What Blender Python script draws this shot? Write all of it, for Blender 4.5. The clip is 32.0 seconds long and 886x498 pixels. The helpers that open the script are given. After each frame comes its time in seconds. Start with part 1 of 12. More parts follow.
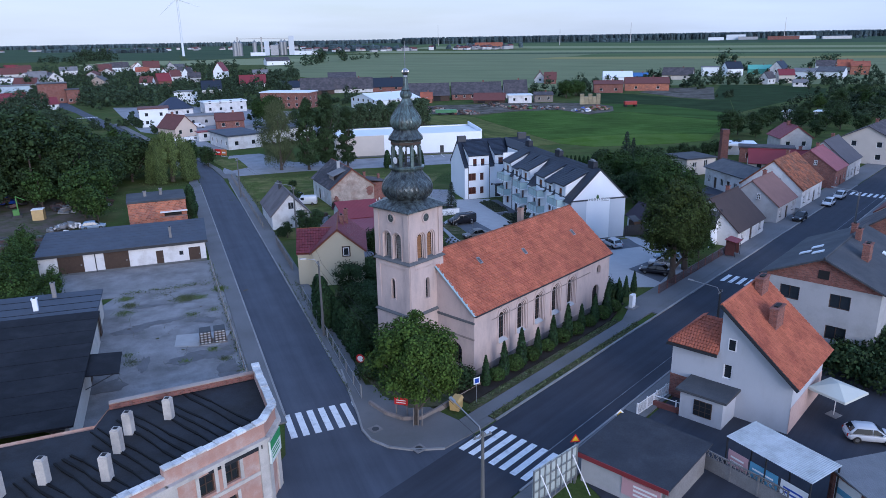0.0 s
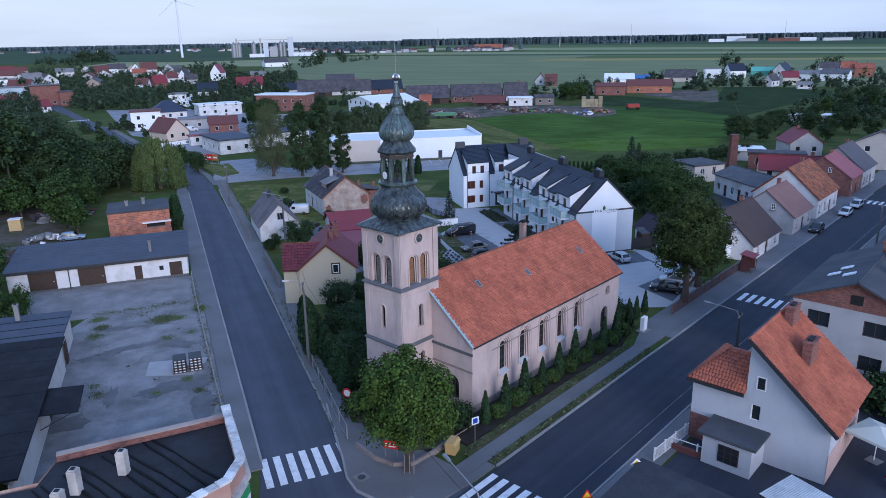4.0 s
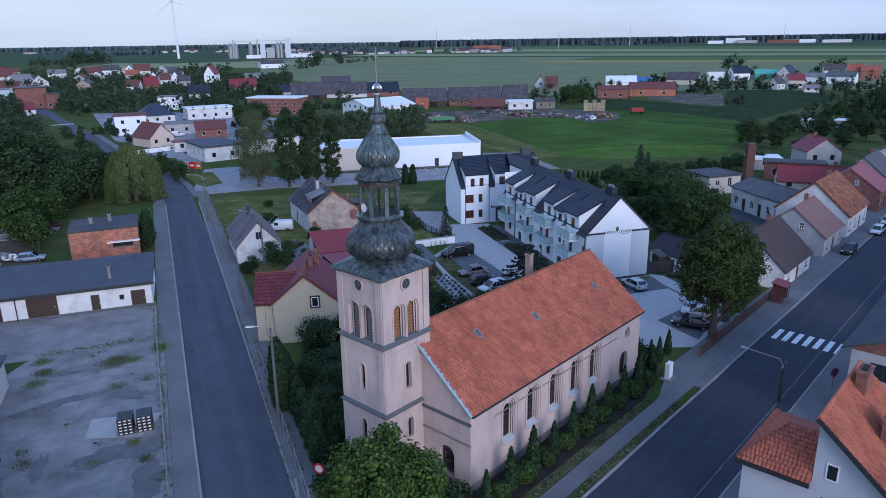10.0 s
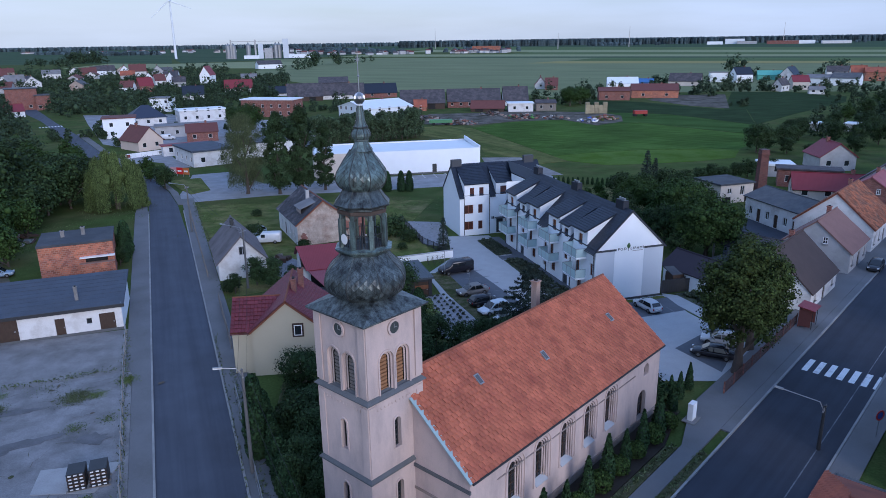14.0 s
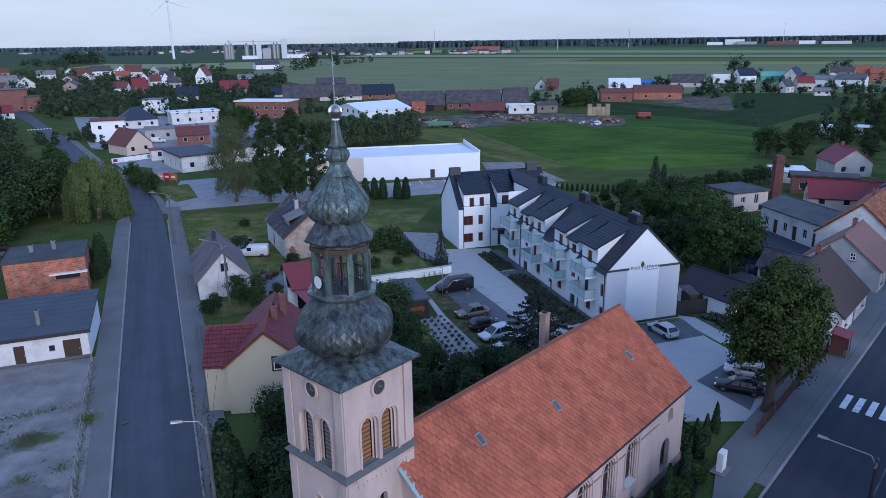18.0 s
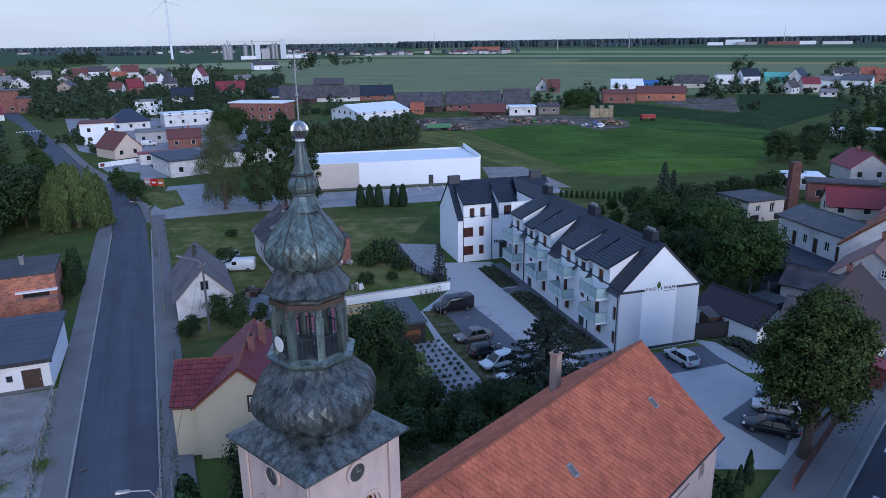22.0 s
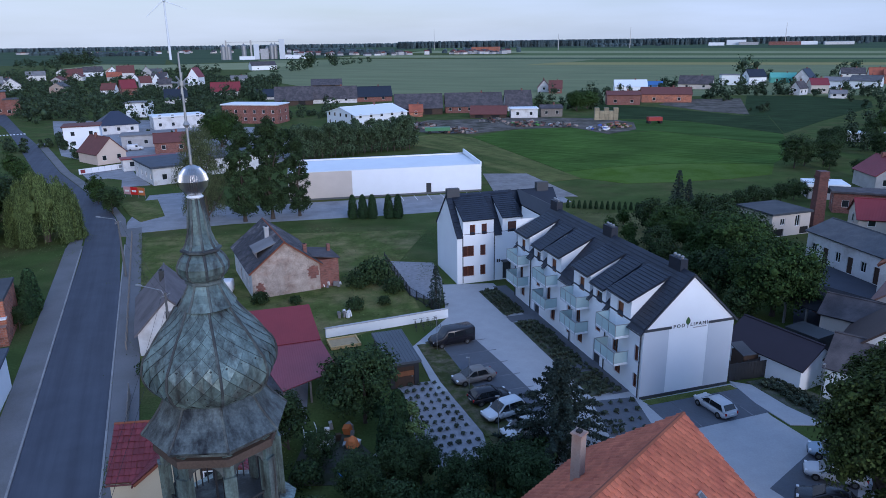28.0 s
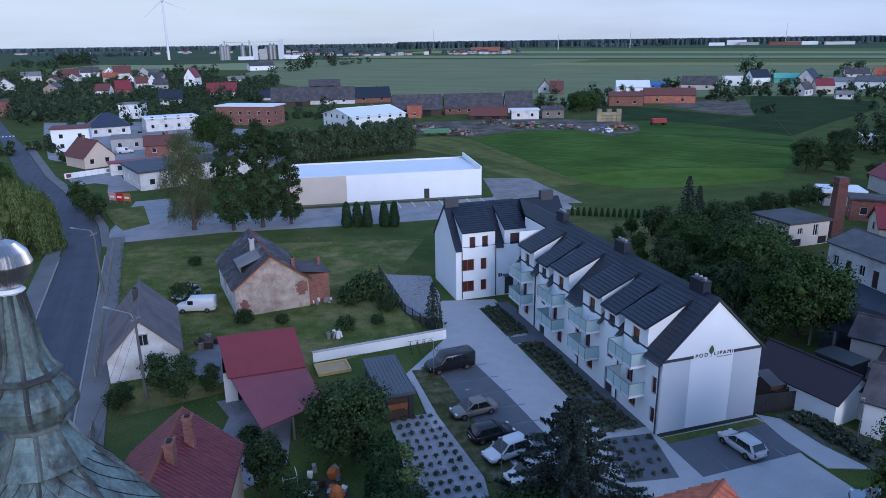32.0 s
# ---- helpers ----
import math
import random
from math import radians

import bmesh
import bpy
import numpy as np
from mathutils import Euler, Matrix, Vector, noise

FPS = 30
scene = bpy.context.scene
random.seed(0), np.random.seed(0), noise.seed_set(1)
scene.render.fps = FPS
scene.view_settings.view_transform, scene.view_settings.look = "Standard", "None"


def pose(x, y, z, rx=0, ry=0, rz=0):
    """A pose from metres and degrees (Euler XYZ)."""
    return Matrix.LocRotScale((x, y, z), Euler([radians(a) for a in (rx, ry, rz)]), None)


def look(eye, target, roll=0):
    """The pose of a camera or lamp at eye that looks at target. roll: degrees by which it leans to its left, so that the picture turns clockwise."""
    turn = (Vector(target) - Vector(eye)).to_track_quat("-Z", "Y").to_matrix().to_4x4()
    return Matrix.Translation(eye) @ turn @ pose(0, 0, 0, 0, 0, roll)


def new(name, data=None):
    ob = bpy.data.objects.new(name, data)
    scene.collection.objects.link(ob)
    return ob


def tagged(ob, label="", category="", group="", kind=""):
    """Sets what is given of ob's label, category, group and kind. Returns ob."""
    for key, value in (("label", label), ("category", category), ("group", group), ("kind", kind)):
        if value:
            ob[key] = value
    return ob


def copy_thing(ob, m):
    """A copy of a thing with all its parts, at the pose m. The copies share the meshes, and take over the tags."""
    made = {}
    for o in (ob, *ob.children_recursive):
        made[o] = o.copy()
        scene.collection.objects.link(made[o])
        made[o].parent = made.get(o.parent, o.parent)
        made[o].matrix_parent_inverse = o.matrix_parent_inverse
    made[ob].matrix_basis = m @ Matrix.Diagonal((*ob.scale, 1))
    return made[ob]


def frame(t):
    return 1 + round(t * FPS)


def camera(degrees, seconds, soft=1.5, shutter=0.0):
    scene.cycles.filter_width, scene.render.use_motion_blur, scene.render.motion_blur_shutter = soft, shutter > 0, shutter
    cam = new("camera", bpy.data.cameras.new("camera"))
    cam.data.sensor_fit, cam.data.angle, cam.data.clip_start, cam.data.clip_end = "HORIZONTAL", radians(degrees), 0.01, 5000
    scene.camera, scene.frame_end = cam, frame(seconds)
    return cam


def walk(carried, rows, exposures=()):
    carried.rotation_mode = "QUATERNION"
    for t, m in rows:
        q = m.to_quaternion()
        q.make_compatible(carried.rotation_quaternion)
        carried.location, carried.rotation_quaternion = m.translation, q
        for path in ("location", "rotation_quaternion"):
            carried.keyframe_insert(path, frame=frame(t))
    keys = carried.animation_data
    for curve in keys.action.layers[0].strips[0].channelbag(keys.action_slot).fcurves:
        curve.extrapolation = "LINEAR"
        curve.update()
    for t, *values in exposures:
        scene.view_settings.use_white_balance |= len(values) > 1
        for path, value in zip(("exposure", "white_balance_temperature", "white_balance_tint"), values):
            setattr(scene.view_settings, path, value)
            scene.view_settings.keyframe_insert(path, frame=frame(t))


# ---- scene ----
# ---- camera and its level flight ----
# time, eye, and the turn to the left, the tilt and the lean in degrees
WAY = [
    (0.0, (0.237, -0.127, 28.712), 0.170, -17.024, -1.020),
    (2.0, (0.442, 2.717, 28.707), 0.177, -16.965, -1.008),
    (4.0, (0.620, 5.777, 28.710), 0.156, -16.916, -0.985),
    (6.0, (0.775, 8.994, 28.717), 0.116, -16.875, -0.957),
    (8.0, (0.914, 12.315, 28.726), 0.065, -16.842, -0.925),
    (10.0, (1.041, 15.695, 28.735), 0.010, -16.816, -0.894),
    (12.0, (1.161, 19.093, 28.741), -0.042, -16.795, -0.864),
    (14.0, (1.276, 22.477, 28.743), -0.088, -16.778, -0.838),
    (16.0, (1.391, 25.820, 28.740), -0.126, -16.765, -0.816),
    (18.0, (1.506, 29.103, 28.730), -0.152, -16.754, -0.801),
    (20.0, (1.623, 32.313, 28.712), -0.167, -16.745, -0.791),
    (22.0, (1.744, 35.442, 28.686), -0.172, -16.738, -0.786),
    (24.0, (1.869, 38.492, 28.651), -0.170, -16.731, -0.787),
    (26.0, (1.996, 41.469, 28.608), -0.163, -16.725, -0.791),
    (28.0, (2.125, 44.386, 28.556), -0.157, -16.718, -0.797),
    (30.0, (2.254, 47.263, 28.495), -0.159, -16.711, -0.802),
    (32.0, (2.381, 50.127, 28.427), -0.176, -16.703, -0.805),
]


def ahead(e, turn, tilt):
    a, b = radians(turn), radians(tilt)
    return (e[0] - 10 * math.sin(a) * math.cos(b), e[1] + 10 * math.cos(a) * math.cos(b), e[2] + 10 * math.sin(b))


PATH = [(t, look(e, ahead(e, turn, tilt), lean)) for t, e, turn, tilt, lean in WAY]
cam = camera(65.0, 32.0, 0.45)
walk(cam, PATH, exposures=[(0.0, 0.1, 5320, 12), (6.0, 0.02, 5320, 12), (13.0, -0.05, 5320, 12), (22.0, -0.11, 5320, 12), (32.0, -0.07, 5320, 12)])

# ---- world and sun: a pale evening sky ----
SUN_EL, SUN_AZ = 17.0, 154.0
world = bpy.data.worlds.new("evening_sky")
scene.world = world
world.use_nodes = True
wt = world.node_tree
wt.nodes.clear()
w_out = wt.nodes.new("ShaderNodeOutputWorld")
w_bg = wt.nodes.new("ShaderNodeBackground")
sky = wt.nodes.new("ShaderNodeTexSky")
sky.sky_type = "NISHITA"
sky.sun_disc = False
sky.sun_elevation, sky.sun_rotation = radians(SUN_EL), radians(SUN_AZ)
sky.air_density, sky.dust_density, sky.ozone_density = 1.0, 1.5, 2.0
w_bg.inputs["Strength"].default_value = 0.125
w_geo = wt.nodes.new("ShaderNodeTexCoord")
w_map = wt.nodes.new("ShaderNodeMapping")
w_map.inputs["Scale"].default_value = (2.0, 2.0, 14.0)
w_noise = wt.nodes.new("ShaderNodeTexNoise")
w_noise.inputs["Scale"].default_value = 1.6
w_noise.inputs["Detail"].default_value = 6.0
w_ramp = wt.nodes.new("ShaderNodeMapRange")
w_ramp.inputs["From Min"].default_value, w_ramp.inputs["From Max"].default_value = 0.25, 0.75
w_ramp.inputs["To Min"].default_value, w_ramp.inputs["To Max"].default_value = 0.55, 0.95
w_mix = wt.nodes.new("ShaderNodeMix")
w_mix.data_type = "RGBA"
w_sep = wt.nodes.new("ShaderNodeSeparateXYZ")
w_up = wt.nodes.new("ShaderNodeMapRange")
w_up.inputs["From Min"].default_value, w_up.inputs["From Max"].default_value = 0.02, 0.38
w_grad = wt.nodes.new("ShaderNodeMix")
w_grad.data_type = "RGBA"
w_grad.inputs["A"].default_value = (6.4, 6.5, 6.8, 1)
w_grad.inputs["B"].default_value = (3.85, 5.45, 8.9, 1)
wt.links.new(w_geo.outputs["Generated"], w_sep.inputs[0])
wt.links.new(w_sep.outputs["Z"], w_up.inputs["Value"])
w_side = wt.nodes.new("ShaderNodeMath")
w_side.operation, w_side.use_clamp = "MULTIPLY_ADD", True
w_side.inputs[1].default_value = 0.45
wt.links.new(w_sep.outputs["X"], w_side.inputs[0])
wt.links.new(w_up.outputs[0], w_side.inputs[2])
wt.links.new(w_side.outputs[0], w_grad.inputs["Factor"])
wt.links.new(w_grad.outputs["Result"], w_mix.inputs["B"])
wt.links.new(w_geo.outputs["Generated"], w_map.inputs["Vector"])
wt.links.new(w_map.outputs[0], w_noise.inputs["Vector"])
wt.links.new(w_noise.outputs["Fac"], w_ramp.inputs["Value"])
wt.links.new(w_ramp.outputs[0], w_mix.inputs["Factor"])
wt.links.new(sky.outputs[0], w_mix.inputs["A"])
wt.links.new(w_mix.outputs["Result"], w_bg.inputs["Color"])
wt.links.new(w_bg.outputs[0], w_out.inputs["Surface"])
sun = new("evening_sun", bpy.data.lights.new("evening_sun", "SUN"))
sun.data.energy, sun.data.angle, sun.data.color = 1.95, radians(30), (1.0, 0.86, 0.78)
_az = radians(SUN_AZ)
sun.matrix_world = look((0, 0, 60), (-math.sin(_az) * 10 * math.cos(radians(SUN_EL)), -math.cos(_az) * 10 * math.cos(radians(SUN_EL)), 60 - 10 * math.sin(radians(SUN_EL))))

# ---- materials ----
MATS = {}


def mat(name, col, rough=0.8, var=0.12, scale=3.0, fine=40.0, bump=0.15, metal=0.0, stain=None, stain_at=0.6, stain_scale=0.5, island=0.0, objrand=0.0, spec=0.4, waves=None, streak=(0, 1, 1), courses=None):
    """A surface with grain at two scales, stains with a soft edge, fine relief and, for tiles, a different tone for each piece."""
    if name in MATS:
        return MATS[name]
    spec = 0.04 if rough >= 1.0 else spec
    m = bpy.data.materials.new(name)
    m.use_nodes = True
    nt = m.node_tree
    N, L = nt.nodes, nt.links
    b = N["Principled BSDF"]
    b.inputs["Roughness"].default_value = rough
    b.inputs["Metallic"].default_value = metal
    b.inputs["Specular IOR Level"].default_value = spec
    geo = N.new("ShaderNodeNewGeometry")
    n1, n2 = N.new("ShaderNodeTexNoise"), N.new("ShaderNodeTexNoise")
    for n, s in ((n1, scale), (n2, fine)):
        n.inputs["Scale"].default_value, n.inputs["Detail"].default_value = s, 5.0
        L.new(geo.outputs["Position"], n.inputs["Vector"])
    mixn = N.new("ShaderNodeMath")
    mixn.operation = "ADD"
    L.new(n1.outputs["Fac"], mixn.inputs[0])
    L.new(n2.outputs["Fac"], mixn.inputs[1])
    rng = N.new("ShaderNodeMapRange")
    rng.inputs["From Min"].default_value, rng.inputs["From Max"].default_value = 0.6, 1.4
    rng.inputs["To Min"].default_value, rng.inputs["To Max"].default_value = 1 - var, 1 + var
    L.new(mixn.outputs[0], rng.inputs["Value"])
    value = rng.outputs[0]
    for amount, sock in ((island, geo.outputs["Random Per Island"]), (objrand, None)):
        if amount:
            if sock is None:
                sock = N.new("ShaderNodeObjectInfo").outputs["Random"]
            r2 = N.new("ShaderNodeMapRange")
            r2.inputs["To Min"].default_value, r2.inputs["To Max"].default_value = 1 - amount, 1 + amount
            L.new(sock, r2.inputs["Value"])
            mul = N.new("ShaderNodeMath")
            mul.operation = "MULTIPLY"
            L.new(value, mul.inputs[0])
            L.new(r2.outputs[0], mul.inputs[1])
            value = mul.outputs[0]
    base = N.new("ShaderNodeMix")
    base.data_type = "RGBA"
    base.inputs["A"].default_value = (*col, 1)
    base.inputs["B"].default_value = (*(stain or col), 1)
    base.inputs["Factor"].default_value = 0.0
    if stain:
        n3 = N.new("ShaderNodeTexNoise")
        n3.inputs["Scale"].default_value, n3.inputs["Detail"].default_value, n3.inputs["Roughness"].default_value = stain_scale, 8.0, 0.65
        mp = N.new("ShaderNodeMapping")
        mp.vector_type = "TEXTURE"
        mp.inputs["Rotation"].default_value = (0, 0, radians(streak[0]))
        mp.inputs["Scale"].default_value = (streak[1], 1.0, streak[2])
        L.new(geo.outputs["Position"], mp.inputs["Vector"])
        L.new(mp.outputs[0], n3.inputs["Vector"])
        r3 = N.new("ShaderNodeMapRange")
        r3.inputs["From Min"].default_value, r3.inputs["From Max"].default_value = stain_at - 0.12, stain_at + 0.12
        L.new(n3.outputs["Fac"], r3.inputs["Value"])
        L.new(r3.outputs[0], base.inputs["Factor"])
    hsv = N.new("ShaderNodeHueSaturation")
    tone = base.outputs["Result"]
    if courses:
        tc2, sp2, ad2, cb2 = N.new("ShaderNodeTexCoord"), N.new("ShaderNodeSeparateXYZ"), N.new("ShaderNodeMath"), N.new("ShaderNodeCombineXYZ")
        L.new(tc2.outputs["Object"], sp2.inputs[0])
        L.new(sp2.outputs["X"], ad2.inputs[0])
        L.new(sp2.outputs["Y"], ad2.inputs[1])
        L.new(ad2.outputs[0], cb2.inputs["X"])
        L.new(sp2.outputs["Z"], cb2.inputs["Y"])
        bk = N.new("ShaderNodeTexBrick")
        bk.inputs["Color1"].default_value, bk.inputs["Color2"].default_value, bk.inputs["Mortar"].default_value = (0.62, 0.62, 0.64, 1), (1.25, 1.2, 1.2, 1), (0.9, 1.5, 1.9, 1)
        bk.inputs["Scale"].default_value, bk.inputs["Mortar Size"].default_value = 1.0, courses[1] * 0.09
        bk.inputs["Brick Width"].default_value, bk.inputs["Row Height"].default_value = courses
        L.new(cb2.outputs[0], bk.inputs["Vector"])
        ml2 = N.new("ShaderNodeMix")
        ml2.data_type, ml2.blend_type = "RGBA", "MULTIPLY"
        ml2.inputs["Factor"].default_value = 1.0
        L.new(tone, ml2.inputs["A"])
        L.new(bk.outputs["Color"], ml2.inputs["B"])
        tone = ml2.outputs["Result"]
    L.new(tone, hsv.inputs["Color"])
    L.new(value, hsv.inputs["Value"])
    L.new(hsv.outputs[0], b.inputs["Base Color"])
    if bump:
        bp = N.new("ShaderNodeBump")
        bp.inputs["Strength"].default_value, bp.inputs["Distance"].default_value = bump, 0.02
        if waves:
            wv = N.new("ShaderNodeTexWave")
            wv.inputs["Scale"].default_value = waves
            tc = N.new("ShaderNodeTexCoord")
            L.new(tc.outputs["Object"], wv.inputs["Vector"])
            L.new(wv.outputs["Fac"], bp.inputs["Height"])
        else:
            L.new(n2.outputs["Fac"], bp.inputs["Height"])
        L.new(bp.outputs[0], b.inputs["Normal"])
    MATS[name] = m
    return m


def glass_dark(name="window_glass", col=(0.02, 0.025, 0.03), rough=0.08):
    return mat(name, col, rough, 0.2, 0.8, 5, 0.0, spec=0.7)


M_ASPHALT = mat("asphalt", (0.036, 0.041, 0.056), 0.85, 0.25, 0.35, 30, 0.2, stain=(0.027, 0.031, 0.043), stain_at=0.5, stain_scale=0.9, streak=(47.7, 40, 1))
M_ASPHALT_S = mat("side_street_asphalt", (0.066, 0.076, 0.1), 0.85, 0.25, 0.35, 30, 0.2, stain=(0.05, 0.057, 0.077), stain_at=0.52, stain_scale=0.8, streak=(112, 30, 1))
M_ASPHALT2 = mat("patched_asphalt", (0.045, 0.051, 0.068), 0.9, 0.2, 0.5, 30, 0.2)
M_PAVE = mat("pavement_slabs", (0.155, 0.157, 0.165), 0.9, 0.22, 0.6, 14, 0.2, stain=(0.11, 0.112, 0.112), stain_at=0.55, stain_scale=0.3)
M_KERB = mat("kerb_concrete", (0.26, 0.26, 0.26), 0.9, 0.2, 1.0, 20, 0.2, objrand=0.1)
M_CONC = mat("yard_concrete", (0.2, 0.205, 0.225), 0.95, 0.28, 0.6, 12, 0.3, stain=(0.125, 0.125, 0.13), stain_at=0.55, stain_scale=0.22)
M_CONC2 = mat("old_concrete", (0.225, 0.22, 0.22), 0.95, 0.25, 0.7, 12, 0.25, stain=(0.15, 0.145, 0.14), stain_at=0.55, stain_scale=0.3)
M_PAVER = mat("light_block_paving", (0.35, 0.365, 0.385), 0.9, 0.1, 0.8, 8, 0.15)
M_PAVER_D = mat("dark_block_paving", (0.1, 0.11, 0.13), 0.9, 0.14, 0.8, 8, 0.15)
M_PAINT = mat("road_paint", (0.72, 0.73, 0.74), 0.8, 0.15, 2.0, 25, 0.1, stain=(0.35, 0.35, 0.36), stain_at=0.66, stain_scale=1.5)
M_GRASS = mat("meadow_grass", (0.06, 0.088, 0.026), 1.0, 0.4, 0.25, 5, 0.5, stain=(0.09, 0.092, 0.038), stain_at=0.57, stain_scale=0.09)
M_LAWN = mat("lawn_grass", (0.084, 0.108, 0.032), 1.0, 0.5, 0.6, 9, 0.6, stain=(0.19, 0.17, 0.078), stain_at=0.57, stain_scale=0.22)
M_CROP = mat("green_crop", (0.074, 0.13, 0.03), 1.0, 0.5, 0.06, 3, 0.5, stain=(0.036, 0.076, 0.01), stain_at=0.5, stain_scale=0.9, streak=(-30, 14, 1))
M_CROP2 = mat("dark_crop", (0.038, 0.064, 0.026), 1.0, 0.3, 0.1, 3, 0.5, stain=(0.018, 0.034, 0.012), stain_at=0.5, stain_scale=0.7, streak=(-35, 14, 1))
M_CROP3 = mat("fresh_grass_field", (0.092, 0.152, 0.034), 1.0, 0.3, 0.06, 3, 0.4, stain=(0.056, 0.105, 0.012), stain_at=0.5, stain_scale=0.12)
M_FIELDGREEN = mat("green_field_strip", (0.085, 0.125, 0.05), 1.0, 0.15, 0.01, 0.8, 0.3, stain=(0.11, 0.15, 0.065), stain_at=0.5, stain_scale=0.02, streak=(-25, 12, 1))
M_WHEAT = mat("grain_field", (0.19, 0.215, 0.115), 1.0, 0.14, 0.02, 1.5, 0.4, stain=(0.155, 0.185, 0.098), stain_at=0.5, stain_scale=0.05, streak=(-30, 12, 1))
M_PALE = mat("pale_grain_strip", (0.23, 0.255, 0.14), 1.0, 0.12, 0.02, 1.5, 0.4)
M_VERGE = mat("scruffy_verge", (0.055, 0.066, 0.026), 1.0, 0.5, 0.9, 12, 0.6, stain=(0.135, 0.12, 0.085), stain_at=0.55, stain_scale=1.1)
M_BLUEFELT = mat("blue_grey_felt", (0.062, 0.076, 0.103), 0.8, 0.25, 0.5, 12, 0.3, stain=(0.06, 0.07, 0.09), stain_at=0.55, stain_scale=0.4)
M_WHEAT2 = mat("ripening_field", (0.26, 0.24, 0.1), 1.0, 0.12, 0.02, 1.5, 0.4)
M_FARGREEN = mat("far_field", (0.046, 0.076, 0.043), 1.0, 0.15, 0.01, 0.8, 0.3, stain=(0.062, 0.094, 0.052), stain_at=0.5, stain_scale=0.02, streak=(-25, 12, 1))
M_SOIL = mat("bare_soil", (0.12, 0.1, 0.085), 1.0, 0.3, 0.5, 8, 0.5, stain=(0.06, 0.075, 0.03), stain_at=0.55, stain_scale=0.3)
M_HAY = mat("mown_meadow", (0.16, 0.15, 0.065), 1.0, 0.25, 0.3, 6, 0.5, stain=(0.07, 0.085, 0.03), stain_at=0.5, stain_scale=0.1)
M_PLASTER = mat("pink_cream_plaster", (0.53, 0.425, 0.39), 0.9, 0.1, 0.6, 25, 0.12, stain=(0.4, 0.33, 0.31), stain_at=0.56, stain_scale=0.8, streak=(0, 1, 3))
M_TRIM = mat("grey_slate_ledge", (0.11, 0.115, 0.122), 0.8, 0.2, 1.5, 20, 0.2)
M_PLINTH = mat("stained_plinth", (0.3, 0.25, 0.23), 0.95, 0.2, 1.0, 20, 0.2, stain=(0.17, 0.15, 0.14), stain_at=0.52, stain_scale=0.6)
M_WHITE = mat("white_render", (0.81, 0.84, 0.87), 0.85, 0.04, 0.5, 30, 0.06)
M_GREYR = mat("grey_render", (0.55, 0.59, 0.64), 0.85, 0.04, 0.5, 30, 0.06)
M_OLDWHITE = mat("old_white_plaster", (0.66, 0.66, 0.66), 0.9, 0.1, 0.6, 20, 0.12, stain=(0.45, 0.43, 0.41), stain_at=0.6, stain_scale=0.5)
M_GREYPL = mat("grey_plaster", (0.42, 0.42, 0.43), 0.9, 0.1, 0.5, 20, 0.12, stain=(0.33, 0.33, 0.33), stain_at=0.55, stain_scale=0.4)
M_BEIGE = mat("beige_plaster", (0.55, 0.5, 0.45), 0.9, 0.08, 0.5, 20, 0.1)
M_YELLOW = mat("pale_yellow_plaster", (0.52, 0.46, 0.33), 0.9, 0.06, 0.5, 20, 0.08)
M_STONE = mat("bare_patchy_plaster", (0.36, 0.3, 0.26), 0.95, 0.2, 0.8, 15, 0.3, stain=(0.24, 0.13, 0.1), stain_at=0.6, stain_scale=0.4)
M_BRICK = mat("red_brick", (0.24, 0.1, 0.075), 0.9, 0.22, 1.2, 18, 0.3, stain=(0.2, 0.085, 0.065), stain_at=0.55, stain_scale=0.5, courses=(0.26, 0.08))
M_BRICKO = mat("orange_hollow_brick", (0.42, 0.15, 0.085), 0.9, 0.18, 1.0, 12, 0.3, stain=(0.27, 0.11, 0.08), stain_at=0.54, stain_scale=0.6, courses=(0.42, 0.25))
M_TILE = mat("clay_roof_tile", (0.42, 0.132, 0.072), 0.85, 0.26, 0.5, 20, 0.15, stain=(0.29, 0.082, 0.05), stain_at=0.57, stain_scale=0.7, island=0.13)
M_TILE_U = mat("clay_tile_bed", (0.2, 0.07, 0.04), 0.9, 0.2, 1.0, 20, 0.2)
M_REDROOF = mat("wine_red_roof", (0.19, 0.028, 0.035), 0.55, 0.12, 0.6, 20, 0.4, waves=1.6)
M_DARKRED = mat("brown_red_roof", (0.13, 0.05, 0.045), 0.8, 0.15, 0.8, 20, 0.25)
M_SLATE = mat("graphite_roof_tile", (0.017, 0.023, 0.038), 0.5, 0.18, 0.8, 14, 0.2, island=0.22, spec=0.4)
M_FELT = mat("bitumen_felt", (0.05, 0.056, 0.066), 0.85, 0.25, 0.5, 12, 0.3, stain=(0.075, 0.08, 0.088), stain_at=0.55, stain_scale=0.35)
M_FELT_D = mat("black_bitumen", (0.012, 0.0135, 0.018), 0.85, 0.35, 0.6, 12, 0.3, stain=(0.024, 0.026, 0.032), stain_at=0.56, stain_scale=0.4, spec=0.2)
M_ETERNIT = mat("grey_cement_sheet", (0.2, 0.2, 0.21), 0.9, 0.2, 0.8, 14, 0.3, stain=(0.14, 0.14, 0.14), stain_at=0.55, stain_scale=0.4)
M_OLDROOF = mat("weathered_dark_roof", (0.06, 0.056, 0.063), 0.9, 0.25, 0.8, 14, 0.3, stain=(0.1, 0.09, 0.095), stain_at=0.55, stain_scale=0.4)
M_REDTILE = mat("wine_red_roof_tile", (0.14, 0.027, 0.035), 0.5, 0.15, 0.8, 20, 0.15, island=0.18)
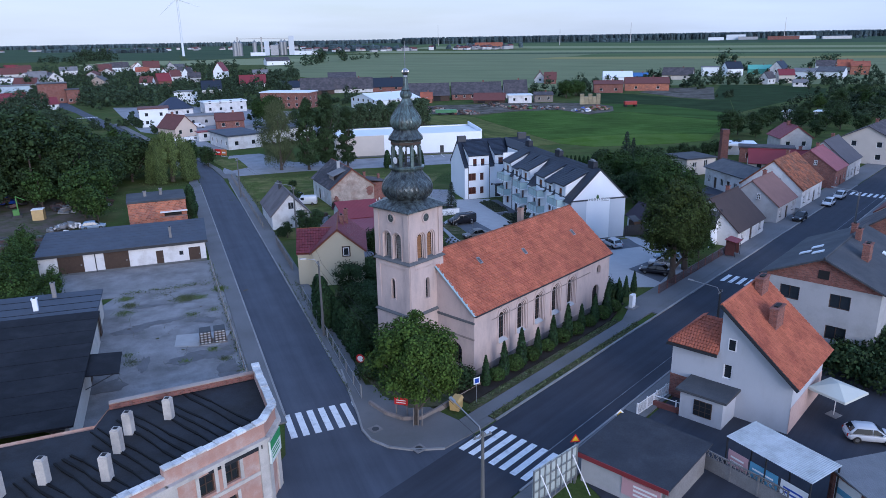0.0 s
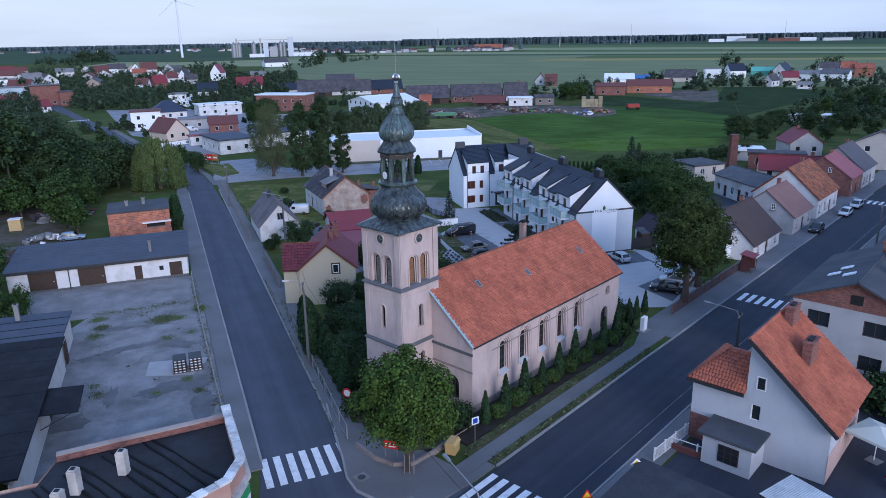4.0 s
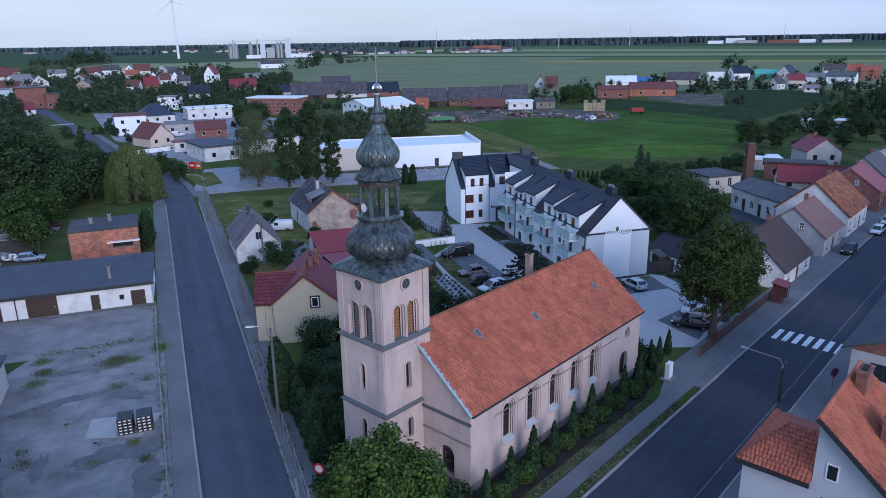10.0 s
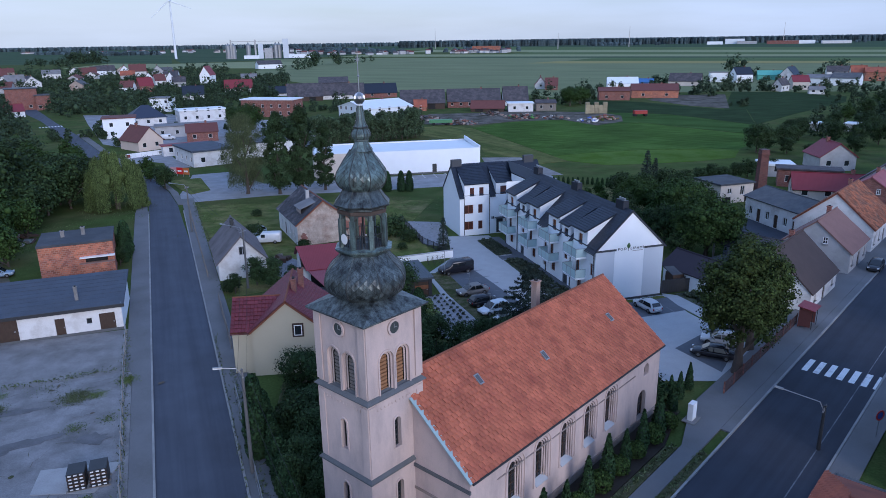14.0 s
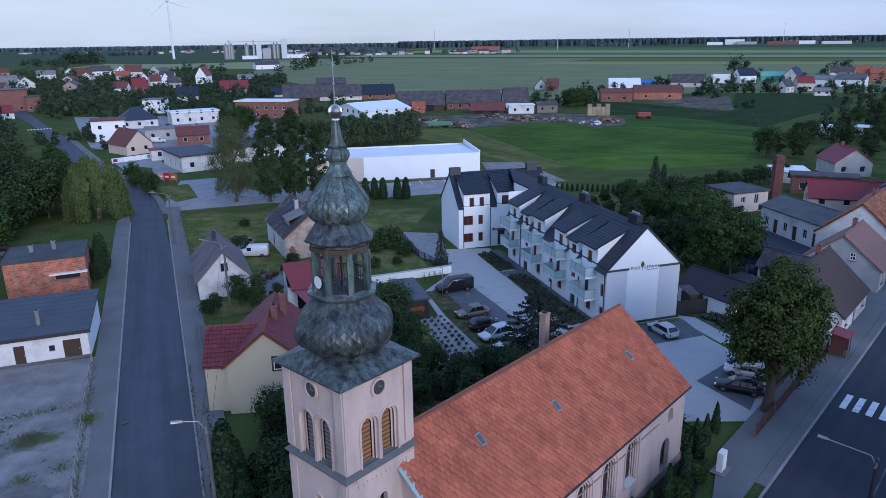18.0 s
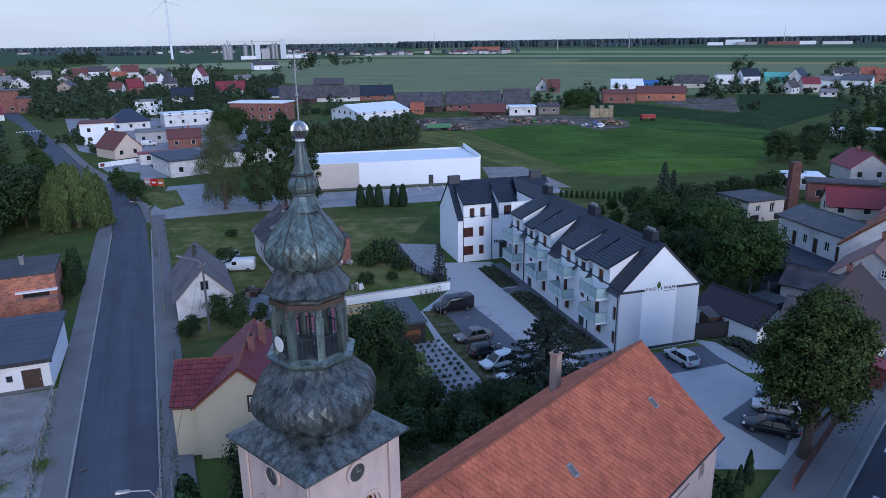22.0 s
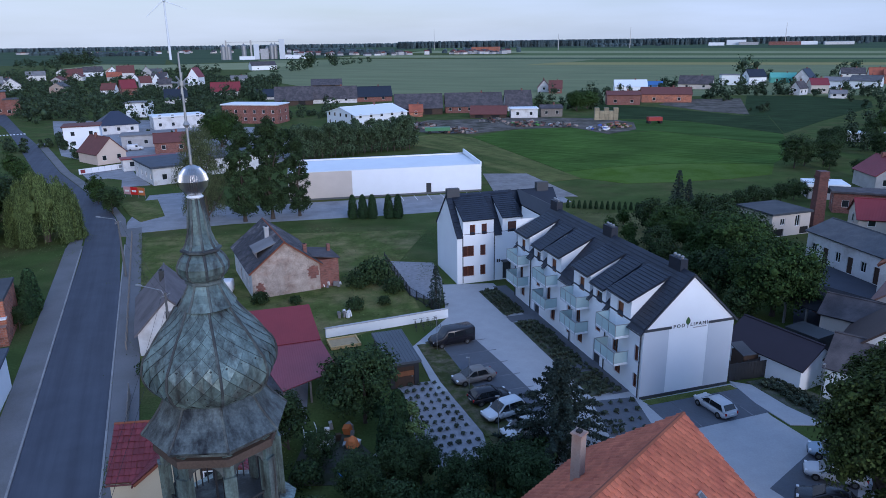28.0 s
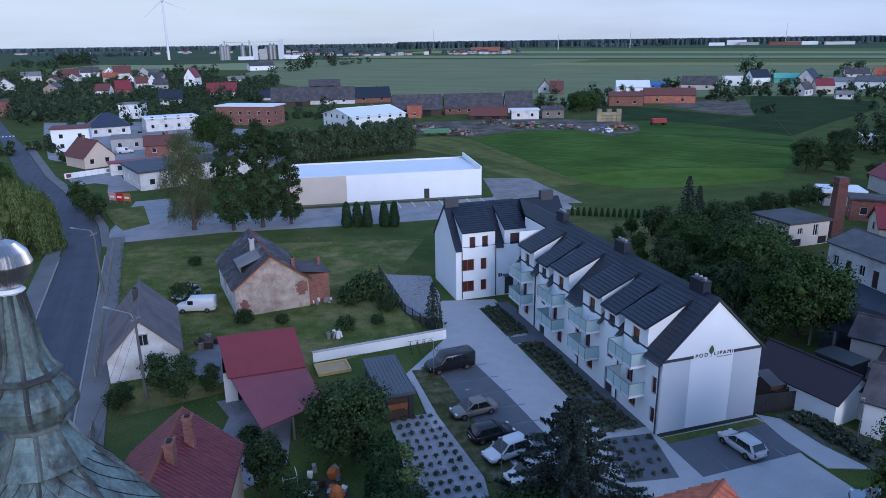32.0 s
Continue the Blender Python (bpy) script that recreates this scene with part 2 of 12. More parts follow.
M_PATINA = mat("weathered_copper_scales", (0.1, 0.122, 0.125), 0.36, 0.55, 1.4, 16, 0.3, metal=0.35, stain=(0.017, 0.019, 0.021), stain_at=0.53, stain_scale=3.6, island=0.26, objrand=0.1, streak=(0, 1, 6.5))
M_PATINA_G = mat("green_copper_sheets", (0.145, 0.2, 0.195), 0.38, 0.45, 1.6, 16, 0.3, metal=0.3, stain=(0.04, 0.042, 0.04), stain_at=0.55, stain_scale=4.0, island=0.2, objrand=0.14, streak=(0, 1, 6.5))
M_SCALEBED = mat("dark_scale_joints", (0.02, 0.024, 0.026), 0.7, 0.2, 2, 20, 0.2)
M_PATCH = mat("dark_yard_patch", (0.12, 0.12, 0.124), 0.95, 0.3, 0.8, 12, 0.3, stain=(0.14, 0.14, 0.15), stain_at=0.55, stain_scale=0.7)
M_DRIVE = mat("pale_store_concrete", (0.26, 0.27, 0.29), 0.95, 0.22, 0.5, 12, 0.25, stain=(0.19, 0.195, 0.21), stain_at=0.55, stain_scale=0.2)
M_YARD = mat("cracked_yard_concrete", (0.235, 0.232, 0.236), 0.95, 0.3, 0.6, 12, 0.3, stain=(0.14, 0.137, 0.135), stain_at=0.54, stain_scale=0.25)
M_SHEETD = mat("dark_cement_sheet", (0.085, 0.09, 0.1), 0.85, 0.25, 0.8, 14, 0.3, stain=(0.12, 0.12, 0.125), stain_at=0.56, stain_scale=0.5)
M_DARKCU = mat("dark_lantern_boards", (0.042, 0.046, 0.048), 0.7, 0.3, 1.2, 20, 0.2, stain=(0.14, 0.18, 0.18), stain_at=0.6, stain_scale=1.2)
M_SILVER = mat("polished_zinc", (0.52, 0.52, 0.53), 0.3, 0.06, 3, 20, 0.0, metal=1.0)
M_WMETAL = mat("white_sheet_metal", (0.72, 0.76, 0.8), 0.5, 0.05, 0.5, 10, 0.1)
M_METAL = mat("grey_galvanised_metal", (0.3, 0.31, 0.32), 0.5, 0.15, 2, 30, 0.1, metal=0.6)
M_DMETAL = mat("dark_painted_metal", (0.03, 0.032, 0.036), 0.5, 0.15, 2, 30, 0.1)
M_BLACK = mat("black_rubber_and_voids", (0.015, 0.015, 0.016), 0.8, 0.2, 3, 30, 0.1)
M_WFRAME = mat("white_window_frame", (0.75, 0.75, 0.75), 0.5, 0.05, 2, 30, 0.0)
M_WOODDOOR = mat("golden_brown_wood", (0.2, 0.08, 0.035), 0.6, 0.25, 3, 40, 0.1)
M_DARKWOOD = mat("dark_brown_wood", (0.055, 0.035, 0.025), 0.7, 0.25, 3, 40, 0.15)
M_GREYWOOD = mat("weathered_grey_wood", (0.2, 0.18, 0.16), 0.9, 0.25, 3, 30, 0.2)
M_LITLOUVRE = mat("lit_louvre_wood", (0.26, 0.135, 0.065), 0.7, 0.25, 4, 40, 0.1)
M_BALGLASS = mat("frosted_balcony_glass", (0.42, 0.55, 0.56), 0.25, 0.06, 1, 10, 0.0)
M_GLASS = glass_dark()
M_GRAVEL = mat("pale_gravel", (0.26, 0.265, 0.285), 1.0, 0.3, 2, 18, 0.6)
M_BED = mat("dark_bed_soil", (0.04, 0.035, 0.03), 1.0, 0.3, 1.0, 12, 0.5)
M_BARK = mat("tree_bark", (0.075, 0.06, 0.05), 0.95, 0.3, 2, 25, 0.5)


def leafy(name, col):
    return mat(name, col, 0.75, 0.35, 0.5, 6, 0.0, island=0.62, objrand=0.14, spec=0.12)


M_LEAF = leafy("linden_leaves", (0.05, 0.085, 0.016))
M_LEAF_S = leafy("street_linden_leaves", (0.04, 0.058, 0.016))
M_LEAF_D = leafy("dark_leaves", (0.029, 0.05, 0.019))
M_LEAF_G = leafy("garden_leaves", (0.035, 0.064, 0.017))
M_LEAF_W = leafy("willow_leaves", (0.1, 0.14, 0.048))
M_LEAF_O = leafy("olive_leaves", (0.085, 0.105, 0.05))
M_LEAF_P = leafy("grey_willow_leaves", (0.058, 0.088, 0.047))
M_LEAF_L = leafy("lavender_leaves", (0.056, 0.072, 0.048))
M_LEAF_B = leafy("clipped_box_leaves", (0.036, 0.062, 0.016))
M_NEEDLE = leafy("spruce_needles", (0.03, 0.044, 0.036))
M_THUJA = leafy("thuja_scales", (0.025, 0.05, 0.02))
# paler and bluer than other leaves: distance haze put into the base colour
M_FARWOOD = leafy("haze_tinted_wood_leaves", (0.06, 0.085, 0.092))
M_FARTREE = leafy("far_garden_leaves", (0.042, 0.066, 0.036))


def paint(name, col, rough=0.35):
    return mat(name, col, rough, 0.05, 2, 30, 0.0, spec=0.5)



# ---- building helpers ----
TH = 47.7                      # the church street's bearing
ST = pose(0, 0, 0, 0, 0, TH)   # street frame: x along it, y to its left


def at(a, b, z=0.0, turn=0.0):
    return ST @ pose(a, b, z, 0, 0, turn)


def part(name, bm, material, parent=None, label="", smooth=False):
    """Links a bmesh as one mesh object, under a thing or a part."""
    me = bpy.data.meshes.new(name)
    bm.to_mesh(me)
    bm.free()
    return link(name, me, material, parent, label, smooth)


def link(name, me, material, parent=None, label="", smooth=False):
    if material is not None and not me.materials:
        me.materials.append(material)
    if smooth:
        me.shade_smooth()
    ob = new(name, me)
    if parent is not None:
        ob.parent = parent
    if label:
        ob["label"] = label
    return ob


def thing(name, m, label, category, group="", kind=""):
    e = new(name)
    e.empty_display_size = 0.2
    e.matrix_world = m
    return tagged(e, label, category, group, kind)


def B():
    return bmesh.new()


def box(bm, x0, x1, y0, y1, z0, z1, m=None):
    vs = [bm.verts.new((x, y, z)) for z in (z0, z1) for x, y in ((x0, y0), (x1, y0), (x1, y1), (x0, y1))]
    for q in ((3, 2, 1, 0), (4, 5, 6, 7), (0, 1, 5, 4), (1, 2, 6, 5), (2, 3, 7, 6), (3, 0, 4, 7)):
        bm.faces.new([vs[i] for i in q])
    if m is not None:
        for v in vs:
            v.co = m @ v.co
    return bm


def cbox(w, d, h, x=0, y=0, z=0):
    return box(B(), x - w / 2, x + w / 2, y - d / 2, y + d / 2, z, z + h)


def prism(bm, pts, z0, z1, cap=True):
    """An upright prism over a plan polygon; z0 and z1 may be lists."""
    n = len(pts)
    lo = z0 if isinstance(z0, (list, tuple)) else [z0] * n
    hi = z1 if isinstance(z1, (list, tuple)) else [z1] * n
    a = [bm.verts.new((p[0], p[1], h)) for p, h in zip(pts, lo)]
    b = [bm.verts.new((p[0], p[1], h)) for p, h in zip(pts, hi)]
    for i in range(n):
        j = (i + 1) % n
        bm.faces.new((a[i], a[j], b[j], b[i]))
    if cap:
        bm.faces.new(b)
        bm.faces.new(a[::-1])
    return bm


def slab(bm, p, thick):
    """A sheet with thickness under a polygon of 3D points."""
    q = [Vector(v) for v in p]
    nrm = (q[1] - q[0]).cross(q[2] - q[0]).normalized()
    a = [bm.verts.new(v) for v in q]
    b = [bm.verts.new(v - nrm * thick) for v in q]
    n = len(q)
    bm.faces.new(a)
    bm.faces.new(b[::-1])
    for i in range(n):
        j = (i + 1) % n
        bm.faces.new((a[j], a[i], b[i], b[j]))
    return bm


def tube(bm, p, q, r0, r1=None, n=8):
    """A tapered bar between two points."""
    p, q = Vector(p), Vector(q)
    r1 = r0 if r1 is None else r1
    d = (q - p).normalized()
    s = d.orthogonal().normalized()
    t = d.cross(s)
    a = [bm.verts.new(p + (s * math.cos(k * math.tau / n) + t * math.sin(k * math.tau / n)) * r0) for k in range(n)]
    b = [bm.verts.new(q + (s * math.cos(k * math.tau / n) + t * math.sin(k * math.tau / n)) * r1) for k in range(n)]
    for k in range(n):
        j = (k + 1) % n
        bm.faces.new((a[k], a[j], b[j], b[k]))
    bm.faces.new(b)
    bm.faces.new(a[::-1])
    return bm


def lathe(bm, prof, n=24, turn=0.0, x=0.0, y=0.0):
    rings = [[bm.verts.new((x + r * math.cos(turn + k * math.tau / n), y + r * math.sin(turn + k * math.tau / n), z)) for k in range(n)] for r, z in prof]
    for a, b in zip(rings, rings[1:]):
        for k in range(n):
            j = (k + 1) % n
            bm.faces.new((a[k], a[j], b[j], b[k]))
    bm.faces.new(rings[-1])
    bm.faces.new(rings[0][::-1])
    return bm


def panel(bm, p, ux, width, z0, z1, holes=(), depth=0.18):
    """A wall face from p along ux (outside to the right hand), with openings (u, z, w, h, arch) cut through and their reveals."""
    p, ux = Vector((p[0], p[1], 0)), Vector((ux[0], ux[1], 0)).normalized()
    inn = Vector((-ux.y, ux.x, 0)) * depth
    us = sorted({0.0, width, *[h[0] for h in holes], *[h[0] + h[2] for h in holes]})
    zs = sorted({z0, z1, *[h[1] for h in holes], *[h[1] + h[3] for h in holes]})
    at_ = lambda u, z: p + ux * u + Vector((0, 0, z))
    for u0, u1 in zip(us, us[1:]):
        for a0, a1 in zip(zs, zs[1:]):
            um, zm = (u0 + u1) / 2, (a0 + a1) / 2
            if any(h[0] < um < h[0] + h[2] and h[1] < zm < h[1] + h[3] for h in holes):
                continue
            bm.faces.new([bm.verts.new(at_(*c)) for c in ((u0, a0), (u1, a0), (u1, a1), (u0, a1))])
    for h in holes:
        u0, a0, w, hh = h[:4]
        arch = len(h) > 4 and h[4]
        loop = outline(w, hh, arch)
        pts = [at_(u0 + u, a0 + z) for u, z in loop]
        if arch:
            # spandrels between the arch and its square
            top = [q for q in loop if q[1] > hh - w / 2 - 1e-6]
            for q0, q1 in zip(top, top[1:]):
                f = [at_(u0 + q0[0], a0 + q0[1]), at_(u0 + q1[0], a0 + q1[1]), at_(u0 + q1[0], a0 + hh), at_(u0 + q0[0], a0 + hh)]
                if (f[1] - f[2]).length > 1e-5 or (f[0] - f[3]).length > 1e-5:
                    g = [f[0]]
                    for v in f[1:]:
                        if (v - g[-1]).length > 1e-5:
                            g.append(v)
                    if len(g) > 2:
                        bm.faces.new([bm.verts.new(v) for v in g[::-1]])
        for q0, q1 in zip(pts, pts[1:] + pts[:1]):
            bm.faces.new([bm.verts.new(v) for v in (q0, q1, q1 + inn, q0 + inn)])
    return bm


def outline(w, h, arch, n=10):
    """An opening's outline, counter-clockwise from its lower left."""
    if not arch:
        return [(0, 0), (w, 0), (w, h), (0, h)]
    r = w / 2
    return [(0, 0), (w, 0)] + [(r + r * math.cos(math.pi * k / n), h - r + r * math.sin(math.pi * k / n)) for k in range(n + 1)]


WIN = {}


def window(parent, m, w, h, frame_mat=None, arch=False, bars=(1, 1), pane_mat=None, sill=None, name="window"):
    """A window in an opening: frame with bars, and its pane behind them. m: lower left corner, x along the wall, y inwards."""
    frame_mat, pane_mat = frame_mat or M_WFRAME, pane_mat or M_GLASS
    key = (round(w, 2), round(h, 2), arch, bars, frame_mat.name, pane_mat.name)
    if key not in WIN:
        bm = B()
        t = 0.07
        lo = outline(w, h, arch)
        c = Vector((w / 2, h / 2))
        inner = [(c.x + (u - c.x) * (1 - 2 * t / w), c.y + (z - c.y) * (1 - 2 * t / h)) for u, z in lo]
        n = len(lo)
        for i in range(n):
            j = (i + 1) % n
            f = [lo[i], lo[j], inner[j], inner[i]]
            bm.faces.new([bm.verts.new((u, 0.0, z)) for u, z in f])
            bm.faces.new([bm.verts.new(v) for v in ((inner[i][0], 0, inner[i][1]), (inner[j][0], 0, inner[j][1]), (inner[j][0], 0.05, inner[j][1]), (inner[i][0], 0.05, inner[i][1]))])
        for k in range(1, bars[0] + 1):
            x = w * k / (bars[0] + 1)
            box(bm, x - 0.03, x + 0.03, 0.002, 0.05, t, h - t)
        for k in range(1, bars[1] + 1):
            z = h * k / (bars[1] + 1)
            box(bm, t, w - t, 0.004, 0.05, z - 0.025, z + 0.025)
        me = bpy.data.meshes.new(name)
        bm.to_mesh(me)
        bm.free()
        me.materials.append(frame_mat)
        bm = B()
        bm.faces.new([bm.verts.new((u, 0.045, z)) for u, z in lo])
        pm = bpy.data.meshes.new("pane")
        bm.to_mesh(pm)
        bm.free()
        pm.materials.append(pane_mat)
        WIN[key] = (me, pm)
    me, pm = WIN[key]
    ob = new(name, me)
    ob.parent = parent
    ob.matrix_local = m
    pane = new("pane", pm)
    pane.parent = ob
    if sill:
        k2 = ("sill", round(w, 2), sill.name)
        if k2 not in WIN:
            sm = bpy.data.meshes.new("sill")
            bm = box(B(), -0.08, w + 0.08, -0.22, 0.0, -0.06, 0.0)
            bm.to_mesh(sm)
            bm.free()
            sm.materials.append(sill)
            WIN[k2] = sm
        s = new("sill", WIN[k2])
        s.parent = ob
    return ob


def walls(parent, L, W, H, holes, material, depth=0.16, gable=0.0, name="wall", sides="SENW", frame_mat=None, z0=0.0, sill=None, bars=(1, 0), peak=0.5, high=None):
    """The four outer walls of a block with its centre at the origin, each a part, with its openings and windows.
    holes: (side, u from the side's middle, z, w, h, kind); kind: window, arch, door, gate, hole."""
    geo = {"S": ((-L / 2, -W / 2), (1, 0), L), "E": ((L / 2, -W / 2), (0, 1), W), "N": ((L / 2, W / 2), (-1, 0), L), "W": ((-L / 2, W / 2), (0, -1), W)}
    for sd in sides:
        p, u, wd = geo[sd]
        hs = [(wd / 2 + h[1] - h[3] / 2, h[2], h[3], h[4], (h[5] if len(h) > 5 else "window") == "arch") for h in holes if h[0] == sd]
        bm = B()
        top = H if high is None else high.get(sd, H)
        panel(bm, p, u, wd, z0, top, [h for h in hs if h[1] + h[3] <= top + 1e-6], depth)
        if gable and sd in "EW":
            ux = Vector((*u, 0))
            a = Vector((*p, top))
            bm.faces.new([bm.verts.new(v) for v in (a, a + ux * wd, a + ux * wd * peak + Vector((0, 0, gable)))])
        wob = part(name, bm, material, parent)
        turn = math.degrees(math.atan2(u[1], u[0]))
        for h in [h for h in holes if h[0] == sd]:
            kind = h[5] if len(h) > 5 else "window"
            o = Vector((*p, 0)) + Vector((*u, 0)) * (wd / 2 + h[1] - h[3] / 2)
            high_up = h[2] + h[4] > top + 1e-6
            m = pose(o.x, o.y, h[2], 0, 0, turn) @ pose(0, -0.06 if high_up else depth - 0.06, 0)
            if kind in ("window", "arch"):
                window(wob, m, h[3], h[4], h[6] if len(h) > 6 and h[6] else frame_mat, kind == "arch", h[7] if len(h) > 7 else bars, sill=None)
                if sill:
                    s = part("sill", box(B(), -0.06, h[3] + 0.06, -0.12 - depth + 0.06, 0.0, -0.05, 0.0), sill, wob)
                    s.matrix_local = m
            elif kind in ("door", "gate"):
                d = leaf_door(wob, h[3], h[4], h[6] if len(h) > 6 and h[6] else M_DARKWOOD, kind)
                d.matrix_local = m
            else:
                # black plate paints the dark of the interior into the opening
                k = part("reveal_back", box(B(), 0, h[3], 0.05, 0.06, 0, h[4]), M_BLACK, wob)
                k.matrix_local = m


def leaf_door(parent, w, h, material, kind):
    n = max(2, round(w / 0.25)) if kind == "gate" else 1
    d = part("gate" if kind == "gate" else "door", box(B(), 0, w, 0, 0.05, 0, h), material, parent)
    if parent.parent is None:
        for k in range(n):
            part("plank", box(B(), w * k / n + 0.02, w * (k + 1) / n - 0.02, -0.025, -0.001, 0.05, h - 0.05), material, d)
    part("door_handle", box(B(), w * 0.86, w * 0.92, -0.07, -0.026, h * 0.45, h * 0.45 + 0.12), M_METAL, d)
    return d


def gable_roof(parent, L, W, eave, rise, material, over=0.35, end=0.3, thick=0.16, peak=0.5, ridge_cap=True, name="roof_slope", low=(0, 0), fascia=None):
    """Two slopes along x. peak: where the ridge lies across the width. low: extra run of each slope past the eave."""
    yr = -W / 2 + W * peak
    obs = []
    for sgn, run, ex in ((-1, W * peak, low[0]), (1, W * (1 - peak), low[1])):
        k = rise / run
        o = over + ex
        x0, x1 = -L / 2 - end, L / 2 + end
        ye, ze = yr + sgn * (run + o), eave - k * o
        pts = [(x0, ye, ze), (x1, ye, ze), (x1, yr, eave + rise), (x0, yr, eave + rise)]
        if sgn > 0:
            pts = [pts[1], pts[0], pts[3], pts[2]]
        pts = [(q[0], q[1], q[2] + thick * 0.9) for q in pts]
        ob = part(name, slab(B(), pts, thick), material, parent)
        obs.append(ob)
        if fascia:
            part("gutter", tube(B(), (x0, ye + sgn * 0.06, ze + 0.02), (x1, ye + sgn * 0.06, ze + 0.02), 0.06, n=6), fascia, parent)
    if ridge_cap:
        part("ridge_cap", tube(B(), (-L / 2 - end, yr, eave + rise + thick), (L / 2 + end, yr, eave + rise + thick), 0.1, n=6), material, parent)
    return obs


def tiles(parent, p0, ux, uv, width, height, tw, th, material, lift=0.075, rough=0.012, name="roof_tiles", skip=(), bond=0.0):
    """Rows of curved clay tiles on a slope: p0 lower left corner, ux along, uv up the slope."""
    p0, ux, uv = Vector(p0), Vector(ux).normalized(), Vector(uv).normalized()
    nz = ux.cross(uv).normalized()
    rng = random.Random(round(width * 97 + height * 13))
    verts, faces = [], []
    nr, nc = int(height / th), int(width / tw)
    tw, th = width / nc, height / nr
    def along(c, u, du):
        if (c == 0 and u == 0.0) or (c == nc - 1 and u > 0.9):
            return 0.0 if c == 0 and u == 0.0 else width
        return min(max((c + u) * tw + du, 0.0), width)

    for r in range(nr):
        for c in range(nc):
            um, vm = (c + 0.5) * tw, (r + 0.5) * th
            if any(a0 < um < a1 and b0 < vm < b1 for a0, a1, b0, b1 in skip):
                continue
            du, dv, dz = rng.uniform(-rough, rough) + (0.24 if r % 2 else -0.24) * tw * bond, rng.uniform(-rough, rough), rng.uniform(0, rough)
            i = len(verts)
            for v, z in ((r * th - 0.02, lift), ((r + 1) * th + 0.01, 0.012)):
                for u, hz in ((0.0, 0.0), (0.3, 0.04), (0.62, 0.032), (0.97, -0.008)):
                    verts.append(p0 + ux * along(c, u, du) + uv * (v + dv) + nz * (z + hz + dz))
            for k in range(3):
                faces.append((i + k, i + k + 1, i + k + 5, i + k + 4))
            j = len(verts)
            for k, (u, hz) in enumerate(((0.0, 0.0), (0.3, 0.04), (0.62, 0.032), (0.97, -0.008))):
                verts.append(p0 + ux * along(c, u, du) + uv * (r * th - 0.02 + dv) + nz * (-0.005))
            for k in range(3):
                faces.append((j + k, j + k + 1, i + k + 1, i + k))
    me = bpy.data.meshes.new(name)
    me.from_pydata(verts, [], faces)
    ob = link(name, me, material, parent)
    ob["kind"] = "stuff"
    return ob


def chimney(parent, x, y, z0, z1, w=0.5, d=0.5, material=None, cap=True, label=""):
    material = material or M_BRICK
    c = part("chimney", box(B(), x - w / 2, x + w / 2, y - d / 2, y + d / 2, z0, z1), material, parent, label)
    if cap:
        part("chimney_cap", box(B(), x - w / 2 - 0.06, x + w / 2 + 0.06, y - d / 2 - 0.06, y + d / 2 + 0.06, z1, z1 + 0.09), material, c)
        part("flue", box(B(), x - w * 0.25, x + w * 0.25, y - d * 0.25, y + d * 0.25, z1 + 0.09, z1 + 0.2), M_BLACK, c)
    return c


def house(name, m, L, W, eave, rise, wall_mat, roof_mat, label, holes=(), chimneys=(), category="house", over=0.35, end=0.3, frame_mat=None, group="", peak=0.5, sill=None, bars=(1, 0), low=(0, 0), fascia=None, tile=None, plinth=None, flat=False):
    h = thing(name, m, label, category, group)
    walls(h, L, W, eave, holes, wall_mat, gable=0 if flat else rise, frame_mat=frame_mat, sill=sill, bars=bars, peak=peak)
    if flat:
        part("roof", box(B(), -L / 2 - over, L / 2 + over, -W / 2 - over, W / 2 + over, eave, eave + max(rise, 0.2)), roof_mat, h)
    else:
        gable_roof(h, L, W, eave, rise, roof_mat if not tile else M_TILE_U, over, end, peak=peak, low=low, fascia=fascia)
        if tile:
            for sgn in (-1, 1):
                run = W * (peak if sgn < 0 else 1 - peak)
                k = rise / run
                o = over + low[0 if sgn < 0 else 1]
                yr = -W / 2 + W * peak
                sl = math.hypot(run + o, k * (run + o))
                p0 = (-L / 2 - end, yr - (run + o), eave - k * o + 0.16) if sgn < 0 else (L / 2 + end, yr + run + o, eave - k * o + 0.16)
                tiles(h, p0, (-sgn, 0, 0), (0, -sgn, k), L + 2 * end, sl, tile[0], tile[1], roof_mat)
    if plinth:
        part("plinth", box(B(), -L / 2 - 0.03, L / 2 + 0.03, -W / 2 - 0.03, W / 2 + 0.03, 0, 0.45), plinth, h)
    for c in chimneys:
        chimney(h, *c)
    return h


def structure(name, bm, material, label, category, m=None):
    ob = part(name, bm, material)
    if m is not None:
        ob.matrix_world = m
    return tagged(ob, label, category, kind="structure")


def strip(name, pts, z, material, label, category, thick=0.3, m=None):
    """A flat piece of ground, a slab with its top at z."""
    q = pts if sum(a[0] * b[1] - b[0] * a[1] for a, b in zip(pts, pts[1:] + pts[:1])) > 0 else pts[::-1]
    return structure(name, prism(B(), q, z - thick, z), material, label, category, m)

# ---- ground, fields and roads ----
LR = pose(0, 0, 0, 0, 0, 112.0)  # the side street's frame: x along it, y to its left
structure("ground", prism(B(), [(-4500, -400), (4500, -400), (4500, 4800), (-4500, 4800)], -1.0, 0.0), M_GRASS, "wide flat ground of short meadow grass", "ground")
M_CROPMID = mat("middle_green_crop", (0.055, 0.104, 0.026), 1.0, 0.25, 0.1, 3, 0.5, stain=(0.03, 0.064, 0.012), stain_at=0.52, stain_scale=0.3, streak=(-30, 30, 1))
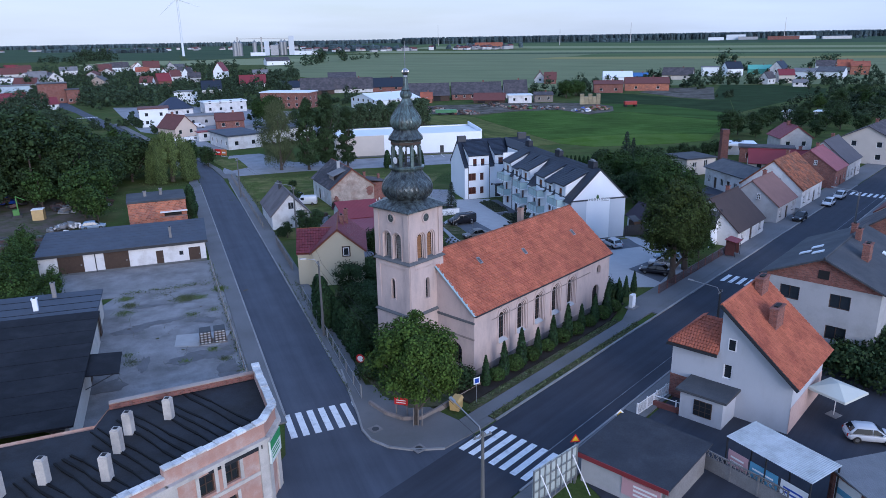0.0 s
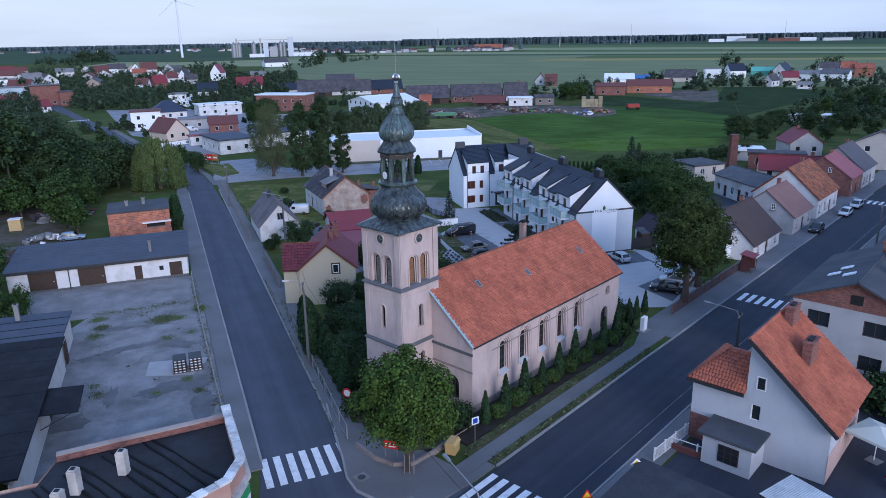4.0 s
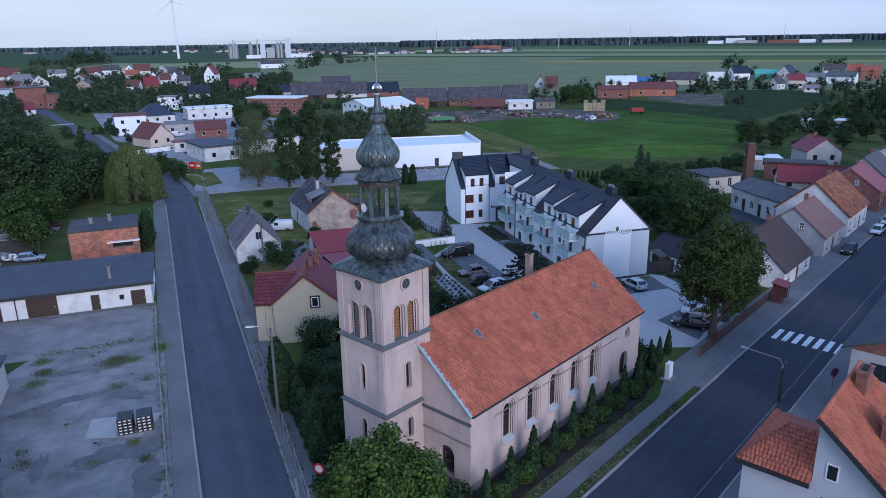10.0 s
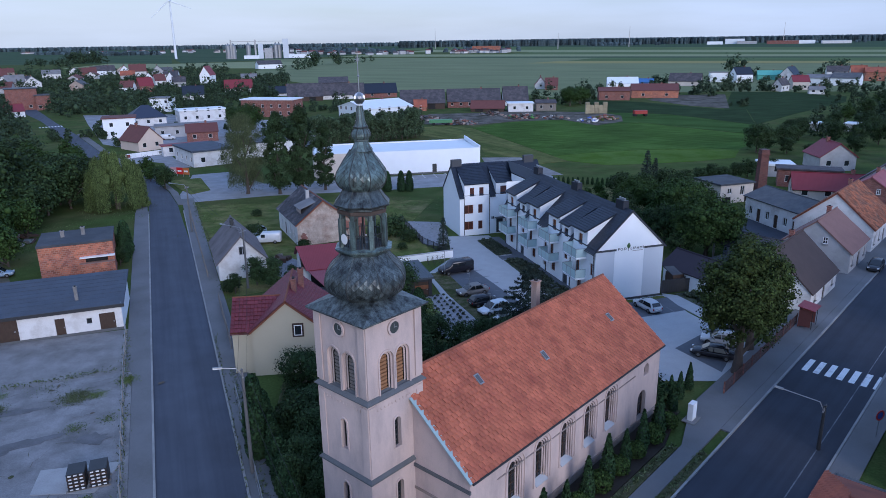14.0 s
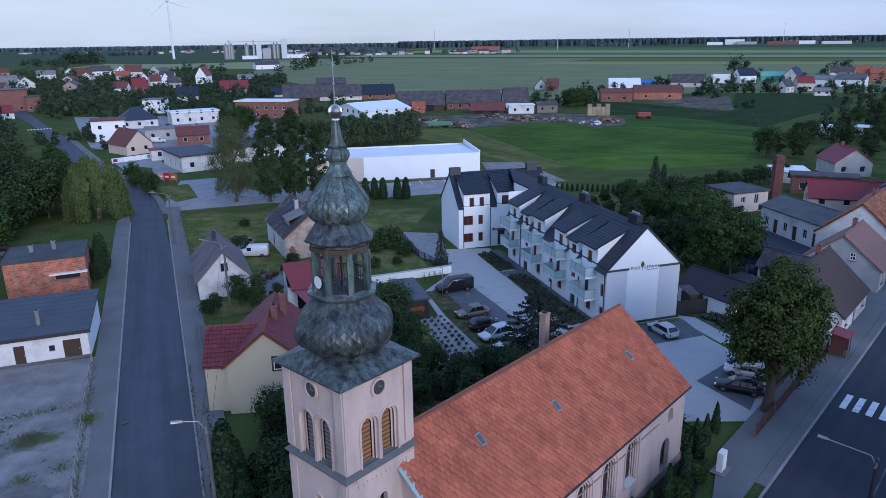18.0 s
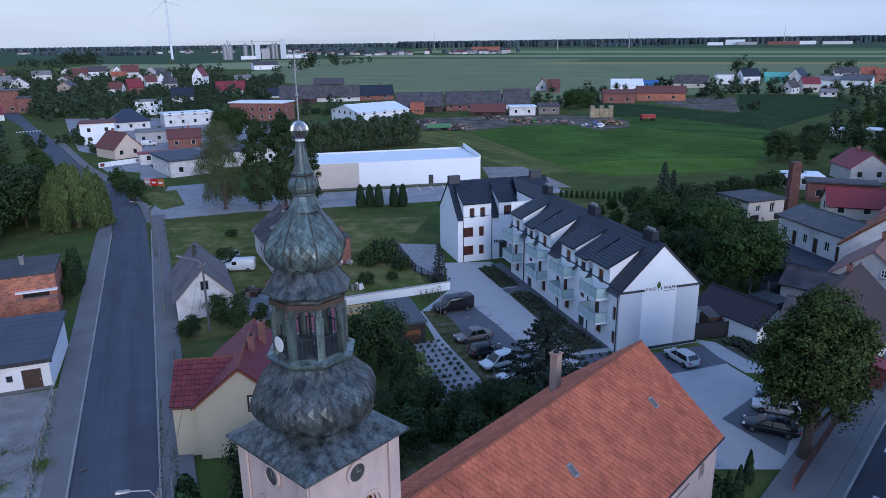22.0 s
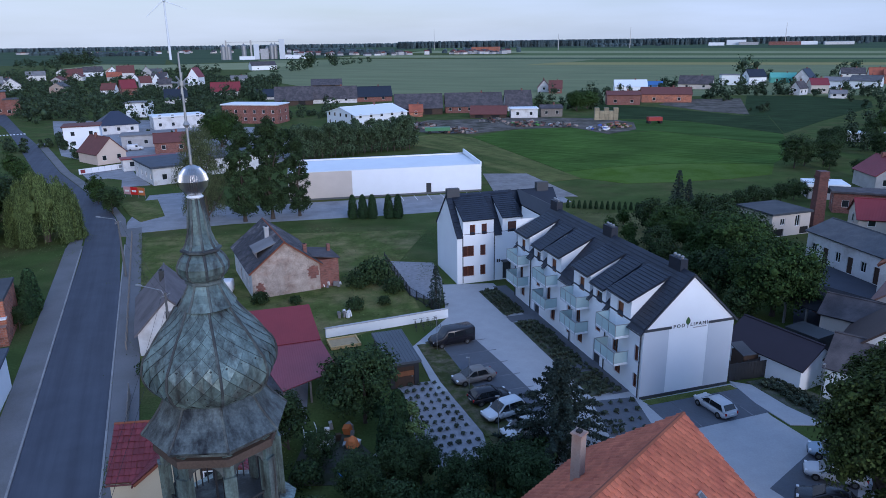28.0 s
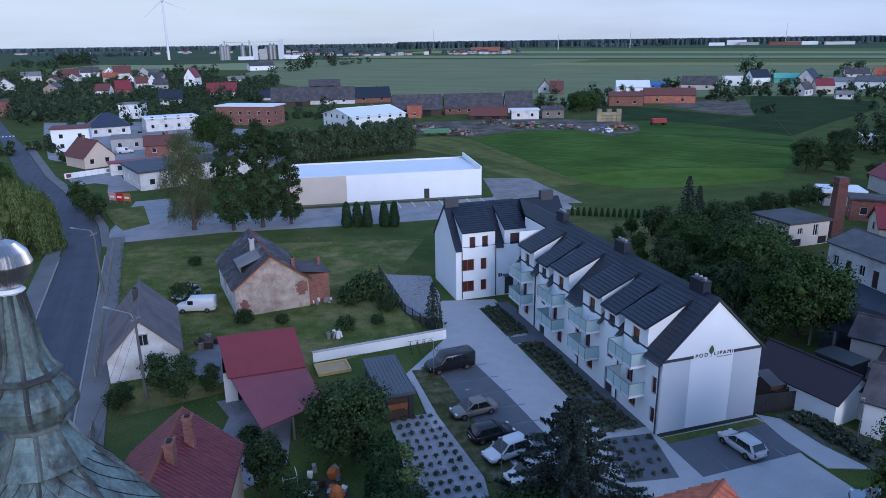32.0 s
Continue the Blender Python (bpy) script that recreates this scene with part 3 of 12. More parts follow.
M_MEADOW = mat("mown_green_meadow", (0.14, 0.145, 0.052), 1.0, 0.4, 0.3, 5, 0.5, stain=(0.064, 0.088, 0.025), stain_at=0.5, stain_scale=0.2, streak=(-60, 8, 1))
M_FARMYARD = mat("dusty_farm_yard", (0.15, 0.135, 0.12), 1.0, 0.4, 0.4, 6, 0.4, stain=(0.06, 0.06, 0.045), stain_at=0.52, stain_scale=0.15)
FIELDS = [
    ("field", [(12.1, 258.1), (19.2, 266.5), (26.6, 273.8), (38.2, 279.2), (46.1, 278.2), (54.3, 259.3), (71.0, 266.7), (78.6, 254.9), (87.9, 241.3), (95.6, 231.6), (89.6, 217.5), (79.9, 204.7), (55.2, 206.1), (41.5, 202.8), (30.0, 197.8), (21.1, 227.6)], 0.05, M_CROP, "green field of a young leafy crop in rows"),
    ("field", [(29.9, 197.4), (41.4, 202.4), (55.1, 205.6), (79.8, 204.3), (73.4, 191.7), (62.7, 187.2), (49.0, 184.7), (39.9, 184.0), (32.1, 190.5)], 0.052, M_CROP3, "fresh bright green grass strip behind the apartments"),
    ("field", [(63.7, 301.0), (79.5, 296.7), (90.0, 289.3), (96.0, 277.3), (105.9, 254.7), (96.4, 232.7), (88.3, 242.3), (79.0, 256.1), (71.3, 268.0), (55.0, 260.7)], 0.055, M_CROPMID, "narrow field of a middle green crop"),
    ("field", [(71.9, 364.3), (93.4, 345.7), (115.8, 306.7), (125.1, 307.6), (106.3, 255.4), (96.4, 278.3), (90.3, 290.4), (79.8, 297.9), (61.6, 303.4)], 0.06, M_CROP2, "dark green vegetable field in rows"),
    ("field", [(116.7, 308.8), (156.4, 399.1), (181.1, 390.4), (195.0, 359.2), (179.3, 331.9), (135.0, 287.2), (106.9, 256.1), (125.2, 306.7)], 0.058, M_CROP2, "dark green field before the farm houses"),
    ("field", [(-6.5, 260.3), (1.9, 266.9), (12.1, 257.4), (21.1, 227.0), (29.9, 197.4), (32.1, 190.1), (24.9, 186.6), (12.6, 198.0), (12.7, 220.8), (-5.0, 242.2)], 0.045, M_MEADOW, "mown meadow beside the crop field"),
    ("farm_yard", [(-16.0, 277.3), (-2.4, 305.8), (24.5, 308.5), (29.8, 316.7), (51.2, 307.0), (64.1, 303.0), (70.2, 290.0), (65.9, 270.6), (54.7, 260.7), (46.3, 279.1), (26.8, 275.4), (12.4, 265.7), (1.9, 268.5)], 0.064, M_FARMYARD, "dusty farm yard strewn with scrap"),
    ("farm_yard", [(99.1, 356.6), (114.5, 380.4), (146.0, 381.9), (119.7, 310.7), (108.7, 324.4)], 0.064, M_FARMYARD, "bare ground beside the brick stable"),
    ("field", [(-179.0, 690.9), (-62, 470), (-23.2, 433.7), (40, 420), (64, 364), (110, 400), (152, 400), (260, 380), (498.2, 710.1), (262.0, 809.6), (-219.1, 1012.4)], 0.04, M_WHEAT, "large pale green grain field"),
    ("field", [(-219.1, 1012.4), (262.0, 809.6), (700, 620), (760, 740), (329.3, 1012.9), (-100, 1250), (-300, 1250)], 0.05, M_WHEAT, "pale green grain field beyond a farm track"),
    ("field", [(104.0, 876.2), (177.4, 845.3), (262.0, 809.6), (498.2, 710.1), (536.6, 763.4), (285.3, 880.1), (154.8, 940.7)], 0.11, M_WHEAT2, "ripening yellowish grain strip"),
    ("field", [(161.4, 937.6), (237.7, 902.2), (285.3, 880.1), (536.6, 763.4), (606.7, 860.7), (329.3, 1012.9), (232.7, 1065.9)], 0.12, M_FIELDGREEN, "middle green strip of a root crop"),
    ("field", [(14.3, 1185.7), (117.2, 1129.3), (329.3, 1012.9), (606.7, 860.7), (637.3, 903.1), (349.0, 1072.5), (71.6, 1235.6)], 0.13, M_FARGREEN, "far dark green field strip"),
    ("field", [(-185.4, 1386.6), (-54.5, 1309.7), (349.0, 1072.5), (637.3, 903.1), (698.0, 987.3), (389.3, 1194.4), (-136.0, 1546.5)], 0.15, M_PALE, "far pale green grain strip"),
    ("field", [(111.8, 1380.4), (225.5, 1304.1), (389.3, 1194.4), (698.0, 987.3), (775.9, 1095.3), (443.1, 1357.3), (197.1, 1550.9)], 0.16, M_FIELDGREEN, "far middle green field strip"),
    ("field", [(-102.6, 1786.9), (58.0, 1660.5), (443.1, 1357.3), (775.9, 1095.3), (873.3, 1230.5), (514.4, 1572.7), (-23.7, 2085.7)], 0.17, M_PALE, "far pale field strip"),
    ("field", [(-125.8, 2183.0), (69.6, 1996.7), (514.4, 1572.7), (873.3, 1230.5), (1036.0, 1456.1), (643.8, 1964.2), (-32.8, 2840.9)], 0.18, M_FIELDGREEN, "far green field before the wood"),
    ("field", [(-782.2, 1110.2), (-512.5, 1149.1), (-392.6, 1085.5), (-532.4, 1463.8), (-1356.5, 1909.2)], 0.1, M_FARGREEN, "far dark green pasture beyond the town"),
    ("field", [(-470.8, 919.6), (-207.4, 844.3), (-167.4, 1025.7), (-279.2, 1128.0), (-387.2, 1071.0), (-505.1, 1132.9)], 0.09, M_PALE, "pale olive field beyond the town"),
    ("field", [(-4400, 1900), (-1400, 1920), (-532, 1464), (-380, 1090), (-250, 1250), (-120, 1800), (-33, 2841), (644, 1964), (1036, 1456), (4400, 900), (4400, 4500), (-4400, 4500)], 0.03, M_FARGREEN, "far fields towards the woods"),
    ("field", [(14, 136), (36, 138), (44, 160), (20, 158)], 0.03, M_HAY, "mown dry meadow behind the apartment block"),
]
for nm, pts, z, mt, lb in FIELDS:
    strip(nm, pts, z, mt, lb, "field", 0.5)

# church street
strip("road", [(-45, 22.6), (560, 22.6), (560, 29.1), (-45, 29.1)], 0.03, M_ASPHALT, "dark worn asphalt street with faint patches", "road", 0.3, ST)
# side street, widening into the crossing, then bending to the left
_side = [(-3.0, 36.5), (2.5, 46.4), (-2.5, 46.2), (-5.4, 47.0), (-6.7, 49.4), (-36.7, 123.5), (-42.4, 136.5), (-47.6, 148.6), (-53.8, 160.8), (-61.1, 172.4), (-69, 182.2), (-87, 206.3), (-120, 256), (-147.5, 295), (-200, 372), (-208, 368), (-155.8, 300), (-131.3, 264.2), (-94, 208), (-76, 184), (-64.5, 168), (-56.7, 156), (-52.2, 146.7), (-48, 136.8), (-43.0, 123.9), (-27.4, 85.3), (-12.6, 48.2), (-11.5, 43.5), (-14, 34)]
strip("road", _side, 0.026, M_ASPHALT_S, "worn asphalt side street", "road", 0.3)
# pavements, real steps above the road
strip("pavement", [(36, 30.0), (68, 30.0), (300, 30.0), (300, 33.0), (68, 33.2), (62, 31.3), (36, 31.3)], 0.14, M_PAVE, "grey slab pavement along the church street", "pavement", 0.3, ST)
strip("verge", [(38, 29.28), (62, 29.28), (62, 29.98), (38, 29.98)], 0.13, M_VERGE, "narrow grass verge behind the kerb", "grass", 0.3, ST)
strip("verge", [(37.5, 31.35), (61.5, 31.35), (61, 32.1), (38.5, 32.25)], 0.15, M_VERGE, "grass strip before the church garden", "grass", 0.3, ST)
strip("pavement", [(66, 29.25), (300, 29.25), (300, 29.98), (66, 29.98)], 0.135, M_PAVE, "grey pavement edge", "pavement", 0.3, ST)
strip("pavement", [(30, 20.6), (300, 20.6), (300, 22.4), (30, 22.4)], 0.13, M_PAVE, "narrow grey pavement across the street", "pavement", 0.3, ST)
strip("pavement", [(51.5, -13.75), (66, -14.6), (160, -14.6), (160, -12.4), (51.5, -12.4)], 0.13, M_PAVE, "narrow pavement along the side street", "pavement", 0.3, LR)
strip("pavement", [(-46.4, 148.6), (-47.5, 148.6), (-53.7, 160.9), (-61, 172.5), (-68.9, 182.3), (-86.9, 206.4), (-119.9, 256.1), (-118, 257), (-84.8, 206.6), (-66.6, 182.6), (-58.6, 171.0), (-51.5, 159.6)], 0.12, M_PAVE, "pavement round the bend of the side street", "pavement")
strip("pavement", [(-54.4, 147.0), (-53.2, 143.5), (-50.6, 137.0), (-48.6, 137.2), (-52.4, 146.6), (-56.8, 156.1), (-64.6, 168.1), (-76.1, 184.1), (-78, 184.5), (-66.4, 169), (-58.4, 157)], 0.128, M_PAVE, "narrow pavement at the bend", "pavement")
strip("grass_island", [(-48.2, 157.6), (-45.6, 161.6), (-52.0, 175.0), (-58.0, 172.0), (-52.4, 163.0)], 0.1, M_LAWN, "grass island beside the store drive", "grass")
strip("side_junction", [(-74.7, 195.1), (-81, 204.4), (-77.5, 207), (-72.3, 211.3), (-68, 203), (-59, 189.5), (-64.4, 187.5), (-68, 196), (-72, 198)], 0.05, M_DRIVE, "paved turning beside the side street", "yard")
strip("town_square", [(-100, 232), (-88, 222), (-74, 226), (-62, 214), (-42, 206), (-30, 236), (-60, 290), (-80, 300), (-96, 320), (-150, 322), (-130, 285)], 0.035, M_DRIVE, "grey paved yards between town buildings", "yard")
strip("pavement", [(49, -6.5), (152, -6.6), (152, -4.3), (87, -4.3), (84, -4.86), (49, -4.86)], 0.12, M_PAVE, "pavement along the yard", "pavement", 0.3, LR)


# rounded pavement corner at the crossing
CORNER = [(-9.3, 56.7), (-7.8, 51.7), (-6.9, 48.9), (-6.3, 46.6), (-5.5, 45.2), (-4.1, 44.2), (-2.4, 43.8), (0.0, 43.9)]
strip("pavement", [(-11.3, 61.6)] + CORNER + [at(a, b).translation.xy[:] for a, b in ((36, 29.25), (37.9, 29.25), (37.9, 29.98), (35.98, 29.98), (35.98, 34), (35.98, 40))] + [(-6.9, 53.7), (-9.5, 60.0)], 0.142, M_PAVE, "rounded slab pavement at the street corner", "pavement")


def kerb(frame_m, x0, x1, y, z=0.16, step=2.0, name="kerb"):
    k = thing(name, frame_m, "row of grey concrete kerb stones", "kerb", kind="structure")
    n = int((x1 - x0) / step)
    bm = box(B(), 0.01, step - 0.01, -0.08, 0.08, -0.2, z)
    me = bpy.data.meshes.new("kerb_stone")
    bm.to_mesh(me)
    bm.free()
    me.materials.append(M_KERB)
    for i in range(n):
        o = new("kerb_stone", me)
        o.parent = k
        o.location = (x0 + i * step, y, 0)


ck = thing("kerb", pose(0, 0, 0), "curved row of grey kerb stones at the corner", "kerb", kind="structure")
for (x0, y0), (x1, y1) in zip(CORNER, CORNER[1:]):
    part("kerb_stone", box(B(), 0.01, math.hypot(x1 - x0, y1 - y0) - 0.01, -0.08, 0.07, -0.2, 0.16), M_KERB, ck).matrix_local = pose(x0, y0, 0, 0, 0, math.degrees(math.atan2(y1 - y0, x1 - x0)))
kerb(ST, 38, 150, 29.17)
kerb(ST, 32, 150, 22.5)
kerb(LR, 52, 150, -12.3)
kerb(LR, 50, 150, -6.52, 0.14)


def crossing(m, n, w, gap, length, z=0.036):
    c = thing("crosswalk", m, "worn white zebra crossing stripes on asphalt", "crosswalk", kind="structure")
    bm = box(B(), 0, w, 0, length, z - 0.03, z)
    me = bpy.data.meshes.new("stripe")
    bm.to_mesh(me)
    bm.free()
    me.materials.append(M_PAINT)
    for i in range(n):
        o = new("stripe", me)
        o.parent = c
        o.location = (i * (w + gap), 0, 0)


crossing(LR @ pose(46.6, -6.4, 0, 0, 0, -90), 7, 0.5, 0.42, 3.6)
crossing(at(33.2, 28.9, 0, -90), 7, 0.5, 0.42, 4.0)
crossing(at(80.6, 28.4, 0, -90), 7, 0.48, 0.45, 2.8)
crossing(at(140.6, 28.4, 0, -90), 7, 0.48, 0.45, 3.0)
crossing(pose(-139.0, 283.4, 0, 0, 0, 214), 8, 0.5, 0.5, 3.0)
part("edge_line", box(B(), 36, 150, 23.72, 23.8, 0.0, 0.036), mat("worn_line_paint", (0.19, 0.2, 0.22), 0.85, 0.25, 1.0, 25, 0.1, stain=(0.09, 0.095, 0.11), stain_at=0.5, stain_scale=0.8)).matrix_world = ST
tagged(bpy.data.objects["edge_line"], "thin worn white line along the street", "road marking", kind="structure")

# yard of the workshops, car park
strip("yard", [(-27.35, 80.6), (-38.5, 76.2), (-41.5, 52), (-24, 44), (-14.9, 48), (-15.0, 50), (-16.15, 52.9)], 0.05, M_YARD, "cracked concrete yard with weeds", "yard")
def blot(x, y, rx, ry, turn, seed, n=22):
    """An uneven rounded outline."""
    g = random.Random(seed)
    c, sn = math.cos(radians(turn)), math.sin(radians(turn))
    out = []
    for k in range(n):
        a, q = k * math.tau / n, g.uniform(0.62, 1.08)
        u, v = rx * q * math.cos(a), ry * q * math.sin(a)
        out.append((x + u * c - v * sn, y + u * sn + v * c))
    return out


for k, (x, y, rx, ry, a) in enumerate(((-32.6, 66.4, 2.0, 0.9, 30), (-21.6, 60.4, 2.0, 1.0, 10), (-19.4, 57.0, 1.4, 2.6, 20), (-27.9, 58.6, 0.6, 2.0, 15), (-33.7, 73.2, 2.6, 0.5, 18), (-24.0, 59.6, 2.2, 1.3, 40), (-30.5, 68.4, 3.0, 0.7, 30), (-35.4, 63.0, 1.6, 1.1, 60), (-25.5, 69.0, 1.4, 1.0, 0), (-30.0, 54.0, 2.6, 1.6, 25))):
    strip("yard_patch", blot(x, y, rx, ry, a, k), 0.068 + 0.001 * k, M_PATCH, "dark worn patch in the concrete yard", "yard", 0.06)
_g = random.Random(12)
cb = B()
for k in range(34):
    x, y, a = _g.uniform(-37, -18), _g.uniform(50, 78), _g.choice((22, 112, 22, 112, 60)) + _g.uniform(-14, 14)
    if x > -16.5 - (y - 53) * 0.4:
        continue
    for j in range(_g.randint(2, 5)):
        q = (x + 0.7 * math.cos(radians(a)), y + 0.7 * math.sin(radians(a)))
        w = _g.uniform(0.006, 0.02)
        nx, ny = -math.sin(radians(a)) * w, math.cos(radians(a)) * w
        cb.faces.new([cb.verts.new((*v, 0.082)) for v in ((x - nx, y - ny), (q[0] - nx, q[1] - ny), (q[0] + nx, q[1] + ny), (x + nx, y + ny))])
        x, y = q
        a += _g.uniform(-35, 35)
    if k % 2:
        cb.faces.new([cb.verts.new((*v, 0.081)) for v in blot(x, y, _g.uniform(0.1, 0.45), _g.uniform(0.1, 0.3), a, k, 10)])
tagged(part("yard_cracks", cb, M_SOIL), "dark cracks and dirt in the concrete yard", "cracks", kind="stuff")
strip("yard", [(-27.5, 80.5), (-31.8, 90.2), (-51, 84), (-47, 73.5), (-38.6, 76.1)], 0.06, M_CONC2, "pale concrete apron before the garages", "yard")
strip("car_park", [(2.6, 113.6), (-1.0, 106), (4.5, 93), (9.5, 82), (19, 77), (26.2, 76.8), (31.5, 82.5), (27.8, 92.5), (26.8, 98), (18.4, 95.3), (8.4, 124.5), (2.2, 124.2)], 0.05, M_PAVER, "light grey block-paved courtyard", "car park")
strip("parking_bays", [(1.6, 108.6), (3.6, 101), (7.2, 92.6), (10.7, 94.2), (7.6, 102.6), (4.7, 109.6)], 0.06, M_PAVER_D, "dark block-paved parking bays", "parking")
strip("parking_bays", [(18.6, 94.6), (27.0, 97.2), (28.0, 93.2), (19.8, 90.4)], 0.06, M_PAVER_D, "dark block-paved parking bays", "parking")
strip("parking_bays", [(23.5, 83.5), (28.5, 87.8), (30.6, 85.4), (26.0, 78.4)], 0.06, M_PAVER_D, "dark block-paved parking bays", "parking")
strip("gravel_bed", [(-1.9, 98.6), (1.9, 99.4), (5.0, 91.6), (5.4, 87.4), (1.6, 86.4), (0.2, 89.4)], 0.06, M_GRAVEL, "pale gravel bed with rows of small shrubs", "gravel bed")
strip("verge", [(-0.4, 106.8), (0.5, 107.0), (3.5, 99.0), (6.0, 90.4), (5.3, 90.2), (1.9, 99.0)], 0.08, M_VERGE, "narrow grass strip beside the bays", "grass")
strip("gravel_bed", [(-5.4, 134), (1.0, 133), (2.2, 126), (2.0, 118.5), (-1.5, 120.5)], 0.055, M_GRAVEL, "pale gravel terrace beside the apartment block", "gravel bed")
M_BEDGREEN = mat("planted_dark_soil", (0.1, 0.1, 0.088), 1.0, 0.5, 1.2, 10, 0.6, stain=(0.06, 0.078, 0.04), stain_at=0.5, stain_scale=1.5)
strip("slab_path", [(8.3, 123.3), (9.9, 123.6), (17.9, 96.9), (16.3, 96.4)], 0.08, M_PAVER_D, "dark slab path along the apartment wall", "path")
for x_, y_ in ((9.0, 113.6), (13.2, 101.6)):
    strip("slab_path", [(x_, y_), (x_ + 3.2, y_ + 1.0), (x_ + 3.6, y_ - 0.4), (x_ + 0.4, y_ - 1.4)], 0.095, M_PAVER_D, "dark slab path to an apartment door", "path")
strip("planting_bed", [(9.6, 112.0), (12.0, 112.8), (16.6, 97.0), (14.4, 96.0)], 0.09, M_BEDGREEN, "dark planting bed with shrubs before the apartments", "flower bed")
strip("planting_bed", [(6.5, 121.6), (8.6, 122.4), (10.9, 114.9), (8.8, 114.2)], 0.09, M_BEDGREEN, "dark planting bed with shrubs", "flower bed")
strip("side_road", [(-47.5, 150), (-50.5, 158.0), (-52.0, 165.5), (-55.2, 179.0), (-48, 182), (-36, 167.5), (12, 178), (24, 180), (26, 168), (-6, 160), (-32, 155.5)], 0.03, M_DRIVE, "pale concrete drive and parking of a store", "road")
strip("loading_yard", [(11.6, 197), (21.3, 196.4), (28, 172.5), (12.9, 172.1)], 0.06, M_CONC2, "pale concrete pad beside the store hall", "yard")
strip("flower_bed", [(38.6, 32.3), (61, 32.15), (66, 33.4), (66, 34.8), (40, 34.8), (38.6, 33.6)], 0.2, M_BED, "dark soil bed along the church wall", "flower bed", 0.3, ST)
# verge grass, darker than lawn grass, puts the garden's shade into the colour
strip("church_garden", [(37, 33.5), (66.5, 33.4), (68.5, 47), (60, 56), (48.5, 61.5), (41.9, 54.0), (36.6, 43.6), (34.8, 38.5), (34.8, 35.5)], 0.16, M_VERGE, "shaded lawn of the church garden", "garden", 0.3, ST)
strip("back_lawn", [(-36, 124), (-26, 98), (-8, 108), (0, 115), (-4, 132), (0, 150), (-44, 148)], 0.04, M_LAWN, "rough lawn behind the old houses", "lawn")
strip("forecourt", [(48, 5), (64, 5), (64, 20.4), (48, 20.4), (36, 20.4), (30, 8)], 0.05, M_ASPHALT, "dark asphalt forecourt beside a white house", "yard", 0.3, ST)

# ---- church ----
church = thing("church", at(53.72, 40.25), "pink plastered village church with orange clay tile roof and onion-domed tower", "church")
CL, CW, CE, CR = 23.0, 10.7, 6.0, 4.3
cwin = [("S", a - 53.72, 2.2, 1.4, 3.15, "arch", M_DARKWOOD, (1, 4)) for a in (46.35, 49.15, 52.0, 54.85, 57.65)]
cwin += [("S", 63.0 - 53.72, 4.2, 0.8, 0.95, "arch", M_GREYWOOD, (1, 1)), ("S", 62.55 - 53.72, 0.35, 1.3, 2.7, "arch", M_DARKWOOD, (1, 3))]
cwin += [("W", 3.3, 0.3, 1.3, 2.6, "arch", M_DARKWOOD, (1, 3))]
cwin += [("N", a - 53.72, 2.8, 0.95, 2.5, "arch", M_GREYWOOD, (2, 5)) for a in (49.15, 54.85, 60.0)]
walls(church, CL, CW, CE, cwin, M_PLASTER, depth=0.35, gable=CR)
gable_roof(church, CL, CW, CE, CR, M_TILE_U, over=0.25, end=0.12, thick=0.14)
_k = CR / (CW / 2)
_sl = math.hypot(CW / 2 + 0.25, _k * (CW / 2 + 0.25))
for sg in (-1, 1):
    tiles(church, (sg * (CL / 2 + 0.12), sg * (CW / 2 + 0.25), CE - _k * 0.25 + 0.14), (-sg, 0, 0), (0, -sg, _k), CL + 0.24, _sl, 0.34, 0.34, M_TILE, bond=1.0)

part("plinth", prism(B(), [(-CL / 2 - 0.06, -CW / 2 - 0.06), (CL / 2 + 0.06, -CW / 2 - 0.06), (CL / 2 + 0.06, CW / 2 + 0.06), (-CL / 2 - 0.06, CW / 2 + 0.06)], 0, 0.75), M_PLINTH, church)
# tower, with its parts under the church
TX, TY, TW = 41.0 - 53.72, 41.2 - 40.25, 4.15


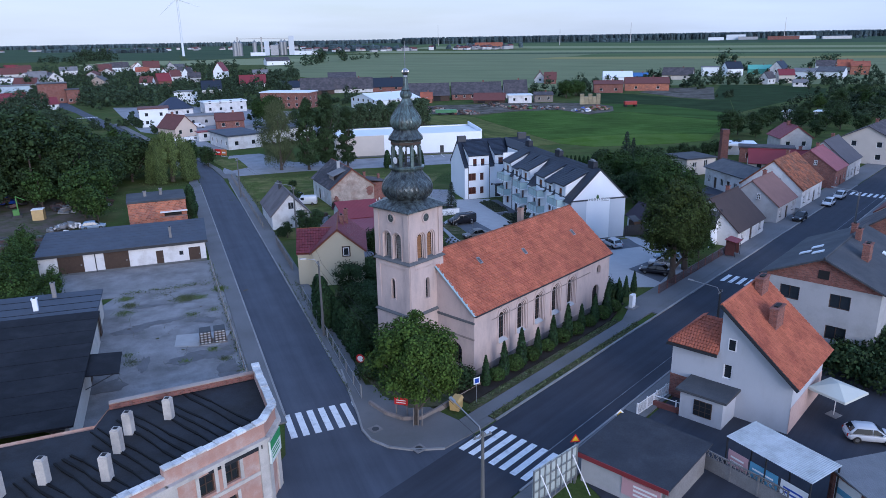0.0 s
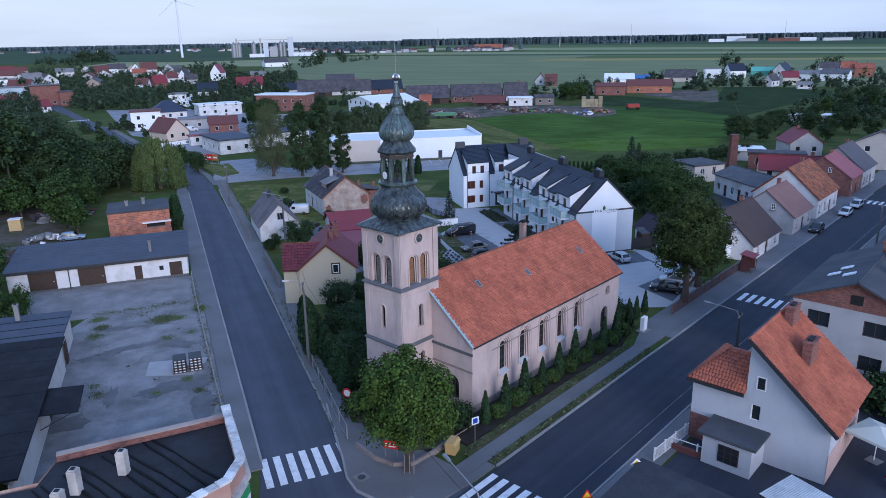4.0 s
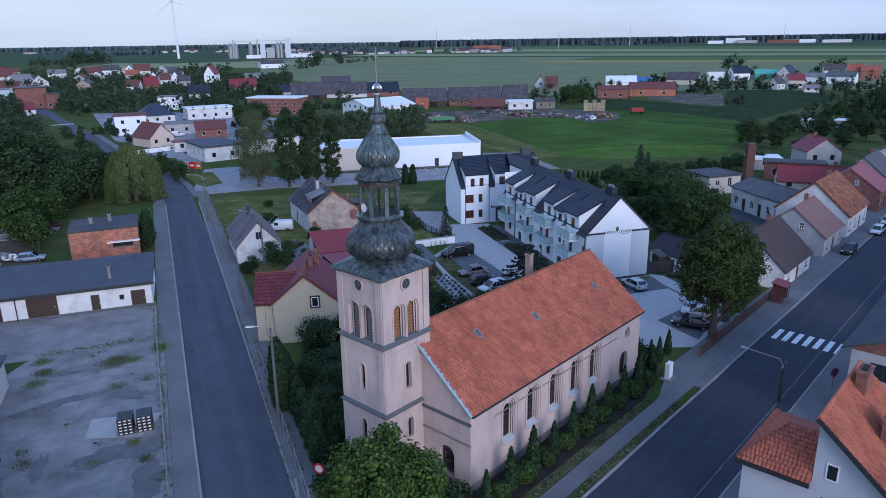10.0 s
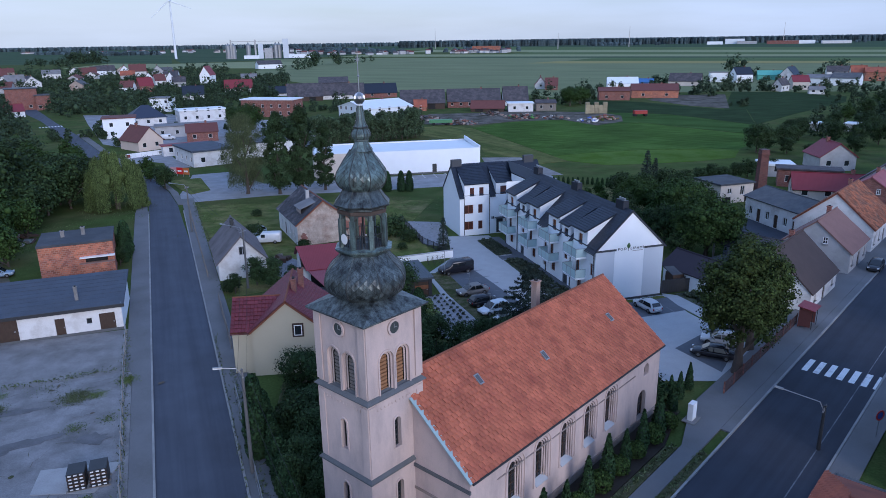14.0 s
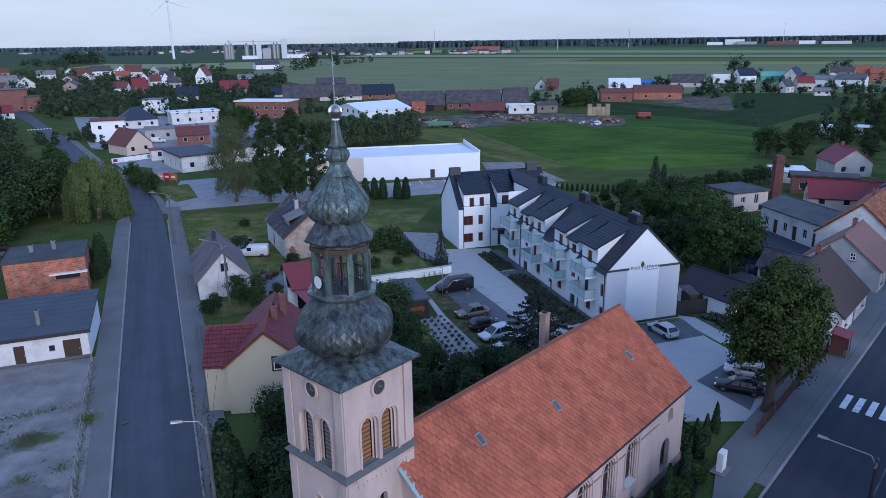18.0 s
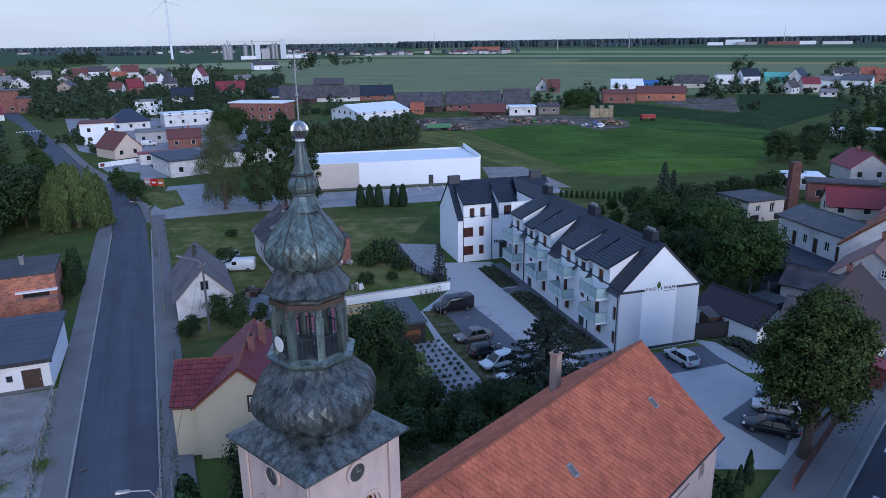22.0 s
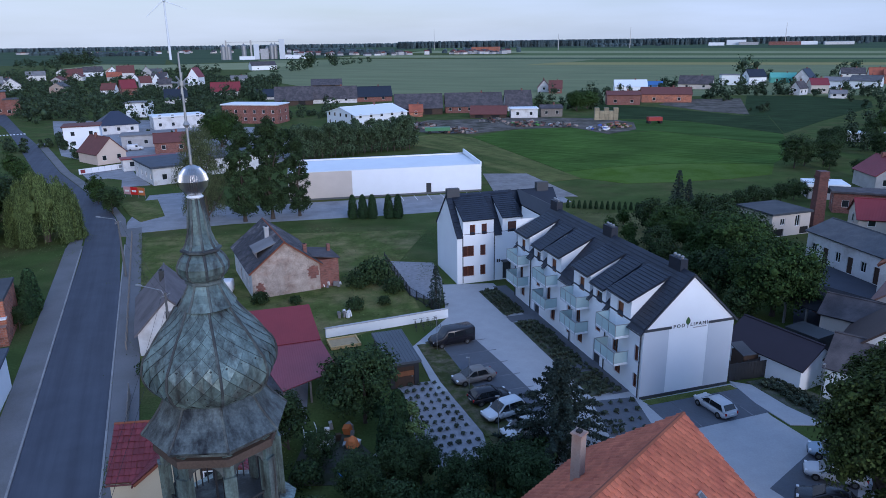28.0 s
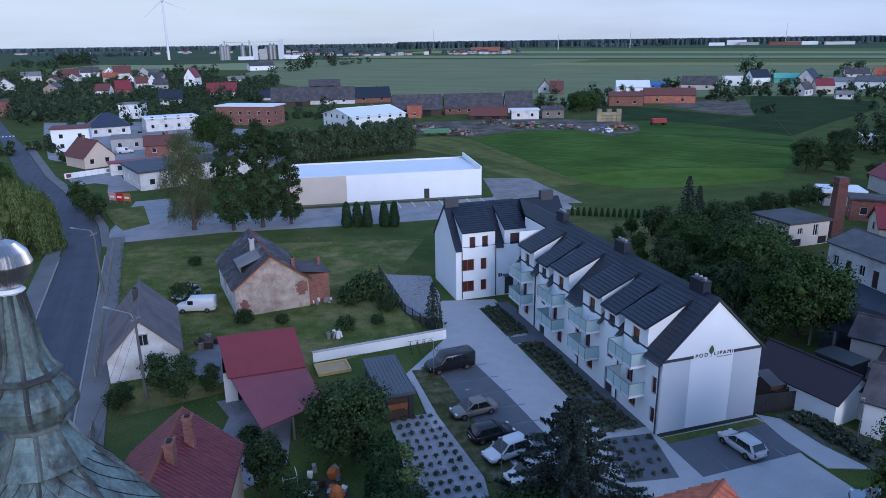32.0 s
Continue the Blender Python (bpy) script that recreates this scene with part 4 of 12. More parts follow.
def tower_stage(z0, z1, w, holes):
    # added black box, so the openings show the tower's dark inside
    e = part("tower_core", box(B(), TX - w / 2 + 0.4, TX + w / 2 - 0.4, TY - w / 2 + 0.4, TY + w / 2 - 0.4, z0, z1), M_BLACK, church)
    geo = {"S": ((-w / 2, -w / 2), (1, 0)), "E": ((w / 2, -w / 2), (0, 1)), "N": ((w / 2, w / 2), (-1, 0)), "W": ((-w / 2, w / 2), (0, -1))}
    for sd, (p, u) in geo.items():
        hs = [(w / 2 + h[0] - h[2] / 2, h[1], h[2], h[3], h[4] == "arch") for h in holes]
        bm = B()
        panel(bm, (p[0] + TX, p[1] + TY), u, w, z0, z1, hs, 0.3)
        wob = part("tower_wall", bm, M_PLASTER, church)
        turn = math.degrees(math.atan2(u[1], u[0]))
        for h in holes:
            o = Vector((p[0] + TX, p[1] + TY, 0)) + Vector((*u, 0)) * (w / 2 + h[0] - h[2] / 2)
            m = pose(o.x, o.y, h[1], 0, 0, turn) @ pose(0, 0.22, 0)
            if h[5] == "louvre":
                face = pose(o.x, o.y, h[1], 0, 0, turn)
                # same boards all round; light on the S face is painted as orange
                wd = part("belfry_louvre", bmesh_louvre(h[2] - 0.44, h[3] - 0.22), M_LITLOUVRE if sd == "S" else M_GREYWOOD, wob)
                wd.matrix_local = face @ pose(0.22, 0.27, 0)
                for inset, deep in ((0.11, 0.1), (0.22, 0.2)):
                    part("reveal_step", surround(h[2] - 2 * inset, h[3] - inset, 0.11, 0.0), M_PLASTER, wob).matrix_local = face @ pose(inset, deep, 0)
                part("window_sill", slab(B(), [(0, -0.12, -0.04), (h[2], -0.12, -0.04), (h[2], 0.27, 0.14), (0, 0.27, 0.14)], 0.06), M_TRIM, wob).matrix_local = face
            else:
                window(wob, m, h[2], h[3], M_DMETAL, True, (1, 5))
            # moulded surround
            part("surround", surround(h[2], h[3], 0.1, 0.05), M_PLASTER, wob).matrix_local = pose(o.x, o.y, h[1], 0, 0, turn)


def surround(w, h, t, out, n=10):
    bm = B()
    lo = outline(w, h, True, n)[1:]
    lo = lo + [(0.0, 0.0)]
    c = w / 2
    for (u0, z0), (u1, z1) in zip(lo, lo[1:]):
        def off(u, z):
            if z <= h - w / 2 + 1e-6:
                return (u + (t if u > c else -t), z)
            k = (w / 2 + t) / (w / 2)
            return (c + (u - c) * k, h - w / 2 + (z - h + w / 2) * k)
        a, b_ = off(u0, z0), off(u1, z1)
        bm.faces.new([bm.verts.new((q[0], -out, q[1])) for q in ((u0, z0), a, b_, (u1, z1))])
        bm.faces.new([bm.verts.new(v) for v in ((a[0], -out, a[1]), (a[0], 0.01, a[1]), (b_[0], 0.01, b_[1]), (b_[0], -out, b_[1]))])
        bm.faces.new([bm.verts.new(v) for v in ((u0, -out, z0), (u1, -out, z1), (u1, 0.01, z1), (u0, 0.01, z0))])
    return bm


def bmesh_louvre(w, h):
    bm = box(B(), 0, w, 0.06, 0.08, 0, h - w * 0.25)
    n = int(h / 0.22)
    for k in range(n):
        z = 0.05 + k * 0.22
        if z < h - w / 2:
            box(bm, 0.04, w - 0.04, -0.02, 0.05, z, z + 0.15)
    return bm


tower_stage(0, 5.55, TW + 0.12, [(0, 3.3, 0.5, 1.5, "arch", "win")])
tower_stage(5.55, 10.3, TW, [(0, 6.9, 0.48, 1.9, "arch", "win")])
tower_stage(10.3, 15.0, TW - 0.1, [(-0.6, 10.5, 1.02, 2.45, "arch", "louvre"), (0.6, 10.5, 1.02, 2.45, "arch", "louvre")])


def ledge(z, half, h, slope=0.25, name="ledge", material=None):
    bm = B()
    a = [(-half, -half), (half, -half), (half, half), (-half, half)]
    i = half - slope
    b_ = [(-i, -i), (i, -i), (i, i), (-i, i)]
    lo = [bm.verts.new((x + TX, y + TY, z - h)) for x, y in a]
    mi = [bm.verts.new((x + TX, y + TY, z)) for x, y in a]
    hi = [bm.verts.new((x + TX, y + TY, z + slope * 0.9)) for x, y in b_]
    for q, r in ((lo, mi), (mi, hi)):
        for k in range(4):
            j = (k + 1) % 4
            bm.faces.new((q[k], q[j], r[j], r[k]))
    bm.faces.new(hi)
    bm.faces.new(lo[::-1])
    return part(name, bm, material or M_TRIM, church)


ledge(10.38, TW / 2 + 0.16, 0.07, 0.2)
ledge(5.62, TW / 2 + 0.18, 0.08, 0.18)
ledge(14.95, TW / 2 + 0.1, 0.14, 0.05, "cornice", M_PLASTER)
# corner strips and arched friezes on the tower's faces
for sd, ang in enumerate((0, 90, 180, 270)):
    R = pose(TX, TY, 0, 0, 0, ang)
    hw = TW / 2
    for z0, z1 in ((0.8, 5.4), (5.9, 10.1), (10.7, 14.7)):
        for sx in (-1, 1):
            o = part("corner_strip", box(B(), sx * (hw - 0.28) - 0.26, sx * (hw - 0.28) + 0.26, -hw - 0.05, -hw + 0.02, z0, z1), M_PLASTER, church)
            o.matrix_local = R
    for zc in (4.9, 9.6):
        bm = B()
        for k in range(11):
            x = -hw + 0.7 + k * (2 * hw - 1.4) / 10
            for i in range(5):
                d = (i - 2) * 0.035
                box(bm, x + d - 0.0175, x + d + 0.0175, -hw - 0.035, -hw + 0.02, zc + 0.1 + 0.03 * abs(i - 2), zc + 0.3)
        box(bm, -hw + 0.54, hw - 0.54, -hw - 0.05, -hw + 0.02, zc + 0.3, zc + 0.62)
        part("frieze", bm, M_PLASTER, church).matrix_local = R
    # round clock opening
    bm = B()
    lathe(bm, [(0.46, 0), (0.46, 0.08), (0.34, 0.08), (0.34, 0.03)], 20)
    ck = part("clock_ring", bm, M_PLASTER, church)
    ck.matrix_local = R @ pose(0, -hw + 0.02, 14.15, 90, 0, 0)
    bm = lathe(B(), [(0.36, 0), (0.36, 0.045)], 20)
    f = part("clock_face", bm, mat("dark_clock_face", (0.05, 0.06, 0.06), 0.5, 0.3, 4, 30, 0.1), ck)
    bm = B()
    box(bm, -0.02, 0.02, -0.02, 0.24, 0.05, 0.06)
    box(bm, -0.02, 0.18, -0.02, 0.02, 0.05, 0.06)
    part("clock_pointer", bm, M_METAL, ck)


def facets(prof, n=8, turn=22.5, seam=True, scales=None, name="dome", material=None, bulge=0.0, split=False):
    """An eight-sided dome over a profile, with standing seams on its arrises and lapped sheets as islands of their own."""
    bm = B()
    t0 = radians(turn)
    lens = [0.0]
    for p, q in zip(prof, prof[1:]):
        lens.append(lens[-1] + math.dist(p, q))

    def P(k, s, f, lift=0.0):
        s = min(max(s, 0.0), lens[-1])
        i = max(j for j in range(len(lens)) if lens[j] <= s + 1e-9)
        i = min(i, len(prof) - 2)
        t = (s - lens[i]) / max(1e-9, lens[i + 1] - lens[i])
        r, z = prof[i][0] + (prof[i + 1][0] - prof[i][0]) * t, prof[i][1] + (prof[i + 1][1] - prof[i][1]) * t
        a0, a1 = t0 + k * math.tau / n, t0 + (k + 1) * math.tau / n
        m = (r + lift) * (1 + bulge * math.sin(math.pi * f))
        return Vector((m * (math.cos(a0) * (1 - f) + math.cos(a1) * f) + TX, m * (math.sin(a0) * (1 - f) + math.sin(a1) * f) + TY, z))

    rmax = max(r for r, z in prof)
    cols = max(1, round(rmax * math.tau / n / (scales or 9)))
    fs = [c / (2 * cols) for c in range(2 * cols + 1)]
    for k in range(n):
        for s0, s1 in zip(lens, lens[1:]):
            for f0, f1 in zip(fs[::2], fs[2::2]):
                bm.faces.new([bm.verts.new(v) for v in (P(k, s0, f0, -0.02), P(k, s0, f1, -0.02), P(k, s1, f1, -0.02), P(k, s1, f0, -0.02))])
    sheets, singles = [], []
    if not scales:
        for k in range(n):
            for s0, s1 in zip(lens, lens[1:]):
                sheets.append(([P(k, s0, 0, 0.012), P(k, s0, 0.5, 0.014), P(k, s0, 1, 0.012), P(k, s1 + 0.012, 1, 0), P(k, s1 + 0.012, 0.5, 0), P(k, s1 + 0.012, 0, 0)],
                               [P(k, s0, 0, -0.018), P(k, s0, 0.5, -0.018), P(k, s0, 1, -0.018), P(k, s1, 1, -0.018), P(k, s1, 0.5, -0.018), P(k, s1, 0, -0.018)]))
    if scales and scales < 2:
        bed, bm = bm, B()
        if not split:
            part("scale_bed", bed, M_SCALEBED, church)
        rows = max(2, round(lens[-1] / (scales * 0.52)))
        dh = lens[-1] / rows
        for k in range(n):
            for i in range(-1, rows):
                for c in range(-1, 2 * cols, 2):
                    c0 = c + (i % 2)
                    f0, fm, f1 = [min(max(v / (2 * cols), 0.0), 1.0) for v in (c0, c0 + 1, c0 + 2)]
                    if f1 - f0 < 1e-6:
                        continue
                    q = [P(k, i * dh, fm, 0.02), P(k, (i + 1) * dh, f1, 0.008), P(k, (i + 2) * dh, fm, -0.006), P(k, (i + 1) * dh, f0, 0.008)]
                    mid = (q[0] + q[1] + q[2] + q[3]) / 4
                    q = [v + (mid - v) * 0.05 for v in q]
                    u = [q[0]]
                    for v in q[1:]:
                        if all((v - w).length > 1e-4 for w in u):
                            u.append(v)
                    if len(u) > 2:
                        singles.append(u)
                        if not split:
                            bm.faces.new([bm.verts.new(v) for v in u])
    ob = part(name, bm if not split else bed, M_SCALEBED if sheets or split else material or M_PATINA, church)
    if split:
        for u in singles:
            sc = B()
            sc.faces.new([sc.verts.new(v) for v in u])
            part("copper_scale", sc, material or M_PATINA, ob)
    elif singles:
        ob["kind"] = "stuff"
    for outer, inner in sheets:
        sh = B()
        vo, vi = [sh.verts.new(v) for v in outer], [sh.verts.new(v) for v in inner]
        sh.faces.new(vo)
        for i in range(6):
            j = (i + 1) % 6
            sh.faces.new((vo[j], vo[i], vi[i], vi[j]))
        part("copper_sheet", sh, material or M_PATINA, ob)
    if seam:
        for k in range(n):
            sb = B()
            a = t0 + k * math.tau / n
            pts = [(r * math.cos(a) + TX, r * math.sin(a) + TY, z) for r, z in prof]
            for p, q in zip(pts, pts[1:]):
                if (Vector(p) - Vector(q)).length > 0.01:
                    tube(sb, p, q, 0.032, n=5)
            part("seam", sb, M_DARKCU, ob)
    return ob


def smooth_profile(pts, step=0.16):
    """Catmull-Rom through (r, z) pairs, cut into even sheets."""
    out = []
    for i in range(len(pts) - 1):
        p0, p1, p2, p3 = pts[max(i - 1, 0)], pts[i], pts[i + 1], pts[min(i + 2, len(pts) - 1)]
        n = max(1, round(math.dist(p1, p2) / step))
        for k in range(n):
            t = k / n
            out.append(tuple(0.5 * (2 * b + (c - a) * t + (2 * a - 5 * b + 4 * c - d) * t * t + (3 * b - a - 3 * c + d) * t ** 3) for a, b, c, d in zip(p0, p1, p2, p3)))
    return out + [pts[-1]]


# skirt roof from the square tower to the octagon
hs = TW / 2 + 0.32
bm = B()
sq = [(-hs, -hs), (hs, -hs), (hs, hs), (-hs, hs)]
oc = [(1.5 * math.cos(radians(22.5 + 45 * k)), 1.5 * math.sin(radians(22.5 + 45 * k))) for k in range(8)]
S_ = [bm.verts.new((x + TX, y + TY, 14.95)) for x, y in sq]
O_ = [bm.verts.new((x + TX, y + TY, 15.75)) for x, y in oc]
order = [5, 6, 7, 0, 1, 2, 3, 4]
for k in range(4):
    j = (k + 1) % 4
    o0, o1, o2 = order[2 * k], order[2 * k + 1], order[(2 * k + 2) % 8]
    bm.faces.new((S_[k], O_[o1], O_[o0]))
    bm.faces.new((S_[k], S_[j], O_[o2], O_[o1]))
bm.faces.new(S_[::-1])
part("skirt_roof", bm, M_PATINA, church)
part("eave_board", box(B(), TX - hs + 0.02, TX + hs - 0.02, TY - hs + 0.02, TY + hs - 0.02, 14.86, 14.945), M_DARKCU, church)
facets(smooth_profile([(1.5, 15.5), (1.68, 15.66), (2.08, 15.98), (2.28, 16.42), (2.22, 16.85), (1.94, 17.25), (1.55, 17.62), (1.3, 18.0)]), scales=0.4, name="lower_onion_dome", bulge=0.03)
facets([(1.3, 17.98), (1.58, 18.2), (1.62, 18.3), (1.28, 18.38)], seam=False, name="gallery_ledge", material=M_PATINA_G, scales=3)
part("gallery_floor", prism(B(), [(TX + 1.26 * math.cos(radians(22.5 + 45 * k)), TY + 1.26 * math.sin(radians(22.5 + 45 * k))) for k in range(8)], 18.3, 18.4), M_DARKCU, church)
for k in range(8):
    a = radians(22.5 + 45 * k)
    R = pose(TX, TY, 0, 0, 0, 22.5 + 45 * k)
    part("lantern_post", box(box(B(), 1.06, 1.26, -0.1, 0.1, 18.35, 20.4), 1.2, 1.32, -0.13, 0.13, 18.35, 19.9), M_PATINA_G, church).matrix_local = R
    # arch spandrel and railing between posts
    R2 = pose(TX, TY, 0, 0, 0, 45 + 45 * k)
    ap = 1.16 * math.cos(radians(22.5))
    hwid = 1.16 * math.sin(radians(22.5)) - 0.07
    bm = B()
    prev = None
    for i in range(9):
        f = -1 + 2 * i / 8
        y, z = f * hwid, 19.75 + math.sqrt(max(0, 1 - f * f)) * 0.38
        if prev:
            for x in (ap - 0.06, ap + 0.06):
                q = [(x, prev[0], prev[1]), (x, y, z), (x, y, 20.42), (x, prev[0], 20.42)]
                bm.faces.new([bm.verts.new(v) for v in (q if x > ap else q[::-1])])
            bm.faces.new([bm.verts.new(v) for v in ((ap - 0.06, prev[0], prev[1]), (ap - 0.06, y, z), (ap + 0.06, y, z), (ap + 0.06, prev[0], prev[1]))])
        prev = (y, z)
    part("lantern_arch", bm, M_DARKCU, church).matrix_local = R2
    bm = B()
    box(bm, ap - 0.02, ap + 0.02, -hwid, hwid, 19.05, 19.1)
    for i in range(5):
        y = -hwid + (i + 0.5) * hwid * 2 / 5
        box(bm, ap - 0.012, ap + 0.012, y - 0.012, y + 0.012, 18.4, 19.05)
    part("railing", bm, M_DMETAL, church).matrix_local = R2
part("lantern_cornice", prism(B(), [(TX + 1.36 * math.cos(radians(22.5 + 45 * k)), TY + 1.36 * math.sin(radians(22.5 + 45 * k))) for k in range(8)], 20.2, 20.38), mat("rusty_brown_boards", (0.07, 0.05, 0.04), 0.8, 0.3, 1.5, 20, 0.2), church)
part("lantern_ceiling", prism(B(), [(TX + 1.25 * math.cos(radians(22.5 + 45 * k)), TY + 1.25 * math.sin(radians(22.5 + 45 * k))) for k in range(8)], 20.4, 20.5), M_DARKCU, church)
part("bell_frame", tube(tube(box(B(), TX - 0.06, TX + 0.06, TY - 0.9, TY + 0.9, 19.9, 20.02), (TX, TY, 18.4), (TX, TY, 20.0), 0.05), (TX - 0.3, TY - 0.2, 18.4), (TX - 0.3, TY - 0.2, 19.6), 0.03), M_DMETAL, church)
facets([(1.24, 20.48), (1.5, 20.6), (1.54, 20.66), (1.4, 20.82), (1.26, 20.98), (1.13, 21.16), (1.03, 21.34), (0.96, 21.46)], name="lantern_roof", bulge=0.0)
TY -= 0.06
facets(smooth_profile([(1.15, 22.58), (1.03, 22.77), (0.91, 22.93), (0.785, 23.08), (0.675, 23.24), (0.58, 23.39)], 0.12), scales=0.34, name="dome_shoulder", bulge=0.02, material=M_PATINA_G, split=True)
facets(smooth_profile([(0.95, 21.4), (1.15, 21.52), (1.34, 21.78), (1.39, 22.08), (1.31, 22.36), (1.22, 22.48), (1.15, 22.58)], 0.12), scales=0.34, name="upper_onion_dome", bulge=0.02, material=M_PATINA_G)
TY -= 0.12
facets([(0.58, 23.38), (0.475, 23.55), (0.4, 23.69), (0.345, 23.8), (0.32, 23.89)], name="dome_neck", bulge=0.03, material=M_PATINA_G)
facets([(0.36, 23.85), (0.41, 23.88), (0.41, 23.93), (0.34, 23.96)], seam=False, name="collar", material=M_DARKCU, scales=3)
facets([(0.31, 23.94), (0.42, 24.0), (0.49, 24.11), (0.5, 24.24), (0.44, 24.38), (0.36, 24.48), (0.31, 24.54)], name="small_onion", bulge=0.03, material=M_PATINA_G)
facets([(0.38, 24.52), (0.43, 24.55), (0.43, 24.59), (0.36, 24.61)], seam=False, name="collar", material=M_DARKCU, scales=3)
facets([(0.34, 24.59), (0.27, 24.72), (0.21, 24.92), (0.18, 25.22), (0.12, 25.66)], name="spire", bulge=0.02, material=M_PATINA_G)
part("collar", lathe(B(), [(0.14, 25.62), (0.17, 25.65), (0.13, 25.69)], 16, 0, TX, TY), M_WMETAL, church)
bm = B()
for u in range(72):
    a0, a1 = u * math.tau / 72, (u + 1) * math.tau / 72
    g0, g1 = (1.0, 0.86) if u % 2 else (0.86, 1.0)
    prof = [(0.06, 25.65), (0.16, 25.72), (0.26, 25.84), (0.3, 25.98), (0.26, 26.12), (0.16, 26.23), (0.05, 26.28)]
    for (r0, z0), (r1, z1) in zip(prof, prof[1:]):
        bm.faces.new([bm.verts.new((TX + r * math.cos(a), TY + r * math.sin(a), z)) for r, a, z in ((r0 * g0, a0, z0), (r0 * g1, a1, z0), (r1 * g1, a1, z1), (r1 * g0, a0, z1))])
bmesh.ops.remove_doubles(bm, verts=bm.verts, dist=1e-4)
part("ball", bm, M_SILVER, church, "fluted polished metal ball")
cr_ = part("cross", tube(B(), (TX, TY, 26.25), (TX, TY, 28.4), 0.03, 0.018), M_METAL, church)
for a_, l_ in ((0, 0.2), (45, 0.16), (90, 0.2), (135, 0.16)):
    part("cross_ray", tube(B(), (-l_, 0, 0), (l_, 0, 0), 0.018, 0.012), M_METAL, cr_).matrix_local = pose(TX, TY, 27.84, 0, a_ + 8, 0)
part("hoop", tube(B(), (TX, TY, 27.8), (TX, TY, 27.88), 0.07, n=10), M_METAL, cr_)
part("finial", lathe(B(), [(0.02, 27.), (0.07, 27.06), (0.02, 27.14)], 10, 0, TX, TY), M_METAL, cr_)
TY += 0.18
part("dish", lathe(B(), [(0.02, 0), (0.2, 0.05), (0.28, 0.12), (0.27, 0.13)], 16), M_WFRAME, church, "white satellite dish on the lantern").matrix_local = pose(TX - 1.28, TY - 0.1, 18.95, 90, 0, -95)
part("verge_flashing", slab(B(), [(-CL / 2 - 0.3, -CW / 2 - 0.3, CE - 0.24 + 0.22), (-CL / 2 + 0.05, -CW / 2 - 0.3, CE - 0.24 + 0.22), (-CL / 2 + 0.05, -1.2, CE + CR * 0.776 + 0.22), (-CL / 2 - 0.3, -1.2, CE + CR * 0.776 + 0.22)], 0.06), mat("pale_green_flashing", (0.3, 0.4, 0.42), 0.6), church)
part("verge_flashing", slab(B(), [(-CL / 2 + 0.05, CW / 2 + 0.3, CE - 0.24 + 0.22), (-CL / 2 - 0.3, CW / 2 + 0.3, CE - 0.24 + 0.22), (-CL / 2 - 0.3, 3.2, CE + CR * 0.4 + 0.22), (-CL / 2 + 0.05, 3.2, CE + CR * 0.4 + 0.22)], 0.06), MATS["pale_green_flashing"], church)
part("eave_cornice", box(B(), -CL / 2 - 0.08, CL / 2 + 0.08, -CW / 2 - 0.12, -CW / 2 + 0.01, CE - 0.35, CE - 0.12), M_PLASTER, church)
part("eave_cornice", box(B(), -CL / 2 - 0.08, CL / 2 + 0.08, CW / 2 - 0.01, CW / 2 + 0.12, CE - 0.35, CE - 0.12), M_PLASTER, church)
part("string_course", box(B(), -CL / 2 - 0.1, -CL / 2 + 0.01, -CW / 2 - 0.08, CW / 2 + 0.08, 5.1, 5.3), M_TRIM, church)
part("string_course", box(B(), -CL / 2 - 0.07, -CL / 2 + 0.01, -CW / 2 - 0.05, CW / 2 + 0.05, 3.6, 3.75), M_PLINTH, church)
M_SILLW = mat("white_sloped_sill", (0.4, 0.41, 0.43), 0.8, 0.1, 1.0, 20, 0.1)
for a in (46.35, 49.15, 52.0, 54.85, 57.65):
    x = a - 53.72
    for w, h, t, y in ((1.16, 3.0, 0.1, 0.12), (0.92, 2.86, 0.1, 0.21), (0.68, 2.72, 0.1, 0.3)):
        o = part("reveal_step", surround(w, h, t, 0.05), M_PLASTER, church)
        o.matrix_local = pose(x - w / 2, -CW / 2 + y, 2.2)
    part("window_sill", slab(B(), [(x - 0.62, -CW / 2 - 0.1, 2.16), (x + 0.62, -CW / 2 - 0.1, 2.16), (x + 0.62, -CW / 2 + 0.3, 2.46), (x - 0.62, -CW / 2 + 0.3, 2.46)], 0.06), M_SILLW, church)
    o = part("hood_mould", surround(1.75, 3.38, 0.07, 0.07), M_PLASTER, church)
    o.matrix_local = pose(x - 0.875, -CW / 2, 2.2)
part("band", box(B(), -CL / 2 + 2.4, CL / 2 - 4, -CW / 2 - 0.05, -CW / 2 + 0.01, 4.74, 4.81), M_PLINTH, church)
part("eave_gutter", tube(B(), (-CL / 2 - 0.1, -CW / 2 - 0.3, CE - 0.12), (CL / 2 + 0.1, -CW / 2 - 0.3, CE - 0.12), 0.07, n=8), M_DMETAL, church)
chimney(church, 59.9 - 53.72, 43.0 - 40.25, 7.2, 10.7, 0.5, 0.5, M_STONE)
for a, b_ in ((53.3, 37.7), (47.1, 38.3), (62.0, 37.7)):
    y = b_ - 40.25
    z = CE + CR - abs(y) * _k + 0.2
    o = part("roof_window", box(B(), -0.2, 0.2, -0.36, 0.36, -0.02, 0.09), M_METAL, church)
    o.matrix_local = pose(a - 53.72, y, z, math.degrees(math.atan(_k)), 0, 0)
    part("pane", box(B(), -0.14, 0.14, -0.28, 0.28, 0.091, 0.097), M_SHEETD, o)
